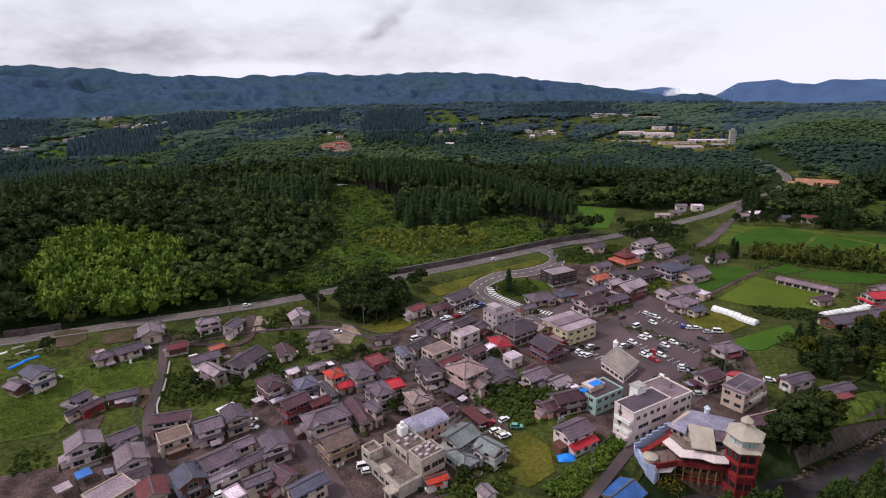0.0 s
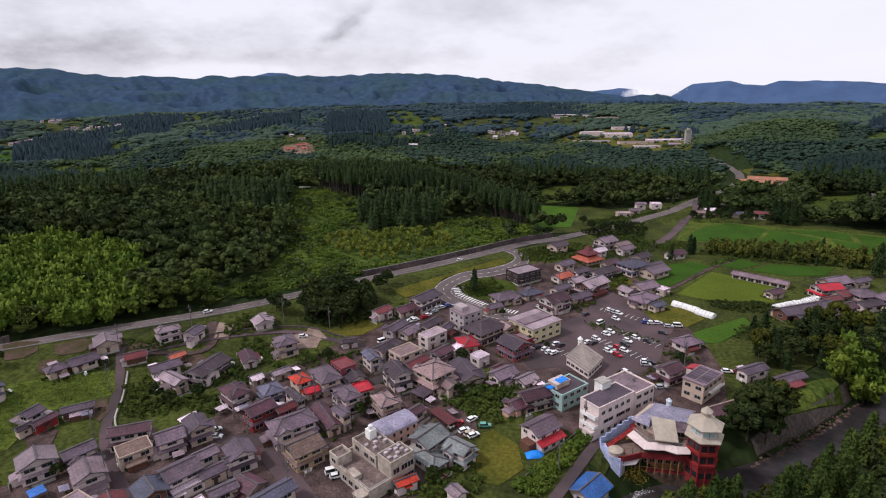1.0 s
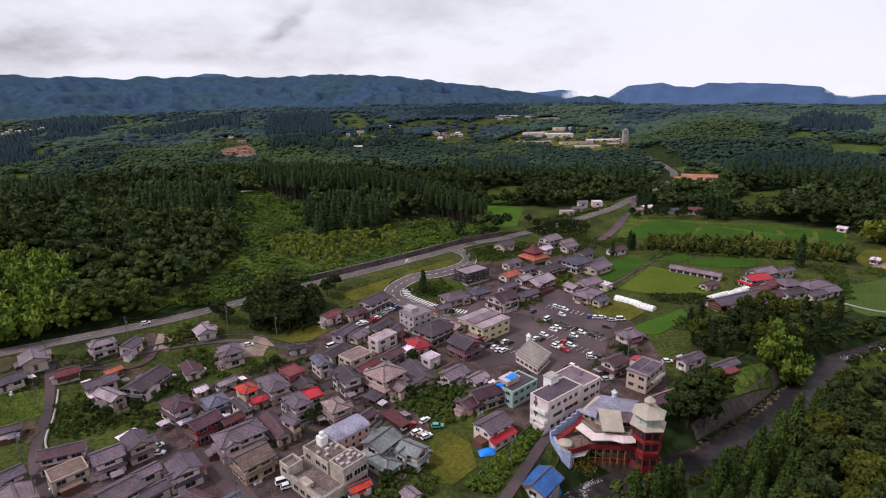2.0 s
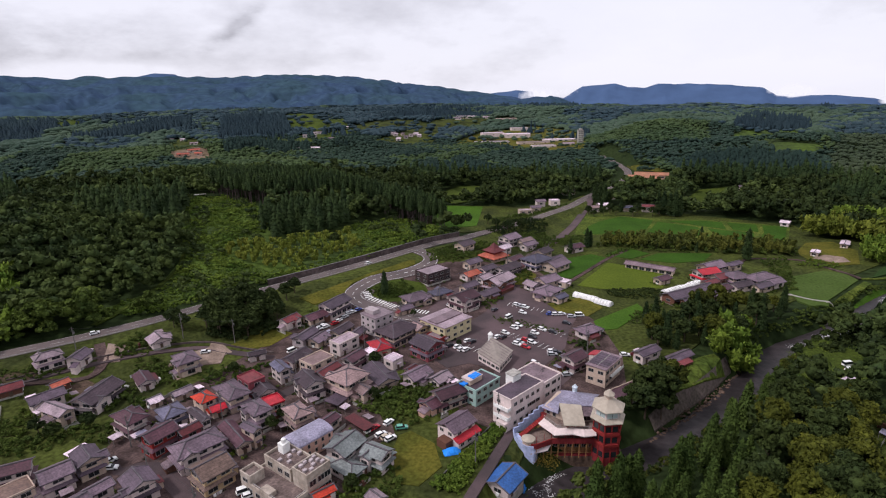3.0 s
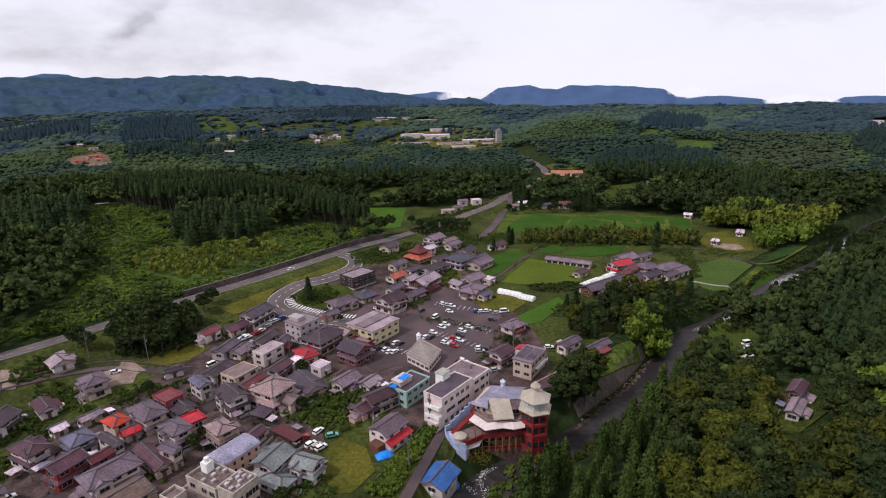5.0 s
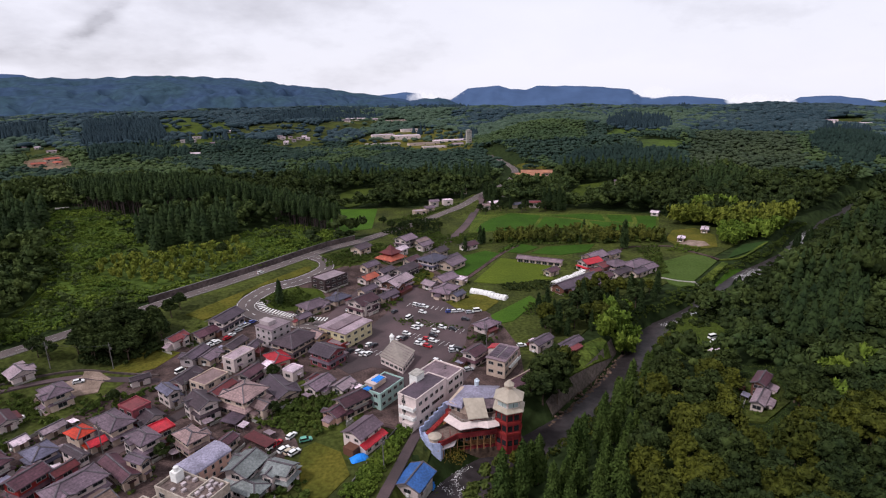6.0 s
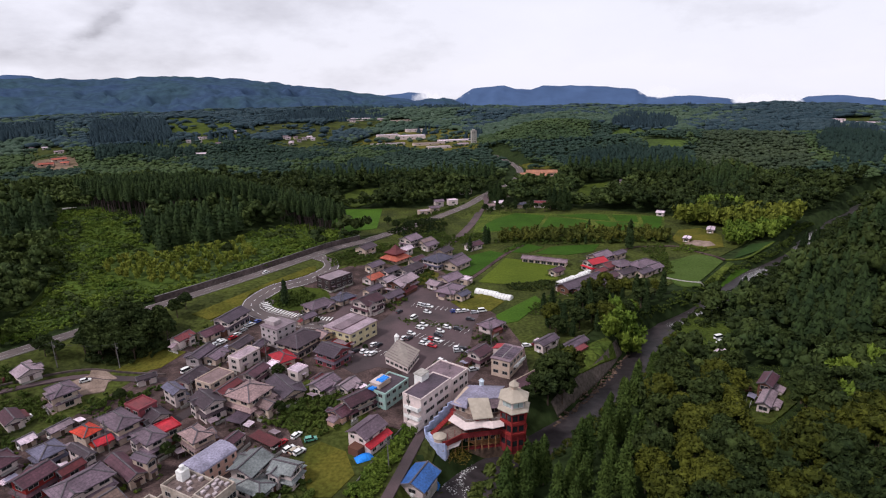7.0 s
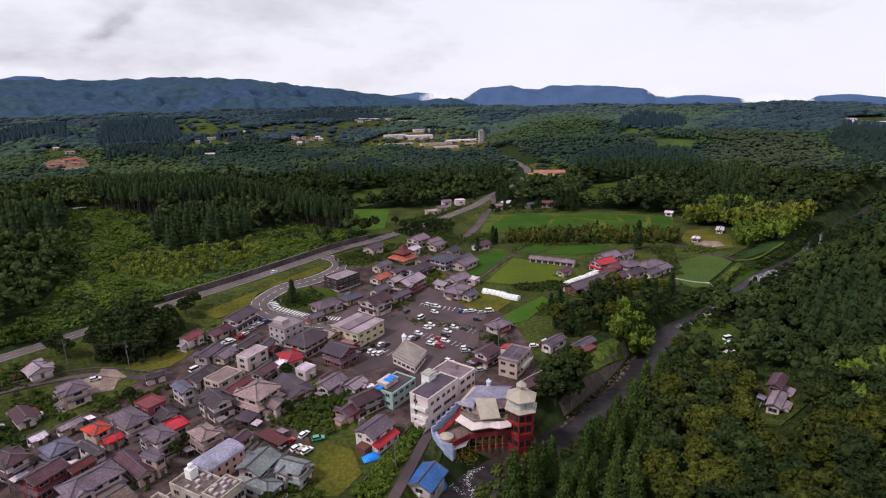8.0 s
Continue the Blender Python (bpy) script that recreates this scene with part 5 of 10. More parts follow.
house(-115.0, 90.2, 64, 7.9, 8.5, 5.5, "gable", "navy", "wood")
house(-113.4, 98.7, 65, 9.6, 8.7, 5.5, "gable", "grey", "white")
house(-109.6, 96.8, 64, 8.5, 3.9, 3.0, "flat", "white", "white")
house(-111.8, 106.8, 64, 6.7, 5.1, 5.5, "gable", "grey", "white")
house(-106.5, 103.3, 61, 7.3, 5.2, 3.5, "gable", "dgrey", "cream")
house(-97.0, 96.5, 58, 7.5, 4.5, 5.0, "gable", "dgrey", "cream")
house(-103.2, 111.1, 56, 8.0, 8.6, 5.5, "gable", "dgrey", "white", ridge="y")
house(-92.6, 101.3, 77, 6.5, 7.8, 4.0, "gable", "brown", "cream")
house(-83.2, 99.6, 65, 10.7, 6.1, 5.0, "gable", "blue", "cream")
house(-100.8, 91.6, 68, 4.3, 5.8, 3.0, "flat", "white", "white")
house(-86.7, 118.8, 59, 9.9, 9.6, 5.5, "gable", "olive", "yellow")
house(-211.0, 110.7, 81, 7.9, 10.5, 5.5, "gable", "blue", "white")
house(-213.7, 105.0, 88, 6.1, 7.8, 3.0, "gable", "grey", "wood")
house(-202.4, 130.4, 69, 7.4, 6.8, 3.2, "hip", "dgrey", "cream")
house(-197.8, 138.0, 66, 9.9, 7.9, 3.2, "gable", "dgrey", "cream")
house(-200.1, 150.7, 54, 9.4, 11.5, 3.6, "gable", "lgrey", "cream")
house(-182.7, 165.7, 56, 9.7, 6.7, 5.0, "hip", "lgrey", "white", skirt=0.9)
house(-173.4, 170.1, 98, 8.5, 6.9, 4.0, "gable", "dgrey", "white")
house(-183.2, 148.9, 51, 8.3, 6.4, 2.8, "gable", "rust", "wood")
house(-166.6, 146.9, 59, 11.1, 7.1, 4.0, "gable", "dgrey", "white")
house(-155.7, 140.0, 74, 6.1, 12.2, 4.5, "gable", "lgrey", "cream", ridge="y")
house(-169.1, 155.3, 67, 6.7, 4.8, 3.0, "gable", "terra", "wood")
house(-150.3, 151.3, 89, 15.9, 10.0, 4.5, "gable", "dark", "white")
house(-183.5, 107.2, 90, 6.3, 6.3, 5.0, "gable", "dgrey", "white")
house(-180.5, 102.3, 77, 4.9, 3.8, 3.0, "gable", "dark", "cream")
house(-177.6, 106.9, 87, 7.9, 4.0, 3.5, "gable", "brown", "redwood")
house(-174.1, 116.3, 49, 9.9, 4.8, 3.2, "gable", "dgrey", "wood")
house(-131.8, 79.3, 78, 10.4, 8.2, 4.0, "flat", "lgrey", "cream")
house(-121.4, 83.7, 58, 7.6, 9.0, 4.0, "gable", "rust", "cream")
house(-94.7, 238.9, 70, 15.6, 9.7, 5.5, "gable", "dgrey", "white")
house(-100.0, 229.5, 59, 13.7, 7.7, 3.0, "gable", "brown", "cream")
house(-109.7, 220.9, 67, 9.3, 6.7, 4.0, "gable", "rust", "white")
house(-96.4, 207.5, 75, 11.7, 6.5, 4.0, "gable", "dgrey", "pale")
house(-90.4, 206.8, 73, 9.1, 7.3, 3.0, "gable", "grey", "cream")
house(-83.4, 216.4, 70, 11.2, 6.1, 3.4, "gable", "dark", "cream")
house(-77.2, 202.6, 62, 10.9, 6.1, 5.5, "flat", "lgrey", "white")
house(-74.9, 212.2, 76, 9.3, 5.2, 4.0, "gable", "dgrey", "cream")
house(-92.6, 188.9, 71, 11.6, 7.2, 3.5, "gable", "dark", "white")
house(-82.3, 185.1, 61, 10.6, 8.1, 5.0, "flat", "tan", "cream")
house(-68.7, 189.4, 67, 9.5, 6.5, 4.5, "gable", "brown", "white")
house(-64.5, 194.9, 67, 6.0, 4.0, 4.0, "flat", "white", "white")
house(-52.9, 133.0, 68, 10.1, 8.7, 6.0, "gable", "green", "white")
house(-43.1, 132.3, 69, 6.4, 8.2, 5.2, "gable", "green", "white")
house(-50.4, 127.4, 62, 6.7, 9.9, 3.2, "hip", "green", "white")
house(-65.0, 171.2, 62, 12.1, 11.8, 6.6, "hip", "tan", "cream", skirt=1.5)
house(-57.8, 167.0, 58, 6.1, 6.4, 4.0, "gable", "tan", "cream")
house(-74.0, 175.1, 66, 10.3, 5.2, 6.2, "gable", "rust", "cream")
house(-64.9, 145.3, 67, 12.8, 4.7, 3.5, "gable", "brown", "cream")
house(-53.3, 116.3, 48, 6.6, 3.6, 3.2, "gable", "orange", "white")
house(-38.9, 116.5, 56, 4.3, 4.9, 3.2, "gable", "lgrey", "white")
house(-134.0, 123.7, 71, 6.3, 3.0, 3.0, "flat", "white", "white")
house(-127.2, 131.5, 68, 3.4, 3.1, 3.0, "flat", "white", "white")
house(-146.9, 76.5, 72, 3.9, 3.8, 2.6, "flat", "lgrey", "wood")
house(-147.1, 82.5, 68, 3.9, 4.1, 2.6, "flat", "bright", "wood")
house(32.8, 179.4, 41, 15.5, 6.0, 3.2, "flat", "brown", "cream")
house(83.1, 275.8, 34, 27.9, 5.5, 3.5, "gable", "dgrey", "wood")
house(-122.9, 158.9, 61, 7.5, 4.7, 2.8, "gable", "lgrey", "cream")
house(-129.3, 152.7, 61, 5.2, 4.9, 2.6, "gable", "white", "cream")
house(-110.0, 190.0, 34, 7.1, 4.0, 3.0, "gable", "dark", "white")
house(-65.9, 161.4, 69, 6.1, 6.4, 2.8, "flat", "dgrey", "cream")
house(-44.9, 185.8, 60, 5.3, 4.5, 2.8, "gable", "rust", "cream")
house(-39.7, 216.6, 60, 7.8, 7.8, 3.0, "flat", "lgrey", "redwood")
house(-61.3, 244.7, 50, 8.0, 5.9, 3.0, "gable", "dgrey", "cream")
house(-23.2, 269.8, 51, 12.7, 6.8, 3.2, "gable", "dgrey", "cream")
house(-34.0, 277.4, 54, 11.0, 6.7, 4.0, "gable", "dgrey", "cream")
house(-26.5, 304.6, 51, 10.6, 6.9, 5.0, "gable", "dgrey", "white")
house(-36.5, 314.1, 52, 11.4, 7.9, 4.0, "gable", "dgrey", "cream")
house(-4.1, 359.2, 48, 11.7, 7.7, 4.0, "gable", "grey", "white")
house(13.1, 329.1, 48, 10.5, 7.1, 4.5, "gable", "dgrey", "white")
house(-12.0, 327.7, 53, 11.5, 7.3, 4.0, "gable", "brown", "cream")
house(-20.6, 344.8, 54, 12.7, 8.1, 4.0, "gable", "white", "white")
house(-10.0, 315.4, 45, 8.1, 5.7, 3.0, "gable", "rust", "cream")
house(69.3, 303.8, 42, 9.3, 6.6, 3.0, "gable", "brown", "cream")
house(114.4, 333.4, 38, 11.7, 5.9, 4.0, "gable", "dgrey", "cream")
house(92.5, 299.5, 40, 10.6, 6.1, 3.5, "gable", "rust", "cream")
house(117.7, 297.7, 36, 11.7, 6.4, 3.5, "gable", "dgrey", "cream")
house(-0.4, 480.7, 18, 9.4, 7.0, 4.0, "gable", "grey", "cream")
house(57.5, 494.0, 22, 10.6, 7.6, 4.4, "gable", "white", "white")
house(71.5, 541.7, 10, 8.7, 7.0, 4.0, "gable", "white", "cream")
house(55.9, 208.6, 41, 14.5, 5.4, 2.8, "gable", "dgrey", "wood")
house(47.0, 201.0, 35, 6.6, 3.4, 2.6, "gable", "rust", "cream")
house(-54.0, 149.5, 56, 4.1, 10.6, 2.5, "flat", "rust", "wood")

# far villages, works and farms
house(-91.3, 1152.4, 20, 44.6, 20.0, 7.9, "flat", "white", "white")
house(-42.5, 1140.2, 10, 53.3, 20.0, 7.8, "flat", "white", "white")
house(-41.5, 1302.3, 17, 39.7, 19.8, 5.9, "flat", "lgrey", "white")
house(-82.4, 1032.7, 12, 63.1, 20.0, 3.2, "flat", "lgrey", "pale")
house(-7.6, 1000.0, 16, 55.8, 20.0, 3.2, "flat", "tan", "cream")
house(40.5, 1050.2, 13, 61.8, 20.0, 3.2, "flat", "white", "white")
house(9.6, 931.0, 15, 37.8, 18.9, 3.2, "flat", "lgrey", "white")
house(49.6, 944.7, 12, 19.2, 9.6, 3.6, "gable", "lgrey", "cream")
house(-215.2, 1760.9, -7, 79.2, 20.0, 6.7, "flat", "white", "white")
house(-292.1, 1774.1, 17, 21.9, 10.9, 5.5, "gable", "lgrey", "white")
house(-212.4, 1504.1, -5, 21.6, 10.8, 4.6, "gable", "grey", "white")
house(-87.4, 1558.6, 19, 57.0, 20.0, 3.6, "flat", "tan", "cream")
house(-137.6, 1570.0, -8, 25.6, 12.8, 3.6, "gable", "lgrey", "white")
house(-349.3, 1879.8, -3, 15.5, 7.8, 4.4, "gable", "white", "white")
house(-426.8, 1019.2, 8, 24.7, 12.3, 5.0, "flat", "lgrey", "pale")
house(-426.8, 1064.6, 29, 20.9, 10.5, 3.5, "flat", "white", "white")
house(-321.7, 1032.0, 25, 15.4, 7.7, 3.3, "gable", "white", "white")
house(-304.7, 1055.9, 2, 10.0, 6.5, 3.3, "gable", "grey", "white")
house(-385.7, 1112.0, 27, 9.6, 6.5, 3.2, "gable", "white", "white")
house(-360.7, 806.0, 40, 13.4, 6.7, 3.2, "gable", "lgrey", "white")
house(-340.6, 830.9, 8, 15.5, 7.7, 3.2, "gable", "white", "cream")
house(-343.6, 910.3, 36, 8.9, 6.5, 3.2, "gable", "grey", "cream")
house(-333.0, 1006.3, 4, 7.5, 6.5, 3.2, "gable", "tan", "cream")
house(-471.0, 689.5, 20, 16.9, 8.5, 3.2, "gable", "terra", "peach")
house(-473.2, 716.9, 49, 17.4, 8.7, 3.2, "gable", "terra", "cream")
house(-455.2, 700.0, 19, 10.2, 6.5, 3.2, "gable", "terra", "peach")
house(-652.8, 913.8, 43, 9.1, 6.5, 3.4, "gable", "lgrey", "white")
house(-662.8, 943.4, 43, 7.0, 6.5, 3.2, "gable", "grey", "white")
house(-617.8, 908.9, 20, 8.9, 6.5, 3.2, "gable", "white", "white")
house(-570.6, 868.3, 41, 13.7, 6.9, 3.2, "gable", "lgrey", "white")
house(185.1, 442.9, -36, 7.0, 6.5, 3.2, "gable", "white", "white")
house(691.1, 1366.1, -40, 14.0, 7.0, 3.5, "gable", "white", "white")
house(754.2, 1010.6, -50, 79.3, 20.0, 3.2, "flat", "white", "white")
house(759.5, 1058.7, -19, 26.4, 13.2, 3.2, "flat", "white", "white")
house(751.0, 979.1, -21, 45.1, 20.0, 3.2, "flat", "white", "white")
house(-248.8, 996.4, 22, 9.4, 6.5, 4.7, "gable", "white", "white")
house(90.1, 1531.4, -17, 12.5, 6.5, 3.5, "gable", "lgrey", "white")
house(115.2, 1562.8, -18, 15.9, 7.9, 3.6, "flat", "white", "white")
house(195.0, 562.1, -33, 11.5, 6.5, 3.2, "gable", "grey", "white")
house(-273.7, 1058.2, 22, 10.3, 6.5, 4.2, "gable", "lgrey", "white")
house(-265.9, 1044.7, 30, 10.5, 6.5, 4.1, "gable", "lgrey", "white")
house(-250.8, 1008.3, 21, 8.6, 6.5, 4.0, "gable", "white", "pale")
house(-253.4, 1050.9, 29, 7.9, 6.5, 4.1, "gable", "grey", "cream")
house(-241.4, 1026.0, 21, 8.6, 6.5, 4.0, "gable", "grey", "pale")
house(-236.4, 1045.6, 20, 9.2, 6.5, 4.1, "gable", "lgrey", "white")
house(-230.4, 1062.3, 28, 10.2, 6.5, 4.1, "gable", "white", "white")
house(-221.2, 1048.9, -2, 9.5, 6.5, 4.1, "gable", "white", "pale")
house(-1204.7, 669.0, 68, 16.0, 8.0, 4.2, "gable", "white", "white")
house(-1223.7, 684.2, 76, 13.0, 6.5, 4.3, "gable", "white", "white")
house(-1170.8, 662.0, 46, 14.9, 7.5, 4.1, "gable", "white", "pale")
house(-1198.0, 681.0, 68, 11.5, 6.5, 4.2, "gable", "lgrey", "pale")
house(-1183.0, 683.0, 46, 11.1, 6.5, 4.2, "gable", "grey", "pale")
house(-1165.1, 677.9, 45, 13.9, 7.0, 4.1, "gable", "grey", "pale")
house(-1213.7, 713.6, 45, 13.6, 6.8, 4.3, "gable", "white", "white")
house(-1182.7, 701.3, 45, 10.7, 6.5, 4.2, "gable", "white", "white")
house(-1130.6, 677.4, 45, 14.2, 7.1, 4.0, "gable", "grey", "white")
house(-1349.0, 887.9, 64, 11.9, 6.5, 4.9, "gable", "lgrey", "white")
house(-1353.5, 891.9, 64, 11.1, 6.5, 4.9, "gable", "lgrey", "white")
house(-1354.7, 901.0, 64, 11.2, 6.5, 5.0, "gable", "lgrey", "white")
house(-1354.3, 912.4, 64, 12.9, 6.5, 5.0, "gable", "grey", "pale")
house(-1360.6, 919.2, 63, 11.0, 6.5, 5.0, "gable", "lgrey", "white")
house(-1360.4, 930.1, 63, 11.9, 6.5, 5.0, "gable", "lgrey", "white")
house(-1361.8, 938.7, 71, 9.5, 6.5, 5.0, "gable", "white", "pale")
house(-1366.0, 948.5, 63, 14.4, 7.2, 5.1, "gable", "grey", "white")
house(-1557.1, 1185.4, 68, 13.8, 6.9, 6.0, "gable", "grey", "white")
house(-1513.6, 1158.3, 68, 10.0, 6.5, 5.8, "gable", "grey", "pale")
house(-1500.1, 1151.3, 68, 11.3, 6.5, 5.8, "gable", "grey", "pale")
house(-1571.6, 1215.8, 60, 12.1, 6.5, 6.0, "gable", "grey", "pale")
house(-1487.1, 1158.3, 68, 13.7, 6.9, 5.7, "gable", "grey", "white")
house(-1547.7, 1212.4, 37, 10.8, 6.5, 6.0, "gable", "lgrey", "white")
house(-1540.4, 1212.0, 37, 14.5, 7.2, 6.0, "gable", "grey", "white")
house(-1455.8, 1154.5, 67, 9.1, 6.5, 5.7, "gable", "white", "pale")
house(-1436.8, 1144.7, 37, 9.6, 6.5, 5.6, "gable", "white", "white")
house(-1451.7, 1164.4, 67, 9.2, 6.5, 5.7, "gable", "lgrey", "white")
house(-1466.3, 1179.8, 37, 9.6, 6.5, 5.7, "gable", "white", "white")
house(-1505.8, 1221.6, 58, 9.6, 6.5, 5.9, "gable", "white", "pale")
house(-1976.9, 1419.9, 70, 11.0, 6.5, 7.4, "gable", "lgrey", "white")
house(-1942.4, 1426.6, 69, 15.1, 7.5, 7.3, "gable", "white", "white")
house(-1999.5, 1475.6, 39, 15.2, 7.6, 7.6, "gable", "grey", "pale")
house(-1858.5, 1383.7, 39, 15.3, 7.7, 7.1, "gable", "grey", "pale")
house(-1961.4, 1471.4, 69, 14.7, 7.4, 7.5, "gable", "lgrey", "white")
house(-1441.9, 1190.8, 58, 14.6, 7.3, 5.7, "gable", "white", "white")
house(-1427.0, 1208.5, 57, 10.4, 6.5, 5.7, "gable", "white", "pale")
house(-1408.0, 1221.4, 35, 13.1, 6.5, 5.7, "gable", "white", "pale")
house(-1412.7, 1239.0, 56, 17.2, 8.6, 5.7, "gable", "white", "pale")
house(-1083.8, 632.7, 45, 22.9, 11.5, 3.8, "flat", "white", "white")
house(-1446.2, 1068.3, 61, 20.1, 10.0, 4.1, "gable", "white", "white")
house(-1020.2, 957.3, 54, 22.7, 11.4, 5.3, "flat", "lgrey", "pale")
house(-815.7, 535.9, 64, 7.0, 6.5, 3.2, "gable", "white", "white")
house(-1428.7, 1197.2, 58, 17.0, 8.5, 4.3, "gable", "white", "white")

# buildings with a shape of their own


def prism(poly, z0, z1):
    bm = bmesh.new()
    return solid(bm, [[(x, y, z0) for x, y in poly], [(x, y, z1) for x, y in poly]])


def slope(poly, thick=0.22):
    """A roof plane given by its corners, with thickness."""
    bm = bmesh.new()
    return solid(bm, [[(x, y, z - thick) for x, y, z in poly], list(poly)])


def rail(points, z0, z1, r=0.07):
    """A rail of flat bands that follows the points."""
    bm = bmesh.new()
    for p, q in zip(points[:-1], points[1:]):
        u = Vector((q[0] - p[0], q[1] - p[1], 0)).normalized()
        n = Vector((-u.y, u.x, 0)) * r
        solid(bm, [[(p[0] + n.x, p[1] + n.y, z0), (p[0] - n.x, p[1] - n.y, z0), (p[0] - n.x, p[1] - n.y, z1), (p[0] + n.x, p[1] + n.y, z1)],
                   [(q[0] + n.x, q[1] + n.y, z0), (q[0] - n.x, q[1] - n.y, z0), (q[0] - n.x, q[1] - n.y, z1), (q[0] + n.x, q[1] + n.y, z1)]])
    return bm


def office():
    """Long white three-storey block with a lower, deeper rear part."""
    b = thing("office_building", pose(-0.5, 167.8, 0, 0, 0, 53), "long white three-storey concrete building with rows of windows", "building")
    front = part("front_block", boxes((-13.3, 3.2, -3.3, 4.2, -4, 10.6)), wall_mat("white"), b)
    rear = part("rear_block", boxes((3.2, 13.3, -3.4, 8.5, -4, 9.6)), wall_mat("white"), b)
    part("flat_roof", boxes((-13.0, 2.9, -3.0, 3.9, 10.5, 10.68)), roof_mat("dgrey"), front, "dark stained flat roof")
    part("flat_roof", boxes((3.5, 13.0, -3.1, 8.2, 9.5, 9.68)), roof_mat("old"), rear, "weathered grey flat roof")
    part("parapet", boxes((-13.4, 3.3, -3.4, -3.0, 10.5, 10.95), (-13.4, -13.0, -3.0, 4.3, 10.5, 10.95), (-13.0, 3.3, 3.9, 4.3, 10.5, 10.95), (2.9, 3.3, -3.0, 3.9, 10.5, 10.95)), wall_mat("white"), front)
    part("parapet", boxes((3.3, 13.4, -3.5, -3.1, 9.5, 10.1), (13.0, 13.4, -3.1, 8.6, 9.5, 10.1), (3.3, 13.0, 8.2, 8.6, 9.5, 10.1)), wall_mat("white"), rear)
    head = part("stair_head", boxes((-4.5, -0.5, 3.2, 6.4, 8, 13.0)), M_WHITE, b)
    part("flat_roof", boxes((-4.7, -0.3, 3.0, 6.6, 13.0, 13.25)), M_CONC, head)
    for k in range(3):
        z = 1.9 + k * 3.3
        for x in ((-11.2, -8.2, -5.2, -2.4, 0.4) if k != 1 else (-9.8, -7.6, -4.0, -2.0, 0.4)):
            window(b, pose(x, -3.33, z), 1.5 if k != 1 else 2.1, 1.3)
        for x in (5.6, 9.2, 12.0):
            window(b, pose(x, -3.43, z - 0.3), 2.3 if x < 11 else 1.2, 1.3)
        window(b, pose(-13.33, 1.8, z, 0, 0, -90), 1.5, 1.2)
        if k:
            bal = part("balcony", boxes((-15.0, -13.3, -3.3, 2.6, z - 1.5, z - 1.3)), M_WHITE, b)
            part("railing", boxes((-15.0, -14.85, -3.3, 2.6, z - 1.3, z - 0.3), (-14.85, -13.3, -3.3, -3.15, z - 1.3, z - 0.3)), M_WHITE, bal)
    part("annex", boxes((-16.2, -13.3, -3.3, 0.5, -4, 3.2)), wall_mat("white"), b)


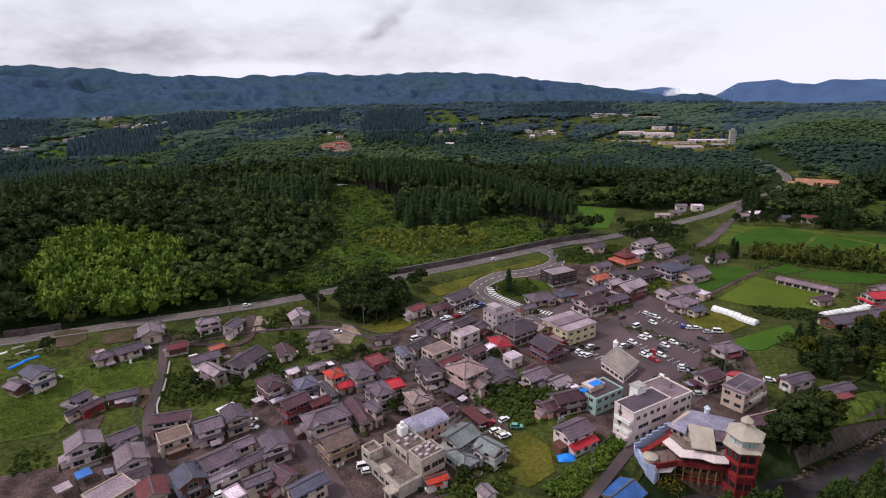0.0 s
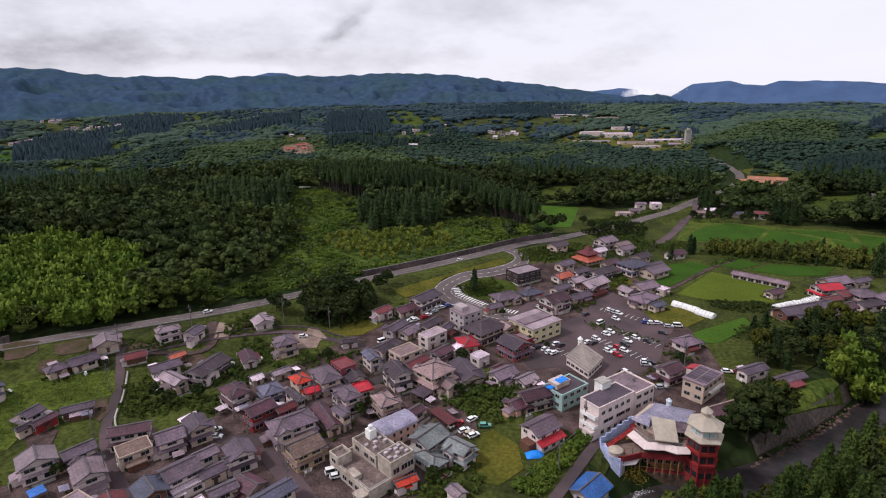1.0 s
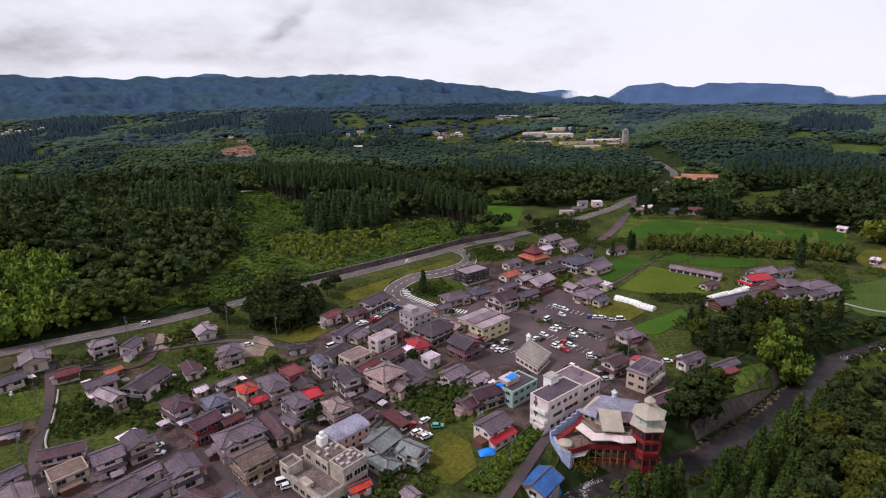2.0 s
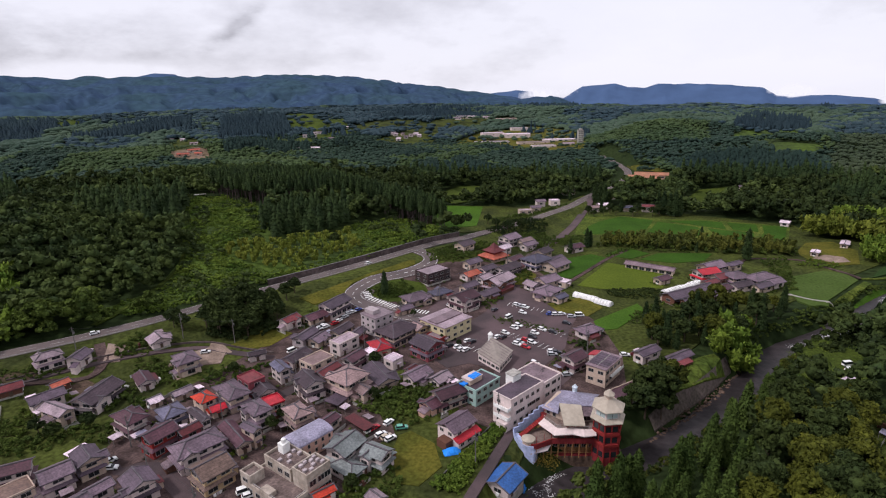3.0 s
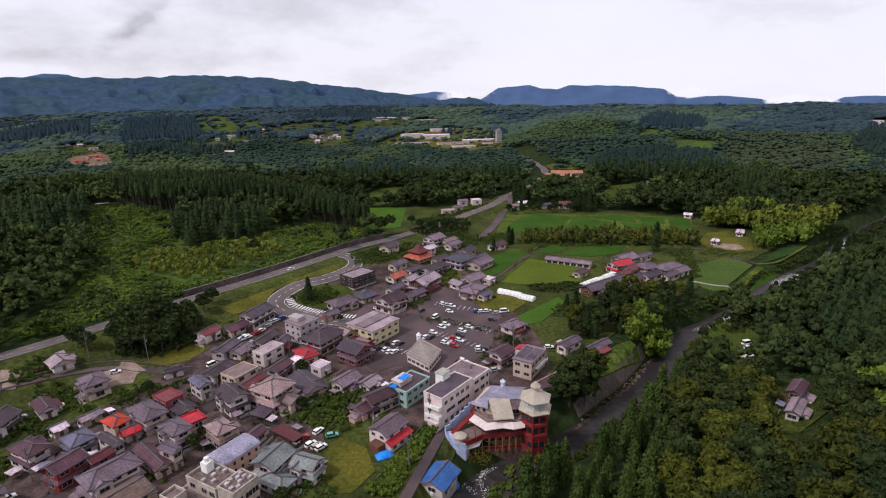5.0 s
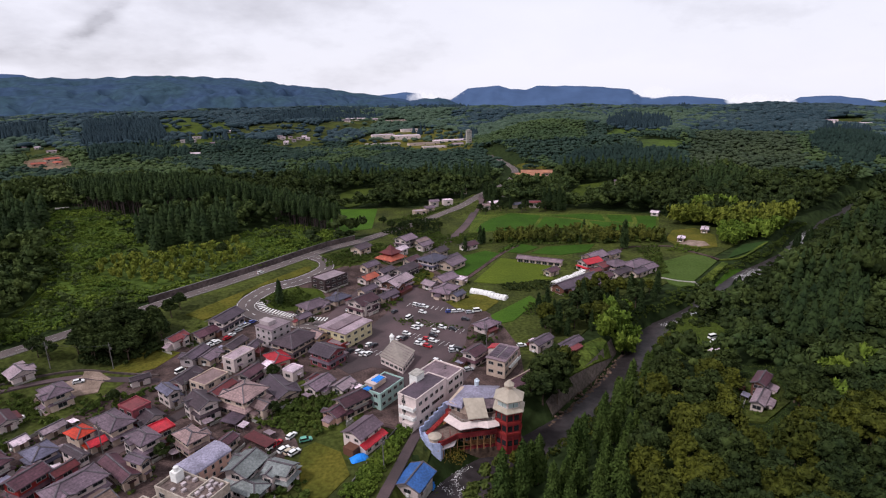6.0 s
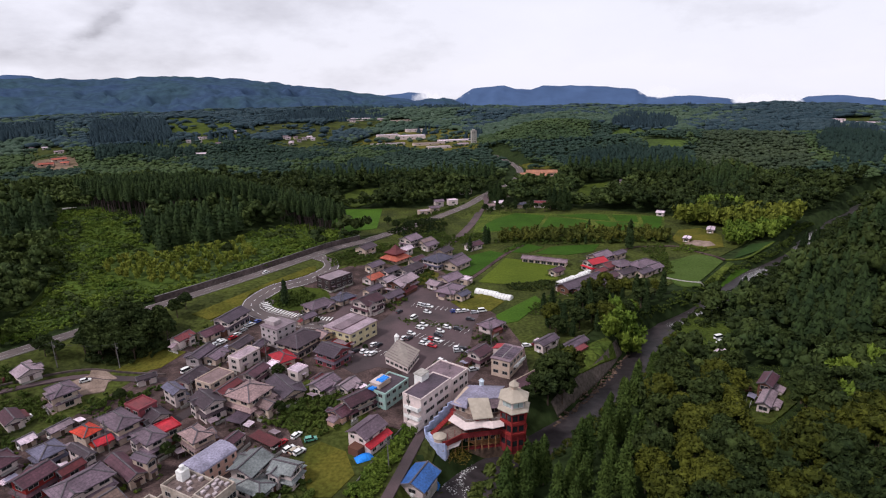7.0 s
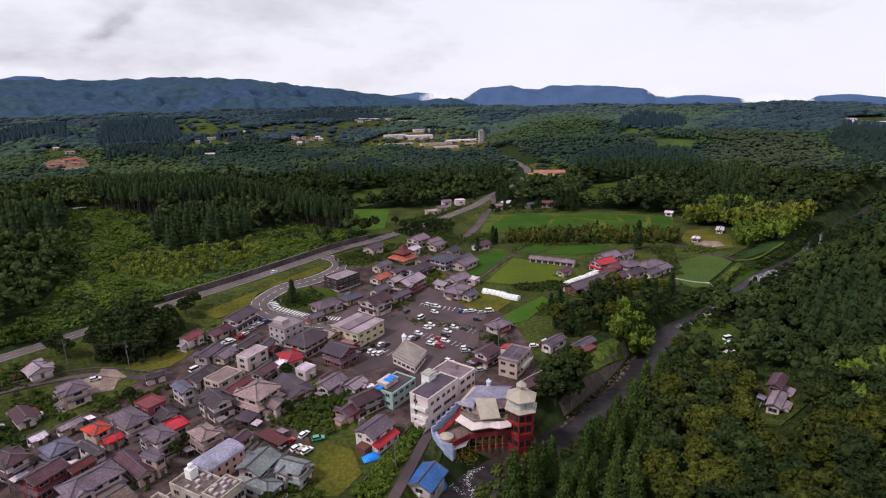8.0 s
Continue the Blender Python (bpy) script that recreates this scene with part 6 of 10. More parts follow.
def riverside_hall():
    """Red riverside building: terraces on posts, a zigzag canopy, pale roofs, a six-sided tower and a round turret."""
    b = thing("riverside_building", pose(0, 0, 0), "red riverside building with terraces, pale roofs and a six-sided tower", "building")
    beige = material("beige_sheet", (0.37, 0.32, 0.26), 0.6, 1.0, 0.3, 0.12, 0.02)
    blue = material("pale_blue_plaster", (0.38, 0.43, 0.62), 0.8, 1.0, 0.2, 0.2, 0.02)
    deck_wood = material("grey_decking", (0.20, 0.145, 0.125), 0.85, 2.0, 0.4, 0.3, 0.03)
    # Yellowish timber; its warm lit tone is put into the colour.
    lit_wood = material("warm_lit_timber", (0.30, 0.155, 0.07), 0.7, 2.0, 0.4, 0.3, 0.03)
    # The sky's reflection in the lantern panes is put into this pale colour.
    sky_glass = material("sky_tinted_glass", (0.42, 0.50, 0.49), 0.12, 0.5, 0.2, 0.12, 0.0, spec=0.6)
    # rough stone wall down to the river
    part("river_wall", prism([(1.5, 148.0), (6.5, 150.6), (13, 151.4), (20, 152.2), (24, 152.5), (28.5, 156.5), (27, 163), (2, 158)], -11, -4.9), M_STONE, b, "dark rough stone river wall")
    # lower storey, set back behind its posts
    part("lower_wall", prism([(3.2, 151.0), (7, 152.8), (13, 153.6), (20, 154.4), (22, 158), (22, 168), (9, 170), (2.5, 158)], -4.9, 0.4), lit_wood, b, "honey-coloured timber lower storey")
    for i in range(6):
        x = 8.0 + i * 2.2
        window(b, pose(x, 152.78 + (x - 7) * 0.128, -2.1, 0, 0, 8), 1.5, 2.0)
    low = part("terrace", prism([(3.0, 149.2), (6.6, 150.7), (13, 151.5), (20, 152.3), (20.2, 154.2), (7, 152.6), (3.6, 151.2)], -4.9, -4.6), M_RED, b, "lower red timber terrace")
    part("railing", rail([(3.0, 149.3), (6.6, 150.8), (13, 151.6), (20, 152.4)], -3.7, -3.5, 0.06), lit_wood, low)
    edge = [(0.6, 146.0), (2.2, 146.4), (6.7, 149.7), (13, 150.7), (19.4, 151.6)]
    deck = part("terrace", prism(edge + [(20.5, 155), (8, 154.5), (4.2, 158), (-1.5, 153), (-1.8, 148)], 0.35, 0.7), deck_wood, b, "grey timber terrace deck")
    part("railing", rail(edge, 0.1, 1.75, 0.1), M_RED, deck, "solid red painted railing")
    part("hand_rail", rail(edge, 1.75, 1.88, 0.16), wall_mat("redwood"), deck)
    for p, q in zip(edge[1:-1], edge[2:]):
        n = max(2, int(math.hypot(q[0] - p[0], q[1] - p[1]) / 2.0))
        for k in range(n):
            x, y = p[0] + (q[0] - p[0]) * k / n, p[1] + (q[1] - p[1]) * k / n + 0.15
            part("stilt", boxes((x - 0.13, x + 0.13, y - 0.13, y + 0.13, -4.9, 0.35)), lit_wood, b)
            part("post", boxes((x - 0.08, x + 0.08, y + 0.3, y + 0.46, 0.7, 4.1)), M_RED, deck)
    # main storey behind the terrace
    part("main_wall", prism([(4.6, 156.6), (8.4, 152.9), (13, 153.4), (20, 154.2), (22, 158), (22, 168), (9, 170), (3.2, 160)], 0.7, 4.4), M_RED, b)
    for x in (9.2, 11.0, 12.8, 14.6, 16.4, 18.2):
        window(b, pose(x, 152.84 + (x - 8.4) * 0.112, 2.5, 0, 0, 6.5), 1.4, 2.4)
    outer = [(2.6, 154.2), (7.5, 148.6), (13.2, 149.9), (16.3, 149.1), (19.9, 150.2)]
    inner = [(4.4, 156.0), (8.3, 151.2), (13.2, 152.1), (16.4, 151.5), (19.9, 152.3)]
    for (a, c), (p, q) in zip(zip(outer[:-1], outer[1:]), zip(inner[:-1], inner[1:])):
        part("canopy", slope([(*a, 3.95), (*c, 3.95), (*q, 4.85), (*p, 4.85)], 0.25), wall_mat("white"), b, "white terrace canopy")
    up = part("terrace", prism(inner + [(20, 157), (10, 157), (5.5, 159)], 4.4, 4.8), deck_wood, b, "upper timber deck")
    for p, q in zip(inner[:-1], inner[1:]):
        part("railing", rail([p, q], 5.75, 5.85, 0.04), M_FRAME, up, "thin grey railing")
        part("railing", rail([p, q], 5.25, 5.3, 0.03), M_FRAME, up, "thin grey railing")
        for f in (0.0, 0.2, 0.4, 0.6, 0.8):
            x, y = p[0] + (q[0] - p[0]) * f, p[1] + (q[1] - p[1]) * f
            part("post", boxes((x - .04, x + .04, y - .04, y + .04, 4.8, 5.8)), M_FRAME, up)
    part("upper_wall", prism([(4.6, 159.4), (8.8, 156.2), (10.6, 155.4), (15.6, 155.6), (19.4, 156.2), (20.5, 167), (9, 169), (5, 161)], 4.8, 7.1), wall_mat("cream"), b)
    for x, y, a in ((5.8, 158.4, -37), (7.6, 157.0, -37)):
        window(b, pose(x - 0.05, y - 0.05, 5.9, 0, 0, a), 1.3, 1.7)
    window(b, pose(17.4, 155.85, 6.0, 0, 0, 8), 2.6, 1.6)
    hall = part("gable_wall", prism([(11.0, 152.0), (16.0, 152.5), (15.6, 156), (10.2, 156)], 4.8, 6.3), M_RED, b)
    for k in range(5):
        window(hall, pose(11.7 + k * 0.85, 152.03 + k * 0.085, 5.9, 0, 0, 6), 0.7, 0.5)
    part("gable_roof", slope([(10.3, 150.6, 6.3), (16.6, 151.3, 6.3), (15.6, 157.0, 9.8), (8.9, 157.2, 9.8)], 0.3), beige, b, "beige sheet roof over the hall")
    part("side_roof", slope([(15.9, 154.2, 7.7), (19.2, 154.6, 7.7), (19.3, 158.4, 9.0), (15.5, 157.4, 9.5)]), roof_mat("old"), b, "grey side roof")
    part("rear_roof", slope([(3.3, 158.8, 6.9), (8.6, 155.3, 7.2), (9.0, 157.2, 9.4), (14.3, 164.8, 9.6), (10.2, 170.2, 7.0)]), roof_mat("sky"), b, "pale blue-grey sheet roof")
    part("rear_roof", slope([(9.0, 157.2, 9.45), (15.6, 157.0, 9.5), (19.6, 158.0, 9.1), (20.6, 163.0, 9.3), (14.3, 164.8, 9.65)]), roof_mat("sky"), b, "pale blue-grey sheet roof")
    part("rear_roof", slope([(14.3, 164.8, 9.6), (20.6, 163.0, 9.3), (22.4, 168.8, 7.0), (10.2, 170.2, 7.0)]), roof_mat("sky"), b, "pale blue-grey sheet roof")
    vent = part("roof_vent", solid(bmesh.new(), [ring(8, 0.75, 8.8, 14.2, 166), ring(8, 0.75, 10.7, 14.2, 166), ring(8, 1.0, 10.8, 14.2, 166), ring(8, 0.15, 11.7, 14.2, 166)]), material("white_blue_paint", (0.62, 0.70, 0.78), 0.6), b, "round white roof vent")
    # six-sided tower
    cx, cy, t0 = 23.2, 153.4, 0.26
    t = part("tower", solid(bmesh.new(), [ring(6, 4.2, -6.0, cx, cy, t0), ring(6, 4.2, 8.9, cx, cy, t0)]), M_RED, b, "red six-sided tower")
    part("skirt_roof", solid(bmesh.new(), [ring(6, 5.5, 8.8, cx, cy, t0), ring(6, 5.5, 9.05, cx, cy, t0), ring(6, 4.0, 9.9, cx, cy, t0)]), beige, t)
    lantern = part("lantern_wall", solid(bmesh.new(), [ring(6, 3.9, 9.6, cx, cy, t0), ring(6, 3.9, 12.6, cx, cy, t0)]), wall_mat("white"), t)
    part("tower_roof", solid(bmesh.new(), [ring(6, 5.2, 12.4, cx, cy, t0), ring(6, 5.2, 12.7, cx, cy, t0), ring(6, 1.2, 15.0, cx, cy, t0)]), beige, t, "tan six-sided roof")
    part("cupola", solid(bmesh.new(), [ring(6, 1.05, 14.7, cx, cy, t0), ring(6, 1.05, 16.3, cx, cy, t0)]), wall_mat("cream"), t)
    part("cupola_roof", solid(bmesh.new(), [ring(6, 1.75, 16.2, cx, cy, t0), ring(6, 1.75, 16.4, cx, cy, t0), ring(6, 0.1, 18.0, cx, cy, t0)]), beige, t)
    for k in range(6):
        a = t0 + math.pi / 6 + k * math.pi / 3
        face = pose(cx, cy, 0, 0, 0, math.degrees(a) + 90)
        part("lantern_window", boxes((-1.55, 1.55, -3.46, -3.34, 10.15, 12.1)), sky_glass, lantern, m=face)
        part("mullion", boxes((-0.06, 0.06, -3.52, -3.4, 10.15, 12.1)), M_DARKMETAL, lantern, m=face)
        for z in (6.6, 2.9, -2.2):
            for x in (-1.05, 1.05):
                part("pane", boxes((x - 0.75, x + 0.75, -3.72, -3.6, z - 0.9, z + 0.9)), M_GLASS, t, m=face)
        for z in (4.5, 0.6):
            part("belt", boxes((-2.4, 2.4, -4.05, -3.55, z, z + 0.9)), wall_mat("redwood"), t, m=face)
        for x in (-2.05, 0.0, 2.05):
            part("pilaster", boxes((x - 0.13, x + 0.13, -3.85, -3.6, -4.9, 8.8)), wall_mat("redwood"), t, m=face)
    # round turret on a pale blue drum, and the stepped stair wall behind it
    tx, ty = -0.3, 147.8
    drum = part("drum", prism([(-5.0, 153.6), (-4.6, 150.6), (-3.2, 147.6), (-1.0, 145.7), (1.4, 145.5), (2.6, 147.2), (2.6, 153)], -8.5, 0.4), blue, b, "pale blue curved base wall")
    part("parapet", rail([(-5.0, 153.6), (-4.6, 150.6), (-3.2, 147.6), (-1.0, 145.7), (1.4, 145.5)], 0.4, 1.5, 0.12), blue, drum)
    u = part("turret", solid(bmesh.new(), [ring(14, 1.7, 0.4, tx, ty), ring(14, 1.7, 2.6, tx, ty)]), wall_mat("cream"), b, "round cream turret")
    part("turret_roof", solid(bmesh.new(), [ring(14, 2.15, 2.5, tx, ty), ring(14, 2.15, 2.7, tx, ty), ring(14, 0.2, 3.5, tx, ty)]), beige, u)
    for k in range(6):
        f0, f1 = k / 6, (k + 1) / 6
        p, q = (-5.0 + 9.2 * f0, 153.6 + 7.0 * f0), (-5.0 + 9.2 * f1, 153.6 + 7.0 * f1)
        part("stair_wall", rail([p, q], -3, 2.0 + k * 0.95, 0.22), blue, b, "pale blue stepped wall")
    stair = part("stair", slope([(-3.2, 152.6, 0.5), (-2.2, 151.2, 0.5), (5.2, 156.8, 4.7), (4.2, 158.2, 4.7)], 0.25), M_RED, b, "red outdoor stair")
    for k in range(14):
        f = (k + 0.5) / 14
        part("step", boxes((-0.28, 0.28, -0.85, 0.85, 0, 0.16)), wall_mat("redwood"), stair, m=pose(-2.7 + 7.4 * f, 151.9 + 5.6 * f, 0.55 + 4.2 * f, 0, 0, 37))
    part("side_canopy", slope([(0.4, 145.2, -1.0), (5.6, 147.8, -1.0), (6.6, 149.6, -0.2), (2.0, 146.6, -0.2)], 0.2), wall_mat("pale"), b, "pale lower canopy")


def courtyard_block():
    """Beige concrete building of stepped blocks round a terrace."""
    b = thing("concrete_building", pose(-65.5, 119.0, 0, 0, 0, 62), "beige three-storey concrete building stepped round roof terraces", "building")
    c = material("pale_concrete", (0.40, 0.345, 0.295), 0.85, 1.0, 0.25, 0.3, 0.02, second=(0.30, 0.25, 0.21))
    for name, bx, lab in (("ground_floor", (-7, 8.5, -9.5, 9.5, -1, 3.2), ""), ("back_block", (0.5, 8.0, -2.5, 9.0, 3.2, 6.4), ""), ("tall_block", (0.5, 8.5, -9.5, -3.5, 3.2, 7.8), ""), ("corner_block", (-7, -2.5, 5.0, 9.5, 3.2, 5.6), "")):
        blk = part(name, boxes(bx), c, b, lab)
        x0, x1, y0, y1, _, z = bx
        part("flat_roof", boxes((x0 + .3, x1 - .3, y0 + .3, y1 - .3, z - .05, z + .1)), material("stained_roof", (0.17, 0.125, 0.115), 0.9, 1.2, 0.25, 0.4, 0.02), blk, "stained brown flat roof")
        for q in ((x0 - .05, x1 + .05, y0 - .05, y0 + .3), (x0 - .05, x1 + .05, y1 - .3, y1 + .05), (x0 - .05, x0 + .3, y0 + .3, y1 - .3), (x1 - .3, x1 + .05, y0 + .3, y1 - .3)):
            part("parapet", boxes((*q, z - .1, z + .9)), c, blk)
    ph = part("roof_house", boxes((4.2, 6.6, 5.2, 7.6, 6.4, 9.4)), M_WHITE, b)
    part("water_tank", solid(bmesh.new(), [ring(10, 0.7, 9.4, 5.4, 6.4), ring(10, 0.7, 10.5, 5.4, 6.4), ring(10, 0.2, 10.7, 5.4, 6.4)]), M_WHITE, ph)
    for i, (x, y) in enumerate(((2.0, -5.0), (3.6, -4.6), (5.2, -5.4), (4.4, -7.2), (6.4, -6.6), (2.4, 0.6), (1.4, -7.4), (2.8, -8.4), (6.8, -8.2), (6.6, -4.8), (4.0, 2.6), (6.4, 1.2), (1.4, 3.4), (6.2, 3.6))):
        part("cooling_unit", boxes((x, x + 1.1, y, y + 0.9, 7.9 if y < -3 else 6.5, 8.6 if y < -3 else 7.1 + 0.1 * (i % 4))), wall_mat("pale"), b)
    for u in (-7.6, -5.0, -1.0, 2.0, 5.0, 7.6):
        for z in (1.9, 4.9):
            window(b, pose(8.55 if z < 3 or u < -3 else 8.05, u, z, 0, 0, 90), 1.9, 1.6)
    for x in (2.2, 5.0, 7.2):
        for z in (1.9, 5.4):
            window(b, pose(x, -9.55, z), 2.2, 1.8)
    for y in (-7, -4, -1, 2, 5.5):
        window(b, pose(-7.05, y, 1.8, 0, 0, -90), 2.0, 1.5)
    for y in (-1, 2, 6.5):
        window(b, pose(0.45, y, 5.2, 0, 0, -90), 2.0, 1.5)
    window(b, pose(-7.05, 7.2, 4.5, 0, 0, -90), 2.2, 1.2)
    for x0, x1, y0, y1 in ((-6.6, 0.2, -9.1, -8.9), (-6.6, -6.4, -8.9, 4.6)):
        part("railing", boxes((x0, x1, y0, y1, 4.2, 4.3)), M_FRAME, b)
    part("stair_block", boxes((-6.9, -4.6, -3.0, 1.0, 3.2, 4.6)), c, b)
    part("pipe", boxes((1.0, 7.6, -2.0, -1.8, 6.6, 6.8)), M_FRAME, b)
    part("pipe", boxes((1.0, 7.6, -4.1, -3.9, 8.0, 8.2)), M_FRAME, b)
    for y in (-9.2, -6.8):
        part("column", boxes((-9.8, -9.3, y, y + 0.5, -1, 3.0)), c, b)
    part("entrance_roof", boxes((-10, -7, -9.5, -6, 2.9, 3.3)), c, b)


def village_hall():
    """White hall under one broad pale roof plane that falls from its rear corner."""
    b = thing("village_hall", pose(0, 0, 0), "white hall with a broad pale grey roof and corner turret", "building")
    foot = [(-20.9, 200.3), (-11.8, 191.4), (-7.8, 203.3), (-16.1, 208.1)]
    bm = bmesh.new()
    solid(bm, [[(x, y, -1) for x, y in foot], [(x, y, z) for (x, y), z in zip(foot, (3.8, 3.2, 3.8, 6.4))]])
    part("wall", bm, wall_mat("white"), b)
    roof = part("roof", slope([(-21.4, 200.3, 4.0), (-11.6, 190.7, 3.4), (-7.3, 203.5, 4.0), (-16.3, 208.6, 6.8)], 0.3), material("greige_sheet", (0.25, 0.215, 0.19), 0.6, 1.0, 0.3, 0.12, 0.02), b, "pale greige sheet roof")
    for k in range(7):
        f = (k + 1) / 8
        p, q = Vector((-21.4, 200.3, 4.05)).lerp(Vector((-16.3, 208.6, 6.85)), f), Vector((-11.6, 190.7, 3.45)).lerp(Vector((-7.3, 203.5, 4.05)), f)
        seam = bmesh.new()
        bar(seam, p, q, 0.05)
        part("seam", seam, roof_mat("old"), roof)
    tur = part("turret", solid(bmesh.new(), [ring(6, 0.9, 4.5, -16.8, 208.9), ring(6, 0.9, 8.0, -16.8, 208.9)]), M_WHITE, b)
    part("turret_cap", solid(bmesh.new(), [ring(6, 1.2, 7.9, -16.8, 208.9), ring(6, 0.1, 9.2, -16.8, 208.9)]), M_WHITE, tur)
    for (p, q), n in (((foot[0], foot[1]), 5), ((foot[1], foot[2]), 5)):
        a = math.degrees(math.atan2(q[1] - p[1], q[0] - p[0]))
        for i in range(n):
            f = (i + 0.5) / n
            m = pose(p[0] + (q[0] - p[0]) * f, p[1] + (q[1] - p[1]) * f, 0, 0, 0, a)
            for z in (1.7,):
                window(b, m @ pose(0, -0.04, z), 1.9, 1.2)


def teal_shop():
    b = thing("shop_house", pose(-18.1, 174.5, 0, 0, 0, 55), "pale teal two-storey shop with blue tarpaulins on its roof", "building")
    part("wall", boxes((-6.4, 6.4, -4.3, 4.3, -1, 6.0)), wall_mat("teal"), b)
    part("roof", boxes((-6.1, 6.1, -4.0, 4.0, 5.9, 6.1)), roof_mat("dark"), b)
    for q in ((-6.5, 6.5, -4.4, -4.0), (-6.5, 6.5, 4.0, 4.4), (-6.5, -6.1, -4.0, 4.0), (6.1, 6.5, -4.0, 4.0)):
        part("parapet", boxes((*q, 5.8, 6.5)), wall_mat("teal"), b)
    up = part("roof_house", boxes((-4.8, 1.4, -0.4, 3.6, 6.0, 7.8)), wall_mat("cream"), b)
    part("roof_slab", boxes((-5.0, 1.6, -0.6, 3.8, 7.8, 8.0)), wall_mat("white"), up)
    tarp(b, -3.2, 1.0, -0.4, 2.4, 8.05)
    tarp(b, -6.9, -4.9, 0.6, 3.0, 6.6)
    facade(b, 12.8, 8.6, 0.4, 6.4, 2, 3.0, 1.8, 1.3)


def tarp(parent, x0, x1, y0, y1, z, top=False):
    bm = bmesh.new()
    n = 7
    g = [[bm.verts.new((x0 + (x1 - x0) * i / n + random.uniform(-.12, .12), y0 + (y1 - y0) * j / n + random.uniform(-.12, .12), z + random.uniform(0, .32))) for j in range(n + 1)] for i in range(n + 1)]
    for i in range(n):
        for j in range(n):
            bm.faces.new((g[i][j], g[i + 1][j], g[i + 1][j + 1], g[i][j + 1]))
    rim = bmesh.ops.extrude_edge_only(bm, edges=[e for e in bm.edges if len(e.link_faces) == 1])
    for v in [q for q in rim["geom"] if isinstance(q, bmesh.types.BMVert)]:
        v.co.z = z - 0.25
    return part("tarpaulin", bm, M_TARP, parent, "crumpled blue tarpaulin")


def cream_hall():
    b = thing("cream_hall", pose(-38.0, 225.5, 0, 0, 0, 55), "cream two-storey hall with a long stained grey roof", "building")
    part("wall", boxes((-8.4, 8.4, -7.6, 7.6, -1, 6.8)), material("cream_plaster", (0.52, 0.45, 0.28), 0.85, 1.2, 0.3, 0.14, 0.02), b)
    r = part("roof", boxes((-8.8, 8.8, -8.0, 8.0, 6.8, 7.1)), roof_mat("lgrey"), b)
    part("roof_step", boxes((-8.0, 8.0, -2.4, 3.2, 7.1, 7.6)), roof_mat("old"), r)
    facade(b, 16.8, 15.2, 0.4, 6.6, 2, 3.4, 2.0, 1.2)


def peach_hall():
    b = thing("peach_hall", pose(-66.0, 137.0, 0, 0, 0, 58), "peach-walled hall with a curved pale blue sheet roof", "building")
    w, d, h = 13.0, 8.5, 5.2
    part("wall", boxes((-w / 2 + .3, w / 2 - .3, -d / 2 + .3, d / 2 - .3, -1, h)), wall_mat("peach"), b)
    bm = bmesh.new()
    arc = [(d / 2 * math.cos(t), h + 1.5 * math.sin(t)) for t in np.linspace(0, math.pi, 11)]
    solid(bm, [[(s, y, z) for y, z in arc] for s in (-w / 2, w / 2)])
    part("roof", bm, roof_mat("sky"), b)
    facade(b, w - .6, d - .6, 0.4, h, 2, 2.0, 0.9, 1.3)


def red_house():
    b = thing("house", pose(-22.5, 149.7, 0, 0, 0, 54), "white house with a grey roof and a red lower roof", "house")
    part("wall", boxes((-4.6, 4.6, -3.6, 3.6, -1.5, 5.0)), wall_mat("white"), b)
    bm, caps = gable_roof(10.2, 8.4, 5.0, 1.9, True)
    r = part("roof", bm, roof_mat("grey"), b)
    part("ridge", caps, roof_mat("grey"), r)
    part("lower_roof", slope([(-5.2, -6.0, 2.6), (5.2, -6.0, 2.6), (5.2, -3.6, 3.5), (-5.2, -3.6, 3.5)]), roof_mat("red"), b, "red sheet-metal lower roof")
    part("porch_wall", boxes((-4.8, 4.8, -5.6, -3.6, -1.5, 2.5)), wall_mat("white"), b)
    wing = part("wing", boxes((-7.6, -4.6, -3.0, 1.0, -1.5, 2.6)), wall_mat("wood"), b)
    bm, caps = gable_roof(3.6, 4.8, 2.6, 0.8, False)
    part("wing_roof", bm, roof_mat("orange"), wing)
    caps.free()
    facade(b, 9.2, 7.2, 2.6, 5.0, 1, 2.8, 1.6, 1.1)
    facade(b, 9.6, 11.2, 0.2, 2.5, 1, 2.8, 1.6, 1.1, sides="s")


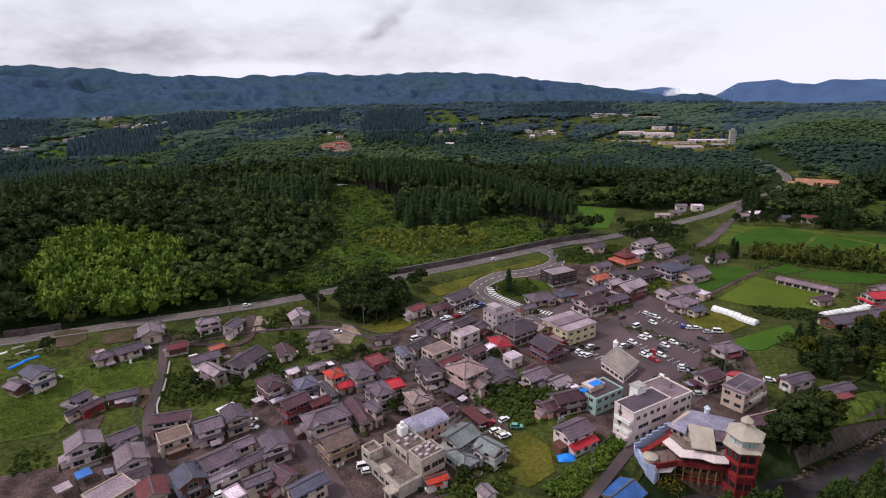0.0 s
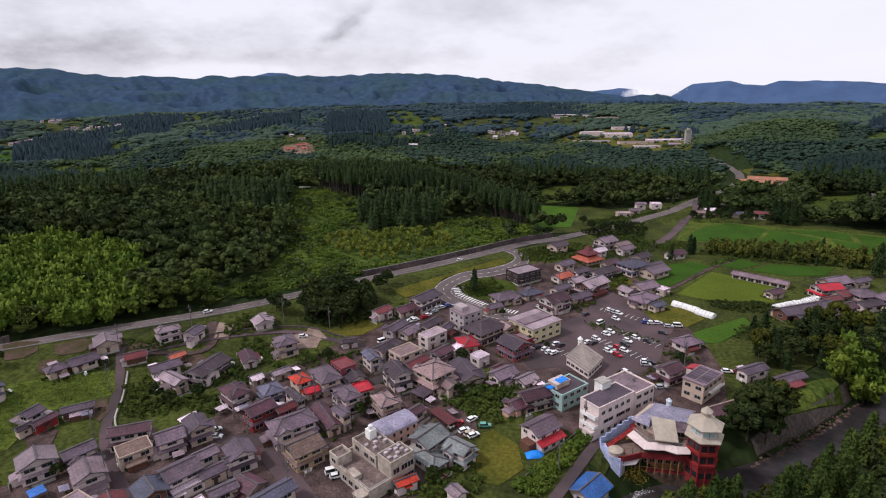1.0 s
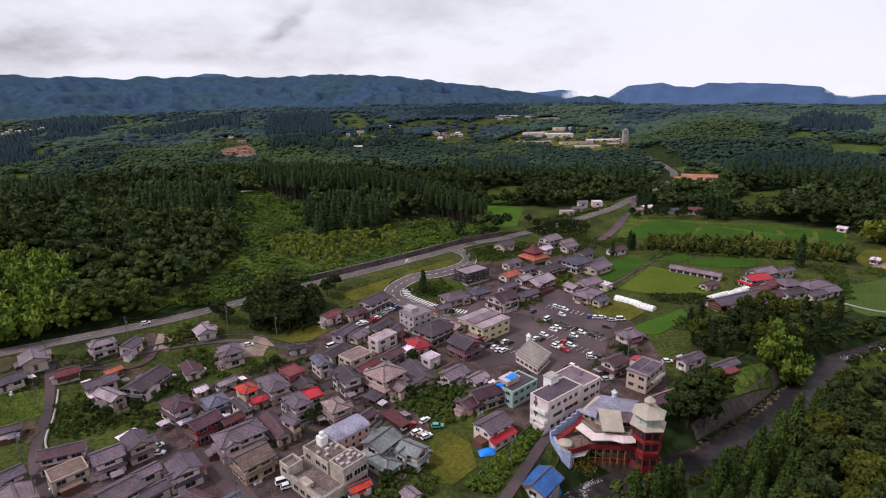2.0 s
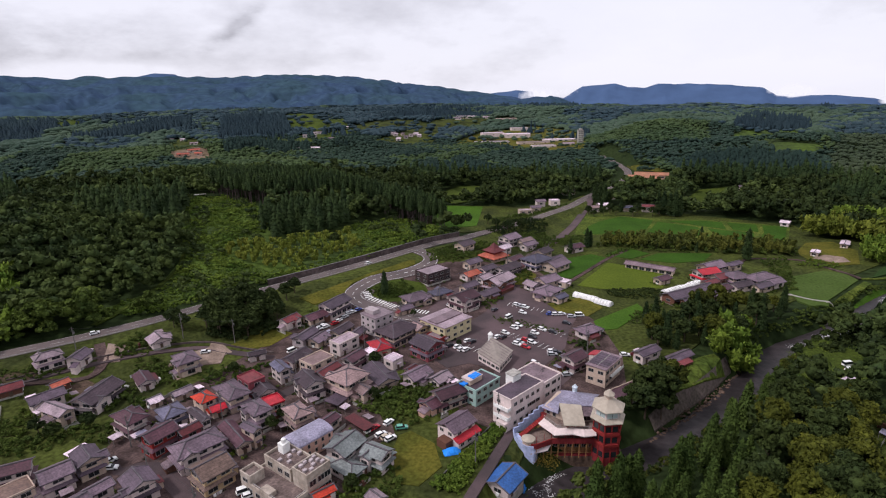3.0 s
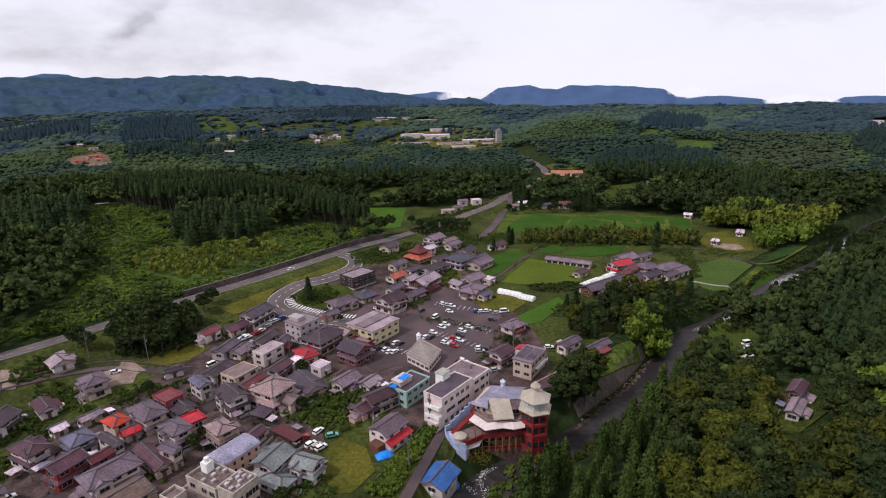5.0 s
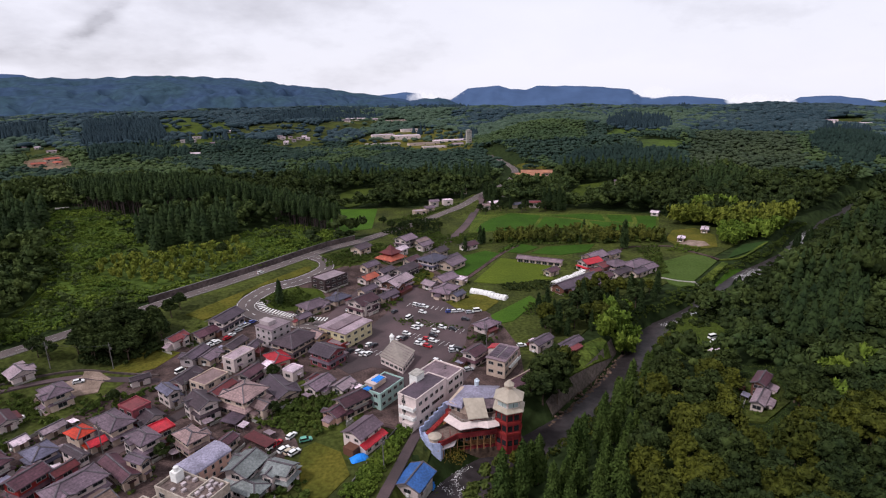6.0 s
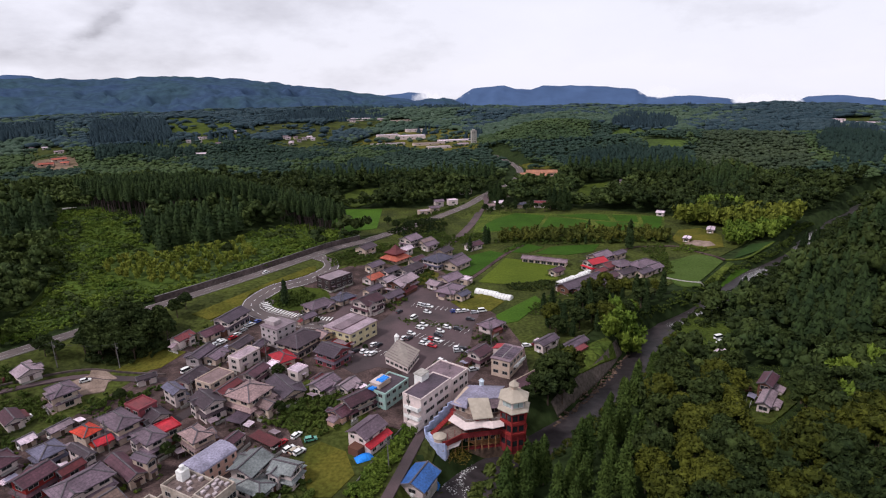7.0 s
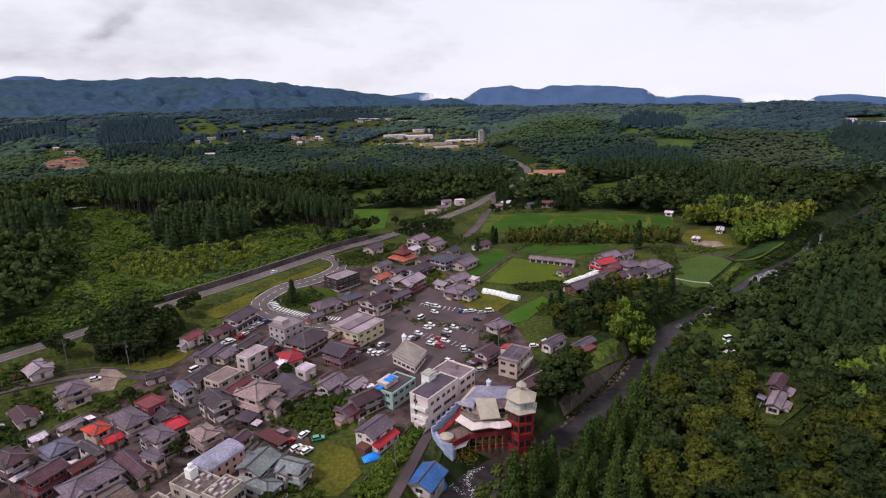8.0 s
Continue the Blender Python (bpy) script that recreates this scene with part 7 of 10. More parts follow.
def temple():
    b = thing("temple", pose(-24.9, 333, 0.6, 0, 0, 50), "temple with a tall rust roof and faded orange lower eaves", "temple")
    part("wall", boxes((-5, 5, -5, 5, -2, 4.2)), wall_mat("cream"), b)
    part("lower_roof", solid(bmesh.new(), [[(sx * 7.2, sy * 7.2, 3.2) for sx, sy in ((-1, -1), (1, -1), (1, 1), (-1, 1))], [(sx * 7.2, sy * 7.2, 3.5) for sx, sy in ((-1, -1), (1, -1), (1, 1), (-1, 1))],
                                       [(sx * 4.2, sy * 4.2, 5.4) for sx, sy in ((-1, -1), (1, -1), (1, 1), (-1, 1))]]), roof_mat("terra"), b, "faded orange tiled lower roof")
    part("upper_wall", boxes((-3.6, 3.6, -3.6, 3.6, 4, 7)), wall_mat("redwood"), b)
    part("upper_roof", solid(bmesh.new(), [[(sx * 5.2, sy * 5.2, 6.6) for sx, sy in ((-1, -1), (1, -1), (1, 1), (-1, 1))], [(sx * 5.2, sy * 5.2, 6.9) for sx, sy in ((-1, -1), (1, -1), (1, 1), (-1, 1))],
                                       [(sx * 2.4, sy * 2.4, 8.6) for sx, sy in ((-1, -1), (1, -1), (1, 1), (-1, 1))], [(sx * 0.3, sy * 0.3, 11.5) for sx, sy in ((-1, -1), (1, -1), (1, 1), (-1, 1))]]), roof_mat("rust"), b, "steep rust-brown roof")
    facade(b, 10, 10, 0.4, 4, 1, 3.0, 1.8, 1.4)


def long_shed():
    b = thing("cowshed", pose(67, 326, gz(67, 326), 0, 0, -26), "long low livestock shed with a grey tin roof", "shed")
    part("wall", boxes((-13.5, 13.5, -3, 3, -1, 2.6)), wall_mat("cream"), b)
    bm, caps = gable_roof(28.5, 7.4, 2.7, 1.2, True)
    r = part("roof", bm, roof_mat("old"), b)
    part("ridge", caps, roof_mat("old"), r)
    for i in range(7):
        window(b, pose(-11.4 + i * 3.8, -3.03, 1.3), 2.9, 1.8)


def greenhouse(x, y, rot, length, width=4.2):
    b = thing("greenhouse", pose(x, y, gz(x, y), 0, 0, rot), "white plastic-covered tunnel greenhouse beside a field", "greenhouse", "tunnel greenhouses")
    bm = bmesh.new()
    arc = [(width / 2 * math.cos(t), 2.3 * math.sin(t)) for t in np.linspace(0, math.pi, 9)]
    solid(bm, [[(s, yy, zz) for yy, zz in arc] for s in np.linspace(-length / 2, length / 2, 5)])
    part("cover", bm, M_WHITE, b)
    for s in np.linspace(-length / 2 + .3, length / 2 - .3, 6):
        bm = solid(bmesh.new(), [[(s - .05, y * q, z * q + .02) for y, z in arc] + [(s + .05, y * q, z * q + .02) for y, z in arc[::-1]] for q in (1.0, 1.03)])
        part("hoop", bm, M_FRAME, b)


def grey_block():
    b = thing("apartment_house", pose(-68.9, 223.4, 0, 0, 0, 56), "pale grey three-storey house with small windows", "building")
    part("wall", boxes((-5.2, 5.2, -5.0, 5.0, -1, 8.6)), wall_mat("pale"), b)
    part("roof", boxes((-5.5, 5.5, -5.3, 5.3, 8.6, 8.85)), roof_mat("lgrey"), b)
    part("roof_house", boxes((-3, 1, -1, 4.8, 8.85, 10.6)), wall_mat("pale"), b)
    facade(b, 10.4, 10, 0.4, 8.5, 3, 2.6, 1.3, 1.2)


def flat_white_house():
    b = thing("house", pose(26.4, 192.8, 0, 0, 0, 59), "cream two-storey house with dark solar panels on its roof", "house")
    part("wall", boxes((-6.5, 6.5, -3.7, 3.7, -1, 7.2)), wall_mat("cream"), b)
    r = part("roof", boxes((-6.9, 6.9, -4.1, 4.1, 7.2, 7.45)), roof_mat("old"), b, "grey sheet roof")
    for i in range(2):
        for k in range(6):
            part("solar_panel", boxes((-5.0 + k * 1.75, -3.5 + k * 1.75, -3.6 + i * 3.8, -0.3 + i * 3.8, 7.5, 7.62)), roof_mat("dgrey"), r)
        part("panel_rail", boxes((-5.4, 5.6, -0.1 + i * 3.8, 0.05 + i * 3.8, 7.45, 7.7)), M_FRAME, r)
    part("rear_roof", slope([(3.4, 4.1, 7.0), (8.0, 4.1, 7.0), (8.0, 8.0, 5.9), (3.4, 8.0, 5.9)]), roof_mat("red"), b, "red sheet-metal rear roof")
    part("rear_wall", boxes((3.6, 7.8, 3.7, 7.6, -1, 5.8)), wall_mat("white"), b)
    bal = part("balcony", boxes((-3.0, 6.4, -5.0, -3.7, 3.3, 3.5)), M_WHITE, b)
    part("railing", boxes((-3.0, 6.4, -5.0, -4.9, 3.5, 4.4)), M_WHITE, bal)
    facade(b, 13.0, 7.4, 0.4, 7.0, 2, 2.7, 2.1, 1.4)


def roadside_school():
    """Long low building with two terracotta roofs, one behind the other."""
    b = thing("school_building", pose(115.0, 608.1, gz(115.0, 608.1), 0, 0, -8), "long low peach building with two terracotta roofs", "building")
    clay_tiles = material("faded_clay_tiles", (0.36, 0.165, 0.10), 0.7, 1.5, 0.2, 0.25, 0.05, second=(0.27, 0.13, 0.085))
    for k, (x, y, w, h) in enumerate(((-5, 0, 29, 3.8), (4, 14, 33, 5.0))):
        body = part("wing", boxes((x - w / 2, x + w / 2, y - 5, y + 5, -3, h)), wall_mat("peach"), b)
        bm, caps = gable_roof(w + 1.6, 11.4, 0, 2.2, True, 0.3)
        part("roof", bm, clay_tiles, body, "terracotta tiled roof", m=pose(x, y, h))
        part("ridge", caps, clay_tiles, body, m=pose(x, y, h))
        for i in range(9):
            window(body, pose(x - w / 2 + (i + 0.5) * w / 9, y - 5.04, h * 0.55), 2.8, 1.5)


def far_tower():
    b = thing("apartment_tower", pose(69, 955, gz(69, 955), 0, 0, 12), "tall narrow grey concrete block beside the works", "building")
    part("wall", boxes((-4.2, 4.2, -4, 4, -3, 23)), M_CONC, b)
    part("roof", boxes((-4.4, 4.4, -4.2, 4.2, 23, 23.5)), roof_mat("old"), b)
    part("roof_house", boxes((-2.0, 2.0, -2, 2, 23.5, 25.5)), M_CONC, b)
    for k in range(7):
        for x in (-2.6, 0, 2.6):
            window(b, pose(x, -4.04, 2.3 + k * 3.1), 1.6, 1.3)


roadside_school()
far_tower()
office()
riverside_hall()
courtyard_block()
village_hall()
teal_shop()
cream_hall()
peach_hall()
red_house()
temple()
long_shed()
grey_block()
flat_white_house()
greenhouse(26.5, 275.0, -33, 13)
greenhouse(34.5, 268.5, -33, 9)
greenhouse(72, 291, 40, 14)
greenhouse(80, 297, 40, 12)
greenhouse(86, 303, 40, 8, 5.5)
house(-6.2, 133.0, 62, 10.4, 8.6, 3.2, "gable", "bright", "white", z=-3.6)

# cars
PAINT = {"white": (0.72, 0.72, 0.72), "silver": (0.42, 0.43, 0.45), "dark": (0.035, 0.035, 0.045), "red": (0.42, 0.02, 0.03), "blue": (0.05, 0.08, 0.30), "tan": (0.40, 0.34, 0.26),
         "van": (0.74, 0.74, 0.72), "green": (0.10, 0.32, 0.24)}
WORDS = {"white": "white", "silver": "silver", "dark": "black", "red": "red", "blue": "dark blue", "tan": "beige", "van": "white", "green": "green"}
M_LAMP = material("lamp_lens", (0.75, 0.75, 0.72), 0.2)
M_TAIL = material("tail_lens", (0.4, 0.02, 0.02), 0.3)
CAR_MODELS = {}


def car_model(k):
    van = k == "van"
    paint = material("car_paint_" + k, PAINT[k], 0.25, 1.0, 0.3, 0.05, 0.0, spec=0.5)
    c = thing("van" if van else "car", pose(0, 0, -60), "%s %s standing on asphalt" % (WORDS[k], "delivery van" if van else "small car"), "van" if van else "car", "cars of the town")
    L, W = (2.0, 0.84) if not van else (2.2, 0.9)
    prof = [(-L, .35), (-L, .85), (-L + .1, .98), (L - .95, .98), (L - .1, .82), (L, .6), (L, .35)]
    bm = bmesh.new()
    solid(bm, [[(x * .97, s * .92, z) for x, z in prof] if abs(s) == W else [(x, s, z) for x, z in prof] for s in (-W, -W * .85, W * .85, W)])
    part("body", bm, paint, c)
    top = 1.5 if not van else 1.95
    cab = [(-L + .15, .97), (-L + (.45 if not van else .2), top - .07), (L - (1.75 if not van else 1.1), top - .07), (L - (1.0 if not van else .6), .97)]
    bm = bmesh.new()
    solid(bm, [[(x, s * (1 if z < 1 else .86), z) for x, z in cab] for s in (-W * .93, W * .93)])
    g = part("cabin_glass", bm, M_GLASS, c)
    part("roof", boxes((-L + (.42 if not van else .2), L - (1.72 if not van else 1.1), -W * .82, W * .82, top - .08, top)), paint, g)
    for sx in (-L + .7, L - .75):
        for sy in (-W + .08, W - .08):
            bm = bmesh.new()
            solid(bm, [[(sx + .31 * math.cos(t), y, .31 + .31 * math.sin(t)) for t in np.linspace(0, 2 * math.pi, 11)[:-1]] for y in (sy - .1, sy + .1)])
            part("wheel", bm, M_TYRE, c)
    for s in (-1, 1):
        part("headlight", boxes((L - .06, L + .02, s * W * .68 - .15, s * W * .68 + .15, .58, .72)), M_LAMP, c)
        part("tail_light", boxes((-L - .02, -L + .06, s * W * .72 - .12, s * W * .72 + .12, .62, .85)), M_TAIL, c)
    return c


def on_road(x, y):
    """Height of the paved surface at a place."""
    d, rz = near_line(x, y, MAIN_ROAD)
    return gz(x, y) + (0.16 if float(d) < 5 else 0.24)


def car(x, y, rot, k):
    if k not in CAR_MODELS:
        CAR_MODELS[k] = car_model(k)
        CAR_MODELS[k].matrix_world = pose(x, y, on_road(x, y), 0, 0, rot)
    else:
        copy_thing(CAR_MODELS[k], pose(x, y, on_road(x, y), 0, 0, rot))

# parked and standing cars: place, heading, paint
car(-27.2, 216.7, 57, "white")
car(-25.2, 216.1, 57, "dark")
car(-30.8, 210.6, 57, "white")
car(-28.9, 208.4, 57, "white")
car(-26.8, 208.3, 57, "white")
car(-34.2, 211.3, 57, "dark")
car(-14.7, 222.2, 57, "white")
car(-12.5, 222.1, 57, "dark")
car(-11.7, 226.7, -33, "white")
car(-8.0, 232.5, -33, "white")
car(-6.3, 235.5, -33, "white")
car(-11.2, 244.3, 57, "van")
car(-18.4, 252.4, 57, "dark")
car(-8.0, 260.5, -33, "white")
car(-6.0, 258.9, -33, "silver")
car(-3.8, 258.0, -33, "white")
car(-4.8, 250.8, -33, "white")
car(-2.6, 220.4, -33, "red")
car(0.0, 218.6, -33, "white")
car(-2.4, 213.8, -33, "red")
car(-6.2, 216.2, -33, "white")
car(-5.1, 218.3, -33, "silver")
car(1.1, 228.3, -33, "white")
car(0.1, 224.2, -33, "dark")
car(4.3, 232.4, -33, "white")
car(9.0, 230.3, -33, "dark")
car(8.3, 250.7, 20, "blue")
car(10.8, 250.6, 20, "white")
car(13.5, 251.1, 20, "white")
car(15.3, 240.7, -20, "dark")
car(21.7, 250.6, 10, "van")
car(18.0, 248.7, 10, "silver")
car(8.2, 211.1, 10, "white")
car(9.8, 210.5, 10, "dark")
car(1.4, 200.0, -33, "white")
car(-90.6, 227.5, 57, "red")
car(-89.8, 230.4, 57, "white")
car(-88.4, 234.9, 57, "silver")
car(-87.9, 238.9, 57, "white")
car(-86.4, 240.8, 57, "white")
car(-84.6, 243.8, 57, "blue")
car(-96.1, 219.4, 57, "white")
car(-95.7, 221.5, 57, "silver")
car(-94.9, 224.2, 57, "white")
car(-93.5, 223.1, 57, "white")
car(-96.5, 217.2, 57, "silver")
car(-45.3, 153.1, 60, "white")
car(-40.4, 150.9, 20, "green")
car(-50.0, 148.4, 57, "van")
car(-49.0, 149.5, 57, "red")
car(-46.0, 146.3, 50, "white")
car(-44.0, 145.4, 50, "tan")
car(-42.5, 144.8, 50, "white")
car(-75.9, 116.2, 40, "van")
car(-73.8, 114.9, 40, "white")
car(-122.3, 122.6, 57, "white")
car(-119.7, 119.8, 20, "white")
car(-106.1, 91.9, 57, "white")
car(-133.5, 190.8, 30, "white")
car(37.0, 211.7, 10, "white")
car(-96.3, 301.0, 53, "white")
car(-82.0, 338.8, 53, "blue")
car(-185.2, 191.8, 53, "white")
car(117.2, 210.8, 20, "van")
car(115.7, 206.1, 20, "white")
car(8.3, 208.6, 10, "silver")
car(22.8, 195.3, 20, "silver")
car(13.4, 192.5, 20, "silver")
car(-41.0, 256.7, 57, "white")
car(-98.7, 198.0, 57, "van")

# trees, groves and woods
RNG = np.random.default_rng(7)


def ico(sub):
    bm = bmesh.new()
    bmesh.ops.create_icosphere(bm, subdivisions=sub, radius=1.0)
    V = np.array([v.co[:] for v in bm.verts])
    F = np.array([[v.index for v in f.verts] for f in bm.faces])
    bm.free()
    return V, F


ICO1, ICO2 = ico(1), ico(2)


def join(parts):
    V, F, n = [], [], 0
    for v, f in parts:
        V.append(v)
        F.append(f + n)
        n += len(v)
    return np.vstack(V), np.vstack(F)


def leaves(P, size, droop=0.0):
    """Small leaf clumps, each a bent pair of triangles, at the places P."""
    n = len(P)
    a = RNG.normal(size=(n, 3))
    a[:, 2] -= droop
    a /= np.linalg.norm(a, axis=1)[:, None]
    b = np.cross(a, RNG.normal(size=(n, 3)))
    b /= np.linalg.norm(b, axis=1)[:, None]
    s = size * RNG.uniform(0.6, 1.3, (n, 1))
    V = np.stack([P - a * s, P + b * s * 0.6, P + a * s, P - b * s * 0.6], 1).reshape(-1, 3)
    i = np.arange(n)[:, None] * 4
    return V, np.vstack([i + [0, 1, 2], i + [0, 2, 3]])


def crown(lobes, base, n_leaf, size, R=4.0, H=5.0, z0=4.0, spread=0.72, lobe=(0.34, 0.56)):
    """An uneven crown of lobes with leaf clumps over them."""
    out = []
    for k in range(lobes):
        u = RNG.normal(size=3)
        u /= np.linalg.norm(u)
        u[2] = abs(u[2]) * 1.1 - 0.25
        c = np.array([u[0] * R * spread, u[1] * R * spread, z0 + H * 0.45 + u[2] * H * 0.55])
        r = R * RNG.uniform(*lobe)
        V, F = base
        F = F[V[F, 2].mean(1) > -0.7]
        V = V * (1 + RNG.uniform(-0.22, 0.22, (len(V), 1))) * [r, r, r * 0.78] + c
        out.append((V, F))
        if n_leaf:
            d = RNG.normal(size=(n_leaf, 3))
            d /= np.linalg.norm(d, axis=1)[:, None]
            d[:, 2] = np.where(d[:, 2] < -0.3, -d[:, 2], d[:, 2])
            out.append(leaves(c + d * r * RNG.uniform(0.92, 1.2, (n_leaf, 1)) * [1, 1, 0.8], size))
    return join(out)


def cedar(tiers, points, H=16.0, R=2.6, z0=2.5, tufts=0):
    """A conifer: tiers of drooping star-shaped boughs."""
    out = []
    for k in range(tiers):
        f = k / tiers
        r = R * (1 - f) ** 0.62 * min(1.0, 0.62 + f * 1.6) * RNG.uniform(0.88, 1.1) + 0.25
        z = z0 + (H - z0) * f
        step = (H - z0) / tiers
        n = points * 2
        ang = np.arange(n) * math.pi / points + RNG.uniform(0, 3)
        rr = np.where(np.arange(n) % 2, r * 0.55, r) * RNG.uniform(0.8, 1.15, n)
        V = np.vstack([np.stack([rr * np.cos(ang), rr * np.sin(ang), z - 0.35 * rr * RNG.uniform(0.6, 1.3, n)], 1), [[0, 0, z + step * 1.5]]])
        i = np.arange(n)
        out.append((V, np.stack([i, (i + 1) % n, np.full(n, n)], 1)))
        if tufts:
            a = RNG.uniform(0, 6.28, tufts)
            q = r * RNG.uniform(0.5, 1.05, tufts)
            out.append(leaves(np.stack([q * np.cos(a), q * np.sin(a), z + (r - q) * 0.9 - 0.2], 1), 0.5, 0.6))
    return join(out)


def bamboo(plumes, n_leaf, H=9.0, R=2.4):
    """Feathery stems that bend over at the top."""
    out = []
    for k in range(plumes):
        a, lean = RNG.uniform(0, 6.28), RNG.uniform(0.3, 1.0) * R
        h = H * RNG.uniform(0.75, 1.1)
        t = RNG.uniform(0.3, 1, n_leaf)
        bend = lean * t ** 2.5 * 1.5
        P = np.stack([np.cos(a) * bend, np.sin(a) * bend, h * (t - 0.22 * t ** 4)], 1) + RNG.normal(size=(n_leaf, 3)) * [0.55, 0.55, 0.35] * (0.5 + 0.6 * (1 - t[:, None]))
        P += [RNG.normal() * R * 0.3, RNG.normal() * R * 0.3, 0]
        out.append(leaves(P, 0.85, 0.8))
        V, F = ICO1
        out.append((V * [0.8, 0.8, h * 0.28] + [np.cos(a) * lean * 0.5, np.sin(a) * lean * 0.5, h * 0.58], F))
    return join(out)


def trunk_mesh(h, r, limbs=3):
    bm = bmesh.new()
    solid(bm, [ring(7, r * 1.25, -1.2), ring(7, r, 0.6), ring(7, r * 0.7, h * 0.55, 0.1, 0.06), ring(7, r * 0.3, h, 0.2, -0.05)])
    for a in range(limbs):
        t = a * 2.1 + 0.4
        bar(bm, (0.08, 0.03, h * 0.45 + a * 0.3), (math.cos(t) * h * 0.3, math.sin(t) * h * 0.3, h * 0.85 + a * 0.2), r * 0.28)
    bmesh.ops.recalc_face_normals(bm, faces=bm.faces)
    me = bpy.data.meshes.new("trunk")
    bm.to_mesh(me)
    bm.free()
    me.materials.append(M_TRUNK)
    return me


def tri_mesh(name, V, F, mat, soft=False):
    me = bpy.data.meshes.new(name)
    me.vertices.add(len(V))
    me.vertices.foreach_set("co", np.ascontiguousarray(V, np.float32).ravel())
    me.loops.add(F.size)
    me.loops.foreach_set("vertex_index", np.ascontiguousarray(F, np.int32).ravel())
    me.polygons.add(len(F))
    me.polygons.foreach_set("loop_start", np.arange(len(F), dtype=np.int32) * 3)
    if soft:
        me.polygons.foreach_set("use_smooth", np.ones(len(F), bool))
    me.update()
    me.materials.append(mat)
    return me


def wood(name, templates, XY, scale, mat, label, category="wood", sink=0.0, low=1.0, steady=False, soft=False):
    """One mass of trees: each place gets one of the templates, turned and sized."""
    if len(XY) == 0:
        return None
    Z = ground(XY[:, 0], XY[:, 1]) - sink
    pick = RNG.integers(0, len(templates), len(XY))
    out = []
    for k, (V, F) in enumerate(templates):
        idx = np.where(pick == k)[0]
        if len(idx) == 0:
            continue
        s = scale[idx] if np.ndim(scale) else np.full(len(idx), scale)
        a = RNG.uniform(0, 6.28, len(idx))
        c, sn = np.cos(a), np.sin(a)
        tall = RNG.uniform(0.95, 1.05, len(idx)) if steady else RNG.uniform(0.7, 1.25, len(idx))
        X = (V[None, :, 0] * c[:, None] - V[None, :, 1] * sn[:, None]) * s[:, None] + XY[idx, 0][:, None]
        Y = (V[None, :, 0] * sn[:, None] + V[None, :, 1] * c[:, None]) * s[:, None] + XY[idx, 1][:, None]
        W = V[None, :, 2] * (s ** low * tall)[:, None] + Z[idx][:, None]
        VV = np.stack([X, Y, W], -1).reshape(-1, 3)
        FF = (F[None] + (np.arange(len(idx)) * len(V))[:, None, None]).reshape(-1, 3)
        out.append((VV, FF))
    V, F = join(out)
    return tagged(new(name, tri_mesh(name, V, F, mat, soft)), label, category, kind="stuff")


def inside(XY, poly):
    x, y = XY[:, 0], XY[:, 1]
    hit = np.zeros(len(XY), bool)
    for (x0, y0), (x1, y1) in zip(poly, poly[1:] + poly[:1]):
        cross = ((y0 > y) != (y1 > y)) & (x < (x1 - x0) * (y - y0) / (y1 - y0 + 1e-9) + x0)
        hit ^= cross
    return hit


def fill(poly, spacing, jitter=0.42):
    P = np.array(poly)
    lo, hi = P.min(0), P.max(0)
    gx, gy = np.meshgrid(np.arange(lo[0], hi[0], spacing), np.arange(lo[1], hi[1], spacing))
    XY = np.stack([gx.ravel(), gy.ravel()], 1) + RNG.uniform(-jitter, jitter, (gx.size, 2)) * spacing
    return XY[inside(XY, list(poly))]


def clear_of(XY, gap_road=8.5, gap_river=9.5):
    ok = (near_line(XY[:, 0], XY[:, 1], MAIN_ROAD)[0] > gap_road) & (near_line(XY[:, 0], XY[:, 1], RIVER)[0] > gap_river)
    ok &= near_line(XY[:, 0], XY[:, 1], RIVER)[0] > gap_river + 2 * smooth(150, 200, XY[:, 0])
    return XY[ok]


OPEN = [(-340, 40), (-256, 133), (-226, 162), (-191, 195), (-173, 214), (-150, 244), (-134, 265), (-115, 289), (-92, 320), (-77, 343), (-58, 372), (-48, 392), (-78, 393), (-98, 500),
        (-45, 502), (-10, 500), (10, 530), (45, 545), (62, 512), (100, 492), (192, 447), (196, 405), (240, 400), (233, 360), (190, 326), (160, 300), (140, 268), (112, 252), (90, 232), (62, 205),
        (40, 178), (30, 158), (20, 148), (8, 138), (2, 128), (-6, 100), (-14, 40)]
BAMBOO_W = [(-250, 140), (-300, 160), (-332, 196), (-322, 228), (-262, 230), (-228, 198), (-210, 172), (-222, 158), (-249, 155)]
BAMBOO_N = [(-189, 305), (-125, 355), (-108, 325), (-138, 283), (-172, 284)]
SCRUB = [(-205, 205), (-191, 241), (-207, 293), (-230, 320), (-273, 406), (-245, 407), (-195, 381), (-170, 335), (-138, 364), (-96, 413), (-70, 400), (-60, 380), (-92, 322), (-130, 272), (-155, 242), (-176, 215)]
CEDAR_A = [(-284, 440), (-262, 418), (-236, 396), (-210, 386), (-182, 400), (-149, 414), (-122, 416), (-94, 400), (-69, 388), (-64, 400), (-84, 440), (-100, 470), (-150, 480), (-220, 470), (-282, 462)]
CEDAR_B = [(-170, 317), (-187, 355), (-173, 378), (-138, 396), (-126, 357), (-140, 344), (-154, 336)]
CEDAR_L = [(-563, 302), (-264, 382), (-216, 326), (-252, 310), (-330, 322), (-380, 286), (-350, 240), (-400, 180)]
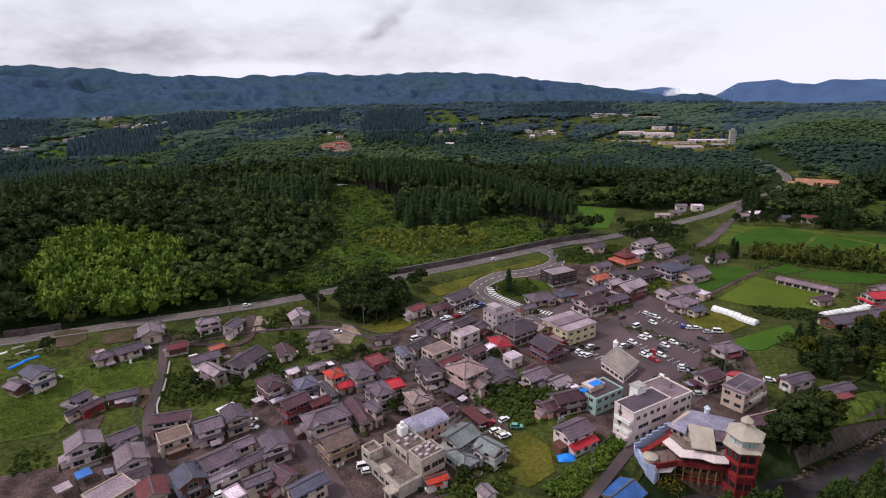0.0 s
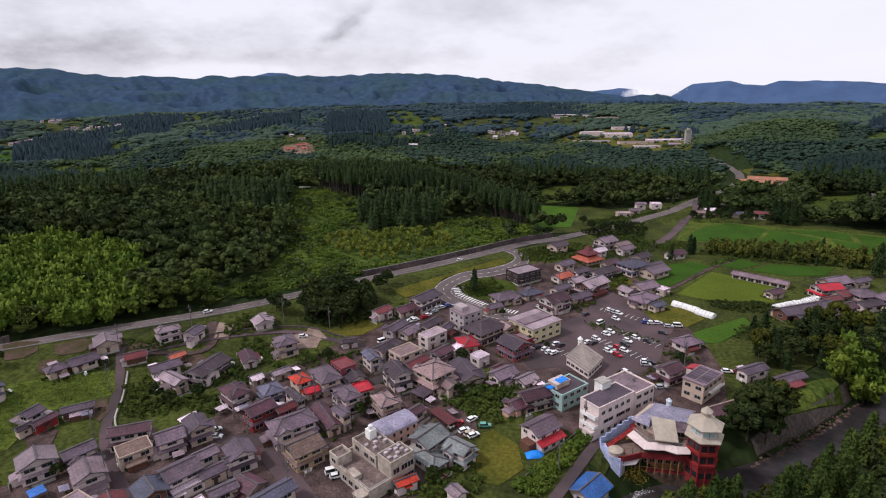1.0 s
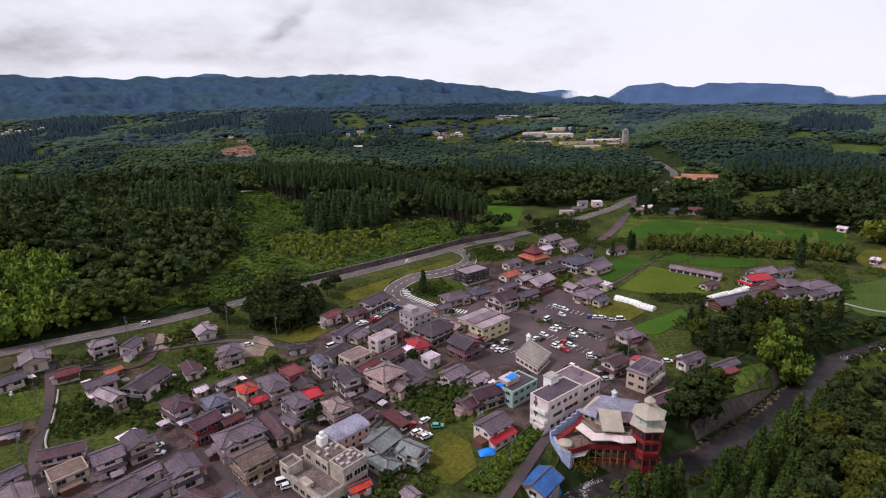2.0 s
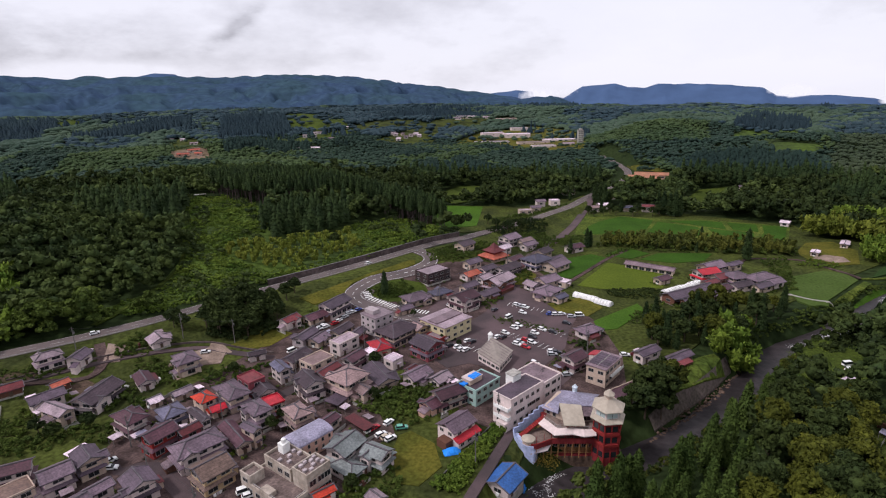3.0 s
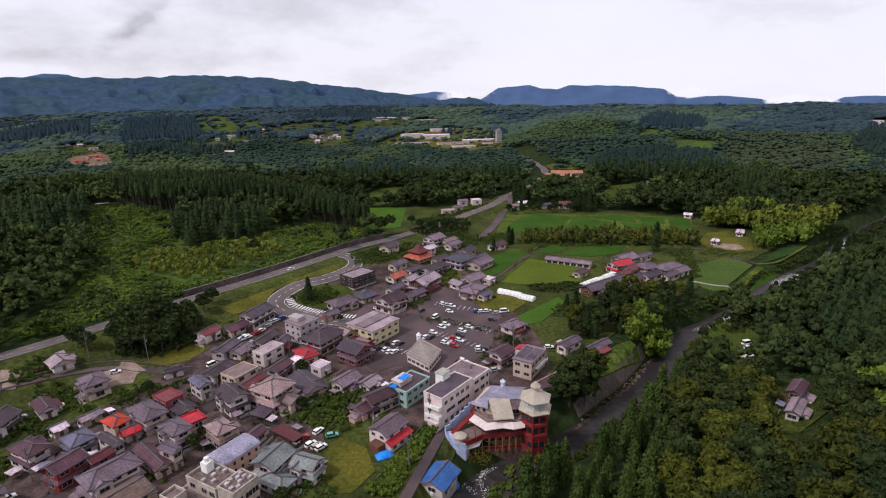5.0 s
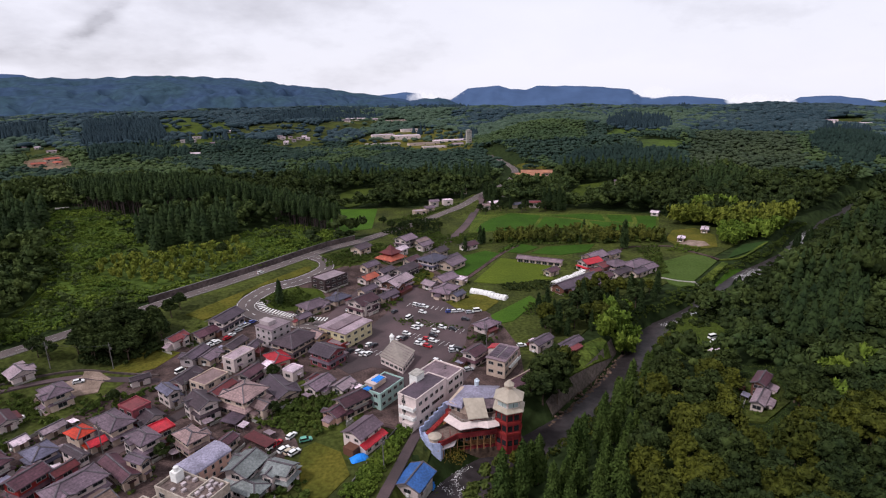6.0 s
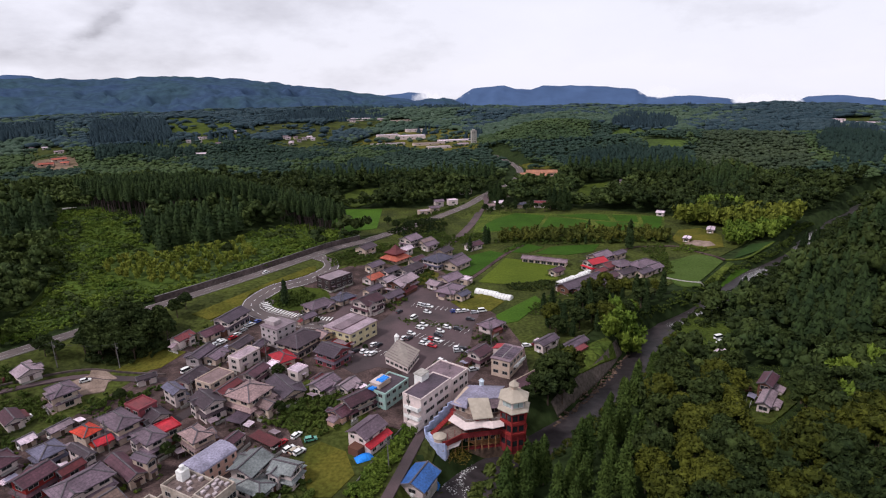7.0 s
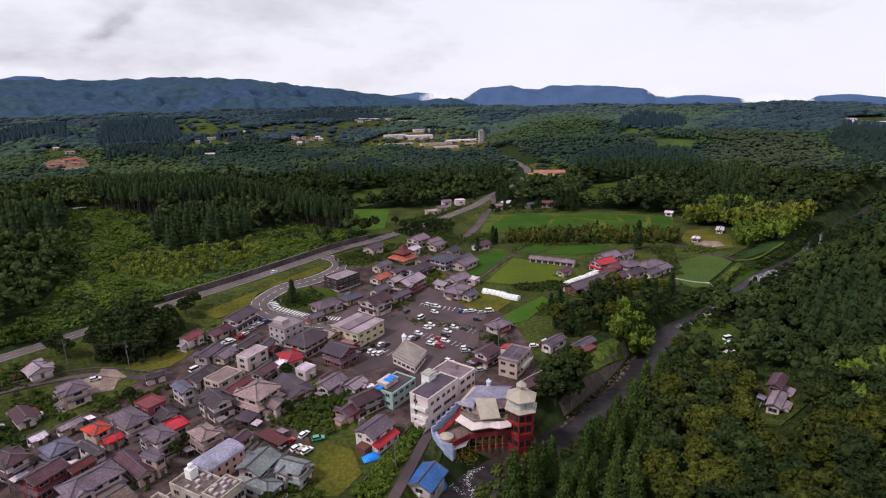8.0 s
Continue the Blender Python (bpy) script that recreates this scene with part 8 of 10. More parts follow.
MOUND = [(-981, 640), (-1140, 753), (-1350, 935), (-1424, 1068), (-1261, 1023), (-1052, 885), (-885, 753), (-792, 625)]
BELT = [(-1069, 567), (-824, 529), (-616, 475), (-470, 425), (-434, 486), (-358, 415), (-379, 372), (-383, 326), (-420, 320), (-496, 318), (-614, 319)]
CREST = [(-549, 910), (-809, 1377), (-783, 1460), (-684, 1440), (-462, 1023), (-514, 978)]
STRIP = [(-837, 951), (-1056, 1249), (-1010, 1366), (-904, 1381), (-695, 1059), (-763, 989)]
STAND = [(-161, 644), (-187, 789), (-154, 851), (-79, 876), (-17, 847), (69, 757), (78, 680), (61, 578), (40, 578), (-1, 608), (-83, 618), (-132, 584)]
EAST_A = [(146, 627), (184, 716), (234, 726), (297, 683), (281, 588), (294, 554), (230, 564), (160, 583)]
EAST_B = [(315, 1002), (394, 1198), (502, 1199), (436, 1002), (386, 1045)]
EAST_C = [(464, 676), (630, 886), (672, 850), (546, 643), (446, 555), (450, 616)]
EAST_D = [(238, 504), (297, 572), (306, 525), (277, 490)]
PALE_W = [(-891, 841), (-1268, 1325), (-1227, 1403), (-1005, 1374), (-1040, 1228), (-839, 872)]
PALE_M = [(-631, 713), (-740, 958), (-610, 928), (-427, 721), (-475, 661), (-472, 561), (-542, 537)]
PALE_E = [(75, 877), (120, 1358), (237, 1604), (384, 1398), (232, 827), (157, 820)]
OLIVE_E = [(281, 602), (363, 762), (524, 952), (482, 726), (392, 566), (329, 517), (297, 538)]
RIVERSIDE = [(-2, 96), (6, 118), (22, 128), (34, 138), (48, 151), (62, 168), (74, 188), (86, 190), (66, 158), (52, 120), (30, 100)]
GLADE = [(89.4, 210.8), (96.5, 233.1), (113.8, 249.7), (130.4, 225.1), (114.8, 188.3), (104.0, 183.6)]
HOUSE_YARD = [(80.7, 131.6), (100.9, 167.1), (114.7, 182.7), (123.8, 179.3), (115.1, 158.0), (96.6, 127.8), (87.3, 127.1)]
FARM = [(160, 362), (185, 385), (206, 384), (206, 362), (190, 342)]

far_crowns = [crown(3, ICO1, 0, 0, 4.6, 3.6, 2.3, 0.72, (0.26, 0.52)) for k in range(14)]
mid_crowns = [crown(5, ICO1, 13, 0.95, 3.8, 5.0, 3.0, 0.8, (0.3, 0.5)) for k in range(8)]
near_crowns = [crown(24, ICO1, 30, 0.6, 3.6, 7.0, 3.0, 0.85, (0.22, 0.40)) for k in range(6)]
hill_crowns = [crown(1, ICO1, 0, 0, 7.6, 5.0, 1.6, 0.2, (0.30, 0.62)) for k in range(16)]
hill_cedars = [cedar(1, 5, 12, 4.2) for k in range(6)]
far_cedars = [cedar(3, 5, 11, 3.9) for k in range(3)]
mid_cedars = [cedar(6, 5, RNG.uniform(12, 16.5), RNG.uniform(2.9, 3.8), RNG.uniform(3, 5), 9) for k in range(8)]
tall_cedars = [cedar(7, 6, 21, RNG.uniform(2.4, 3.0), 10.5, 14) for k in range(6)]
stem = join([(np.array([(0.22 * math.cos(a) * q, 0.22 * math.sin(a) * q, z) for q, z in ((1.2, -1.0), (0.7, 14.0)) for a in np.arange(5) * 1.257]),
              np.array([(i, (i + 1) % 5, 5 + i) for i in range(5)] + [((i + 1) % 5, 5 + (i + 1) % 5, 5 + i) for i in range(5)]))])
near_cedars = [cedar(13, 9, 14.5, 2.7, 1.2, 34) for k in range(4)]
mid_bamboo = [bamboo(6, 22) for k in range(4)]
shrubs = [crown(3, ICO1, 13, 0.42, 1.6, 1.6, 0.0, 0.75, (0.3, 0.55)) for k in range(8)]

# one scatter of places over the sector the camera sees, denser near by
ring_pts = []
r = 120.0
while r < 2600:
    step = max(6.4, 0.0066 * r)
    n = int(1.95 * r / step)
    az = np.linspace(-1.17, 0.78, n) + RNG.uniform(-0.62, 0.62, n) * step / r
    rr = r + RNG.uniform(-0.6, 0.6, n) * step
    ring_pts.append(np.stack([rr * np.sin(az), rr * np.cos(az)], 1))
    r += step * 0.94
NEAR_BANK = [(14, 131), (24, 136), (36, 140), (47, 146), (58, 162), (67, 173), (77, 183), (87, 195), (97, 205), (104, 222), (97, 231), (84, 212), (71, 194), (57, 178), (46, 167), (36, 157), (25, 150), (12, 141)]
ALL = clear_of(np.vstack(ring_pts))
ALL = ALL[~inside(ALL, NEAR_BANK)]
FIELD_SIDE = (ALL[:, 1] > np.interp(ALL[:, 0], [p[0] for p in RIVER[13:20]], [p[1] for p in RIVER[13:20]])) & (ALL[:, 0] > 132)
ALL = ALL[~(FIELD_SIDE & (near_line(ALL[:, 0], ALL[:, 1], RIVER[13:20])[0] < 26) & (ALL[:, 1] < 420))]
UPPER = near_line(ALL[:, 0], ALL[:, 1], RIVER[14:20])[0]
ALL = ALL[~((UPPER < 19 + 8 * smooth(150, 172, ALL[:, 0])) & (ALL[:, 0] > 142) & (ALL[:, 1] < 420))]
ALL = ALL[~inside(ALL, OPEN) & (near_line(ALL[:, 0], ALL[:, 1], ((-380, 432), (-345, 424), (-318, 420), (-266, 422)))[0] > 9)]
ALL = ALL[near_line(ALL[:, 0], ALL[:, 1], MAIN_ROAD)[0] > 8.5 + 7 * smooth(520, 600, ALL[:, 1])]
SCHOOL_YARD = [(84, 572), (96, 640), (142, 648), (146, 606), (128, 576)]
for hole in (GLADE, HOUSE_YARD, FARM, SCHOOL_YARD, *CLEARINGS):
    ALL = ALL[~inside(ALL, hole)]
FAR_OPEN = [c for c in FIELDS if min(math.hypot(*p) for p in c) >= 640]
for hole in FAR_OPEN:
    ALL = ALL[~(inside(ALL, hole) & (RNG.uniform(0, 1, len(ALL)) < 0.93))]
for x, y, a, w, d, small in HOUSES:
    if math.hypot(x, y) > 440:
        ALL = ALL[np.hypot(ALL[:, 0] - x, ALL[:, 1] - y) > 0.5 * w + 5]
dist = np.hypot(ALL[:, 0], ALL[:, 1])
mood = np.array([noise.noise((x / (120 + 0.09 * r), y / (100 + 0.1 * r), 0.3)) + 0.45 * noise.noise((x / 60, y / 60, 4.1)) for (x, y), r in zip(ALL, dist)])


def within(*polys):
    return np.any([inside(ALL, list(p)) for p in polys], axis=0)


s_west = inside(ALL, BAMBOO_W)
s_north = inside(ALL, BAMBOO_N)
s_scrub = inside(ALL, SCRUB) & ~s_north & ~inside(ALL, CEDAR_B) & ~inside(ALL, CEDAR_A)
s_tall = inside(ALL, CEDAR_A)
s_pale = within(PALE_W, PALE_M, PALE_E, OLIVE_E)
s_cedar = within(CEDAR_A, CEDAR_B, RIVERSIDE, EAST_A, EAST_B, EAST_C, EAST_D, MOUND, CREST, STRIP)
s_cedar |= within(CEDAR_L) & (mood > -0.15) | within(BELT) & (mood > -0.3) | within(STAND) & (mood > -0.18)
s_cedar |= ((dist > 700) & (mood > 0.42) & ~s_pale) | ((ALL[:, 0] > 235) & (ALL[:, 1] < 320) & (mood > 0.0))
s_cedar &= ~(s_west | s_north | s_scrub)
s_west &= np.array([noise.noise((x / 14, y / 14, 2.0)) > -0.42 for x, y in ALL])
rest = ~(s_west | s_north | s_scrub | s_cedar)
bank = (ALL[:, 0] > 20) & (ALL[:, 1] < 330) & rest
odd = np.clip(np.exp(RNG.normal(0, 0.27, len(ALL))), 0.55, 1.6)
size = np.maximum(1.0, dist * 0.0066 / 6.4) * odd
near, far, hill = dist < 290, (dist > 640) & (dist < 1050), dist >= 1050
mid = (dist >= 290) & (dist <= 640)


def single_trees(XY, crowns, mats, trunk, label, category, group, lo, hi):
    """Trees that stand one by one, each with its own trunk and crown."""
    models = []
    for k, (V, F) in enumerate(crowns):
        for m in mats:
            models.append(tri_mesh("crown", V, F, m))
    for x, y in XY:
        s = RNG.uniform(lo, hi)
        ob = thing("tree", pose(x, y, gz(x, y), 0, 0, RNG.uniform(0, 360)) @ Matrix.Diagonal((s, s, s * RNG.uniform(0.88, 1.15), 1)), label, category, group)
        part("trunk", trunk, None, ob)
        part("crown", models[int(RNG.integers(0, len(models)))], None, ob)


TRUNK_B, TRUNK_C = trunk_mesh(6.0, 0.26), trunk_mesh(13.0, 0.22, 0)
nb = ALL[bank & near]
order = np.argsort(np.hypot(nb[:, 0], nb[:, 1]))
single_trees(nb[order[:118]], near_crowns, (F_OLIVE, F_BROAD), TRUNK_B, "broad-leaved tree with an olive-green crown on the river slope", "tree", "trees on the river slope", 0.85, 1.35)
rest_bank = nb[order[118:]]
pick = np.array([noise.noise((x / 30, y / 30, 7.7)) > 0.12 for x, y in rest_bank])
dark_bank, light_bank = rest_bank[~pick], rest_bank[pick]
nc = ALL[s_cedar & near & (ALL[:, 0] > 0)]
order = np.argsort(np.hypot(nc[:, 0], nc[:, 1]))
single_trees(nc[order[:72]], near_cedars, (F_CYPRESS,), TRUNK_C, "tall dark green cedar on the river slope", "conifer", "cedars on the river slope", 0.7, 1.1)
mood2 = np.array([noise.noise((x / (90 + 0.14 * r), y / (90 + 0.14 * r), 9.3)) + 0.5 * noise.noise((x / 30, y / 30, 6.6)) for (x, y), r in zip(ALL, dist)])
pale = rest & ((mood2 > np.where(ALL[:, 0] < 0, 0.05, 0.15)) | s_pale) & ~(bank & near)
rest &= ~pale
wood("broadleaf_wood", mid_crowns, np.vstack([dark_bank, ALL[rest & mid]]), 1.28 * np.r_[np.ones(len(dark_bank)), odd[rest & mid]], F_BROAD, "dense dark green broad-leaved wood")
wood("mixed_wood", mid_crowns, np.vstack([light_bank, ALL[pale & mid]]), 1.22 * np.r_[np.ones(len(light_bank)), odd[pale & mid]], F_MIXED, "lighter green mixed wood")
west_crowns = [crown(10, ICO1, 38, 0.62, 3.7, 5.4, 2.6, 0.85, (0.24, 0.42)) for k in range(8)]
wood("broadleaf_wood", west_crowns, ALL[rest & near & ~bank], 1.2 * odd[rest & near & ~bank], F_WEST, "olive-green broad-leaved wood above the road")
wood("mixed_wood", west_crowns, ALL[pale & near], 1.15 * odd[pale & near], F_SHRUB, "lighter green mixed wood above the road")
tan_slope = pale & within(OLIVE_E)
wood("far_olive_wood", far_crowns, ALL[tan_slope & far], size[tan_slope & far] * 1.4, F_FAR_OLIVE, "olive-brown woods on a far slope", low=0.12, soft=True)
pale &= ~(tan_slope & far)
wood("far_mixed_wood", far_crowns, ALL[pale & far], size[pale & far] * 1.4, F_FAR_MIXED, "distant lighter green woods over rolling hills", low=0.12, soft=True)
low = s_cedar & ~s_tall
wood("cedar_wood", mid_cedars, np.vstack([nc[order[72:]], ALL[low & near & (ALL[:, 0] <= 0)], ALL[low & mid]]), 1.2, F_CEDAR, "dark cedar plantation", soft=True)
tall_pts = fill(CEDAR_A, 4.6)
wood("cedar_plantation", tall_cedars, tall_pts, RNG.uniform(0.9, 1.08, len(tall_pts)), F_CEDAR, "tall dense cedar plantation above a cleared slope", steady=True, soft=True)
wood("cedar_trunks", [stem], tall_pts, RNG.uniform(0.9, 1.05, len(tall_pts)), M_STEM, "bare straight trunks of the cedar plantation", "trunks", steady=True)
wood("bamboo_grove", mid_bamboo, (lambda q: q[[noise.noise((x / 14, y / 14, 2.0)) > -0.42 for x, y in q]])(fill(BAMBOO_W, 4.7)), 1.4, F_BAMBOO, "bright yellow-green bamboo grove on the hill", "bamboo")
wood("bamboo_grove", mid_bamboo, np.vstack([fill(BAMBOO_N, 5.5)]), 0.8, F_RUST, "yellowing bamboo and scrub above the road", "bamboo")
scrub = fill(SCRUB, 2.6)
TRACK = curve_line(((-193.0, 200.0), (-192.0, 216.4), (-193.6, 247.8), (-199.0, 273.0), (-210.0, 293.6)), 4)
scrub = scrub[near_line(scrub[:, 0], scrub[:, 1], TRACK)[0] > 2.2]
scrub = clear_of(scrub[~inside(scrub, CEDAR_B) & ~inside(scrub, BAMBOO_N)], 7.5)
wood("scrub", shrubs, scrub, RNG.uniform(0.5, 1.2, len(scrub)) * np.array([1.0 + 0.9 * noise.noise((x / 16, y / 16, 1.1)) for x, y in scrub]), F_SCRUB, "low green scrub on the cleared hillside", "scrub")
thick = scrub[[noise.noise((x / 22, y / 22, 5.5)) > 0.18 for x, y in scrub]][::5]
wood("scrub", shrubs, thick, RNG.uniform(1.1, 2.0, len(thick)), F_MIXED, "taller dark shrubs on the cleared hillside", "scrub")
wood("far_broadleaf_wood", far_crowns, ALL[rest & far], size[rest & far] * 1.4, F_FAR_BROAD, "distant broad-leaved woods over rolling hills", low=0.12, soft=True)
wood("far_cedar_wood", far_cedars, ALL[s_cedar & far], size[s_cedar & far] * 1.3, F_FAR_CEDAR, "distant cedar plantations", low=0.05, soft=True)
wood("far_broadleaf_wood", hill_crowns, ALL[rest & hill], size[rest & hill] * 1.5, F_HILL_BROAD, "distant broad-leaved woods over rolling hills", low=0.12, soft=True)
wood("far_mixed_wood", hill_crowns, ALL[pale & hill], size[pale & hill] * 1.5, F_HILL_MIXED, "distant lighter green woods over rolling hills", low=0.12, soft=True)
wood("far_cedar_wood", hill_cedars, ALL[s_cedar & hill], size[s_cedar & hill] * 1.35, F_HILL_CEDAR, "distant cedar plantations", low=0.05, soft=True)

# groves, hedges and garden trees inside the valley
GROVE = [(-141, 202), (-150, 221), (-142, 236), (-124, 232), (-114, 220), (-121, 206)]
LEFT_BANK = [(42, 213), (54, 243), (87, 272), (121, 270), (129, 262), (98, 243), (82, 230), (64, 220), (52, 212)]
BANK_DARK = [(36, 174), (40, 184), (45, 187), (47, 180), (42, 171), (38, 169)]
BAMBOO_E = [(183, 413), (206, 425), (238, 417), (256, 402), (272, 394), (258, 376), (240, 366), (226, 372), (213, 384), (209, 392), (197, 402)]
BAMBOO_S = [(206, 380), (220, 375), (238, 367), (251, 371), (236, 354), (226, 346), (214, 348), (203, 347), (192, 338), (190, 347), (200, 362)]
HEDGE_N = [(41, 373), (50, 397), (115, 395), (168, 386), (162, 364), (104, 369)]
near_shrubs = [crown(3, ICO1, 24, 0.30, 1.3, 1.3, 0.0, 0.8, (0.26, 0.5)) for k in range(9)]
weed_tufts = [leaves(RNG.normal(size=(26, 3)) * [0.8, 0.8, 0.22] + [0, 0, 0.45], 0.2) for k in range(5)]
single_trees(fill(GROVE, 5.4), near_crowns[:3], (F_BROAD,), TRUNK_B, "dark evergreen tree in a grove above the houses", "tree", "trees of the grove", 0.85, 1.2)
bank_pts = clear_of(fill(LEFT_BANK, 7.0), 8, 9)
single_trees(bank_pts[::2], near_crowns[:4], (F_BROAD, F_BROAD, F_OLIVE), TRUNK_B, "dark broad-leaved tree on the near river bank", "tree", "trees on the town's river bank", 0.75, 1.2)
single_trees(bank_pts[1::2], near_cedars, (F_CEDAR,), TRUNK_C, "dark cedar on the near river bank", "conifer", "conifers on the town's river bank", 0.6, 0.95)
single_trees(fill(BANK_DARK, 3.8), near_crowns[2:], (F_BROAD,), TRUNK_B, "large dark tree beside the riverside building", "tree", "trees on the town's river bank", 1.0, 1.4)
wood("bamboo_grove", mid_bamboo, clear_of(fill(BAMBOO_E, 4.4)), 1.7, F_GOLD, "tall yellow-green bamboo grove above the fields", "bamboo")
wood("bamboo_grove", mid_bamboo, fill(((208, 428), (236, 421), (246, 428), (216, 440)), 4.4), 2.0, F_BAMBOO, "bright green bamboo behind a golden grove", "bamboo")
wood("bamboo_grove", mid_bamboo, clear_of(fill(BAMBOO_S, 4.2)), 1.25, F_BAMBOO, "bright green bamboo at the edge of a grove", "bamboo")
wood("bamboo_grove", mid_bamboo, fill([(84, 216), (92, 230), (84, 240), (74, 228), (72, 214)], 3.8), 1.3, F_BAMBOO, "bright bamboo clump on the river bank", "bamboo")
wood("bamboo_grove", mid_bamboo, fill(((127.1, 159.5), (146.3, 166.4), (117.0, 128.6), (113.7, 133.8)), 4.2), 1.25, F_BAMBOO, "bright bamboo on the far river slope", "bamboo")
wood("cedar_wood", mid_cedars, fill(((147.1, 218.3), (190.7, 271.3), (229.6, 275.9), (159.1, 183.0), (136.3, 170.0), (133.1, 188.6)), 6.0), 1.1, F_CEDAR, "dark cedars on the far river slope")
single_trees(fill(((97, 516), (118, 511), (128, 547), (106, 553)), 6.5), near_crowns[:3], (F_BROAD,), TRUNK_B, "dark broad-leaved tree behind roadside houses", "tree", "trees behind roadside houses", 0.7, 1.1)
hp = fill(HEDGE_N, 3.4)
wood("hedge", mid_bamboo, hp[::2], 0.9, F_HEDGE, "yellow-green hedge between the rice fields", "hedge")
wood("hedge", near_shrubs, hp[1::2], 1.7, F_SHRUB, "green hedge between the rice fields", "hedge")
wood("hedge", near_shrubs, hp[3::9], 2.3, F_BROAD, "dark evergreen bushes in a hedge between the rice fields", "hedge")


def hedge(poly, spacing, lo, hi, mat, label, category="shrubs"):
    XY = fill(poly, spacing)
    return wood("shrubs", near_shrubs, XY, RNG.uniform(lo, hi, len(XY)), mat, label, category)


def tree(x, y, s, kind="broad", mat=None):
    crowns, trunk, word = (near_crowns, TRUNK_B, "garden tree with a full green crown") if kind == "broad" else (near_cedars, TRUNK_C, "tall pointed dark conifer")
    k = int(RNG.integers(0, len(crowns)))
    key = (kind, k, (mat or (F_BROAD if kind == "broad" else F_CEDAR)).name)
    if key not in TREE_MESH:
        TREE_MESH[key] = tri_mesh("crown", *crowns[k], mat or (F_BROAD if kind == "broad" else F_CEDAR))
    ob = thing("tree", pose(x, y, gz(x, y), 0, 0, RNG.uniform(0, 360)) @ Matrix.Diagonal((s, s, s, 1)), word + " among houses", "tree" if kind == "broad" else "conifer")
    part("trunk", trunk, None, ob)
    part("crown", TREE_MESH[key], None, ob)


TREE_MESH = {}

for x, y, k in ((108.4, 472, 1.35), (112, 470, 1.5), (104.2, 475, 1.4), (101, 480, 1.3), (116, 470, 1.25), (57, 514, 1.3), (61, 511, 1.4), (53, 518, 1.2), (113.9, 398, 0.7), (34.5, 371, 0.95), (37, 373, 0.8), (222, 318, 0.8), (228, 320, 0.7), (216, 312, 0.75), (236, 328, 0.7), (150, 256, 0.7), (155, 261, 0.72), (146, 250, 0.65), (158, 266, 0.6)):
    tree(x, y, k, "cedar", F_CEDAR)

# growth along the upper river and round the clearings of the far bank
RB = curve_line(RIVER[12:20], 2.0)
RN = sides(RB)
for sign, mat, word in ((1, F_SHRUB, "field"), (-1, F_BROAD, "wooded")):
    off = RNG.uniform(7.5, 9.5 if sign > 0 else 22, (len(RB) * 2, 1))
    pts = np.vstack([RB[:, :2], RB[:, :2]]) + np.vstack([RN, RN]) * sign * off
    wood("riverside_bushes", near_shrubs, pts, RNG.uniform(0.6, 1.2, len(pts)) if sign > 0 else RNG.uniform(0.9, 2.3, len(pts)), mat, "bushes on the %s bank of the upper river" % word, "bushes")
for poly, mat, gap in ((HOUSE_YARD, F_SHRUB, 1.9), (GLADE, F_SCRUB, 2.4)):
    pts = clear_of(fill(poly, gap), 8, 8)
    wood("weeds", weed_tufts, pts, RNG.uniform(0.5, 1.2, len(pts)), mat, "long grass and weeds in a clearing on the far bank", "weeds")

pts = clear_of(fill(NEAR_BANK, 2.3), 8, 7.0)
wood("riverside_bushes", near_shrubs, pts[::2], RNG.uniform(0.7, 1.5, len(pts[::2])), F_BROAD, "dark bushes on the steep river bank", "bushes")
wood("riverside_bushes", near_shrubs, pts[1::2], RNG.uniform(0.7, 1.5, len(pts[1::2])), F_OLIVE, "olive-green bushes on the steep river bank", "bushes")

# boulders along the river
rocks = []
for x, y in [p for p in clear_of(np.vstack([fill([(37, 166), (50, 181), (64, 196), (78, 214), (86, 225), (89, 222), (80, 210), (66, 193), (53, 179), (40, 163)], 1.15), fill([(-14, 112), (-10, 128), (2, 138), (14, 146), (22, 142), (10, 126), (-4, 110)], 1.9)]), 0, 4.6)]:
    V, F = ICO1
    rocks.append((V * (1 + RNG.uniform(-.25, .25, (len(V), 1))) * RNG.uniform(0.25, 1.0) * [1, 1, .45] + [x, y, max(-8.7, min(-6.5, gz(x, y)))], F))
tagged(new("river_rocks", tri_mesh("river_rocks", *join(rocks), M_STONE)), "grey boulders along the river's edge", "rocks", kind="stuff")


def pole(x, y, rot):
    ob = thing("utility_pole", pose(x, y, gz(x, y), 0, 0, rot), "grey concrete utility pole with cross-arms and transformer", "pole", "utility poles")
    part("mast", solid(bmesh.new(), [ring(8, 0.19, -1), ring(8, 0.12, 11.5)]), M_POLE, ob)
    part("cross_arm", boxes((-0.9, 0.9, -0.05, 0.05, 10.6, 10.72)), M_DARKMETAL, ob)
    part("cross_arm", boxes((-0.7, 0.7, -0.05, 0.05, 9.7, 9.82)), M_DARKMETAL, ob)
    part("transformer", solid(bmesh.new(), [ring(8, 0.28, 8.4, 0.45, 0), ring(8, 0.28, 9.3, 0.45, 0)]), M_POLE, ob)


def wire(p, q):
    bm = bmesh.new()
    P = [Vector(p).lerp(Vector(q), t) - Vector((0, 0, 1.2 * 4 * t * (1 - t))) for t in np.linspace(0, 1, 7)]
    solid(bm, [[c + Vector((0, 0, .025)), c + Vector((.02, .02, -.02)), c - Vector((.02, .02, .02))] for c in P])
    me = bpy.data.meshes.new("power_line")
    bm.to_mesh(me)
    bm.free()
    me.materials.append(M_DARKMETAL)
    tagged(new("power_line", me), "thin black power line between poles", "cable")


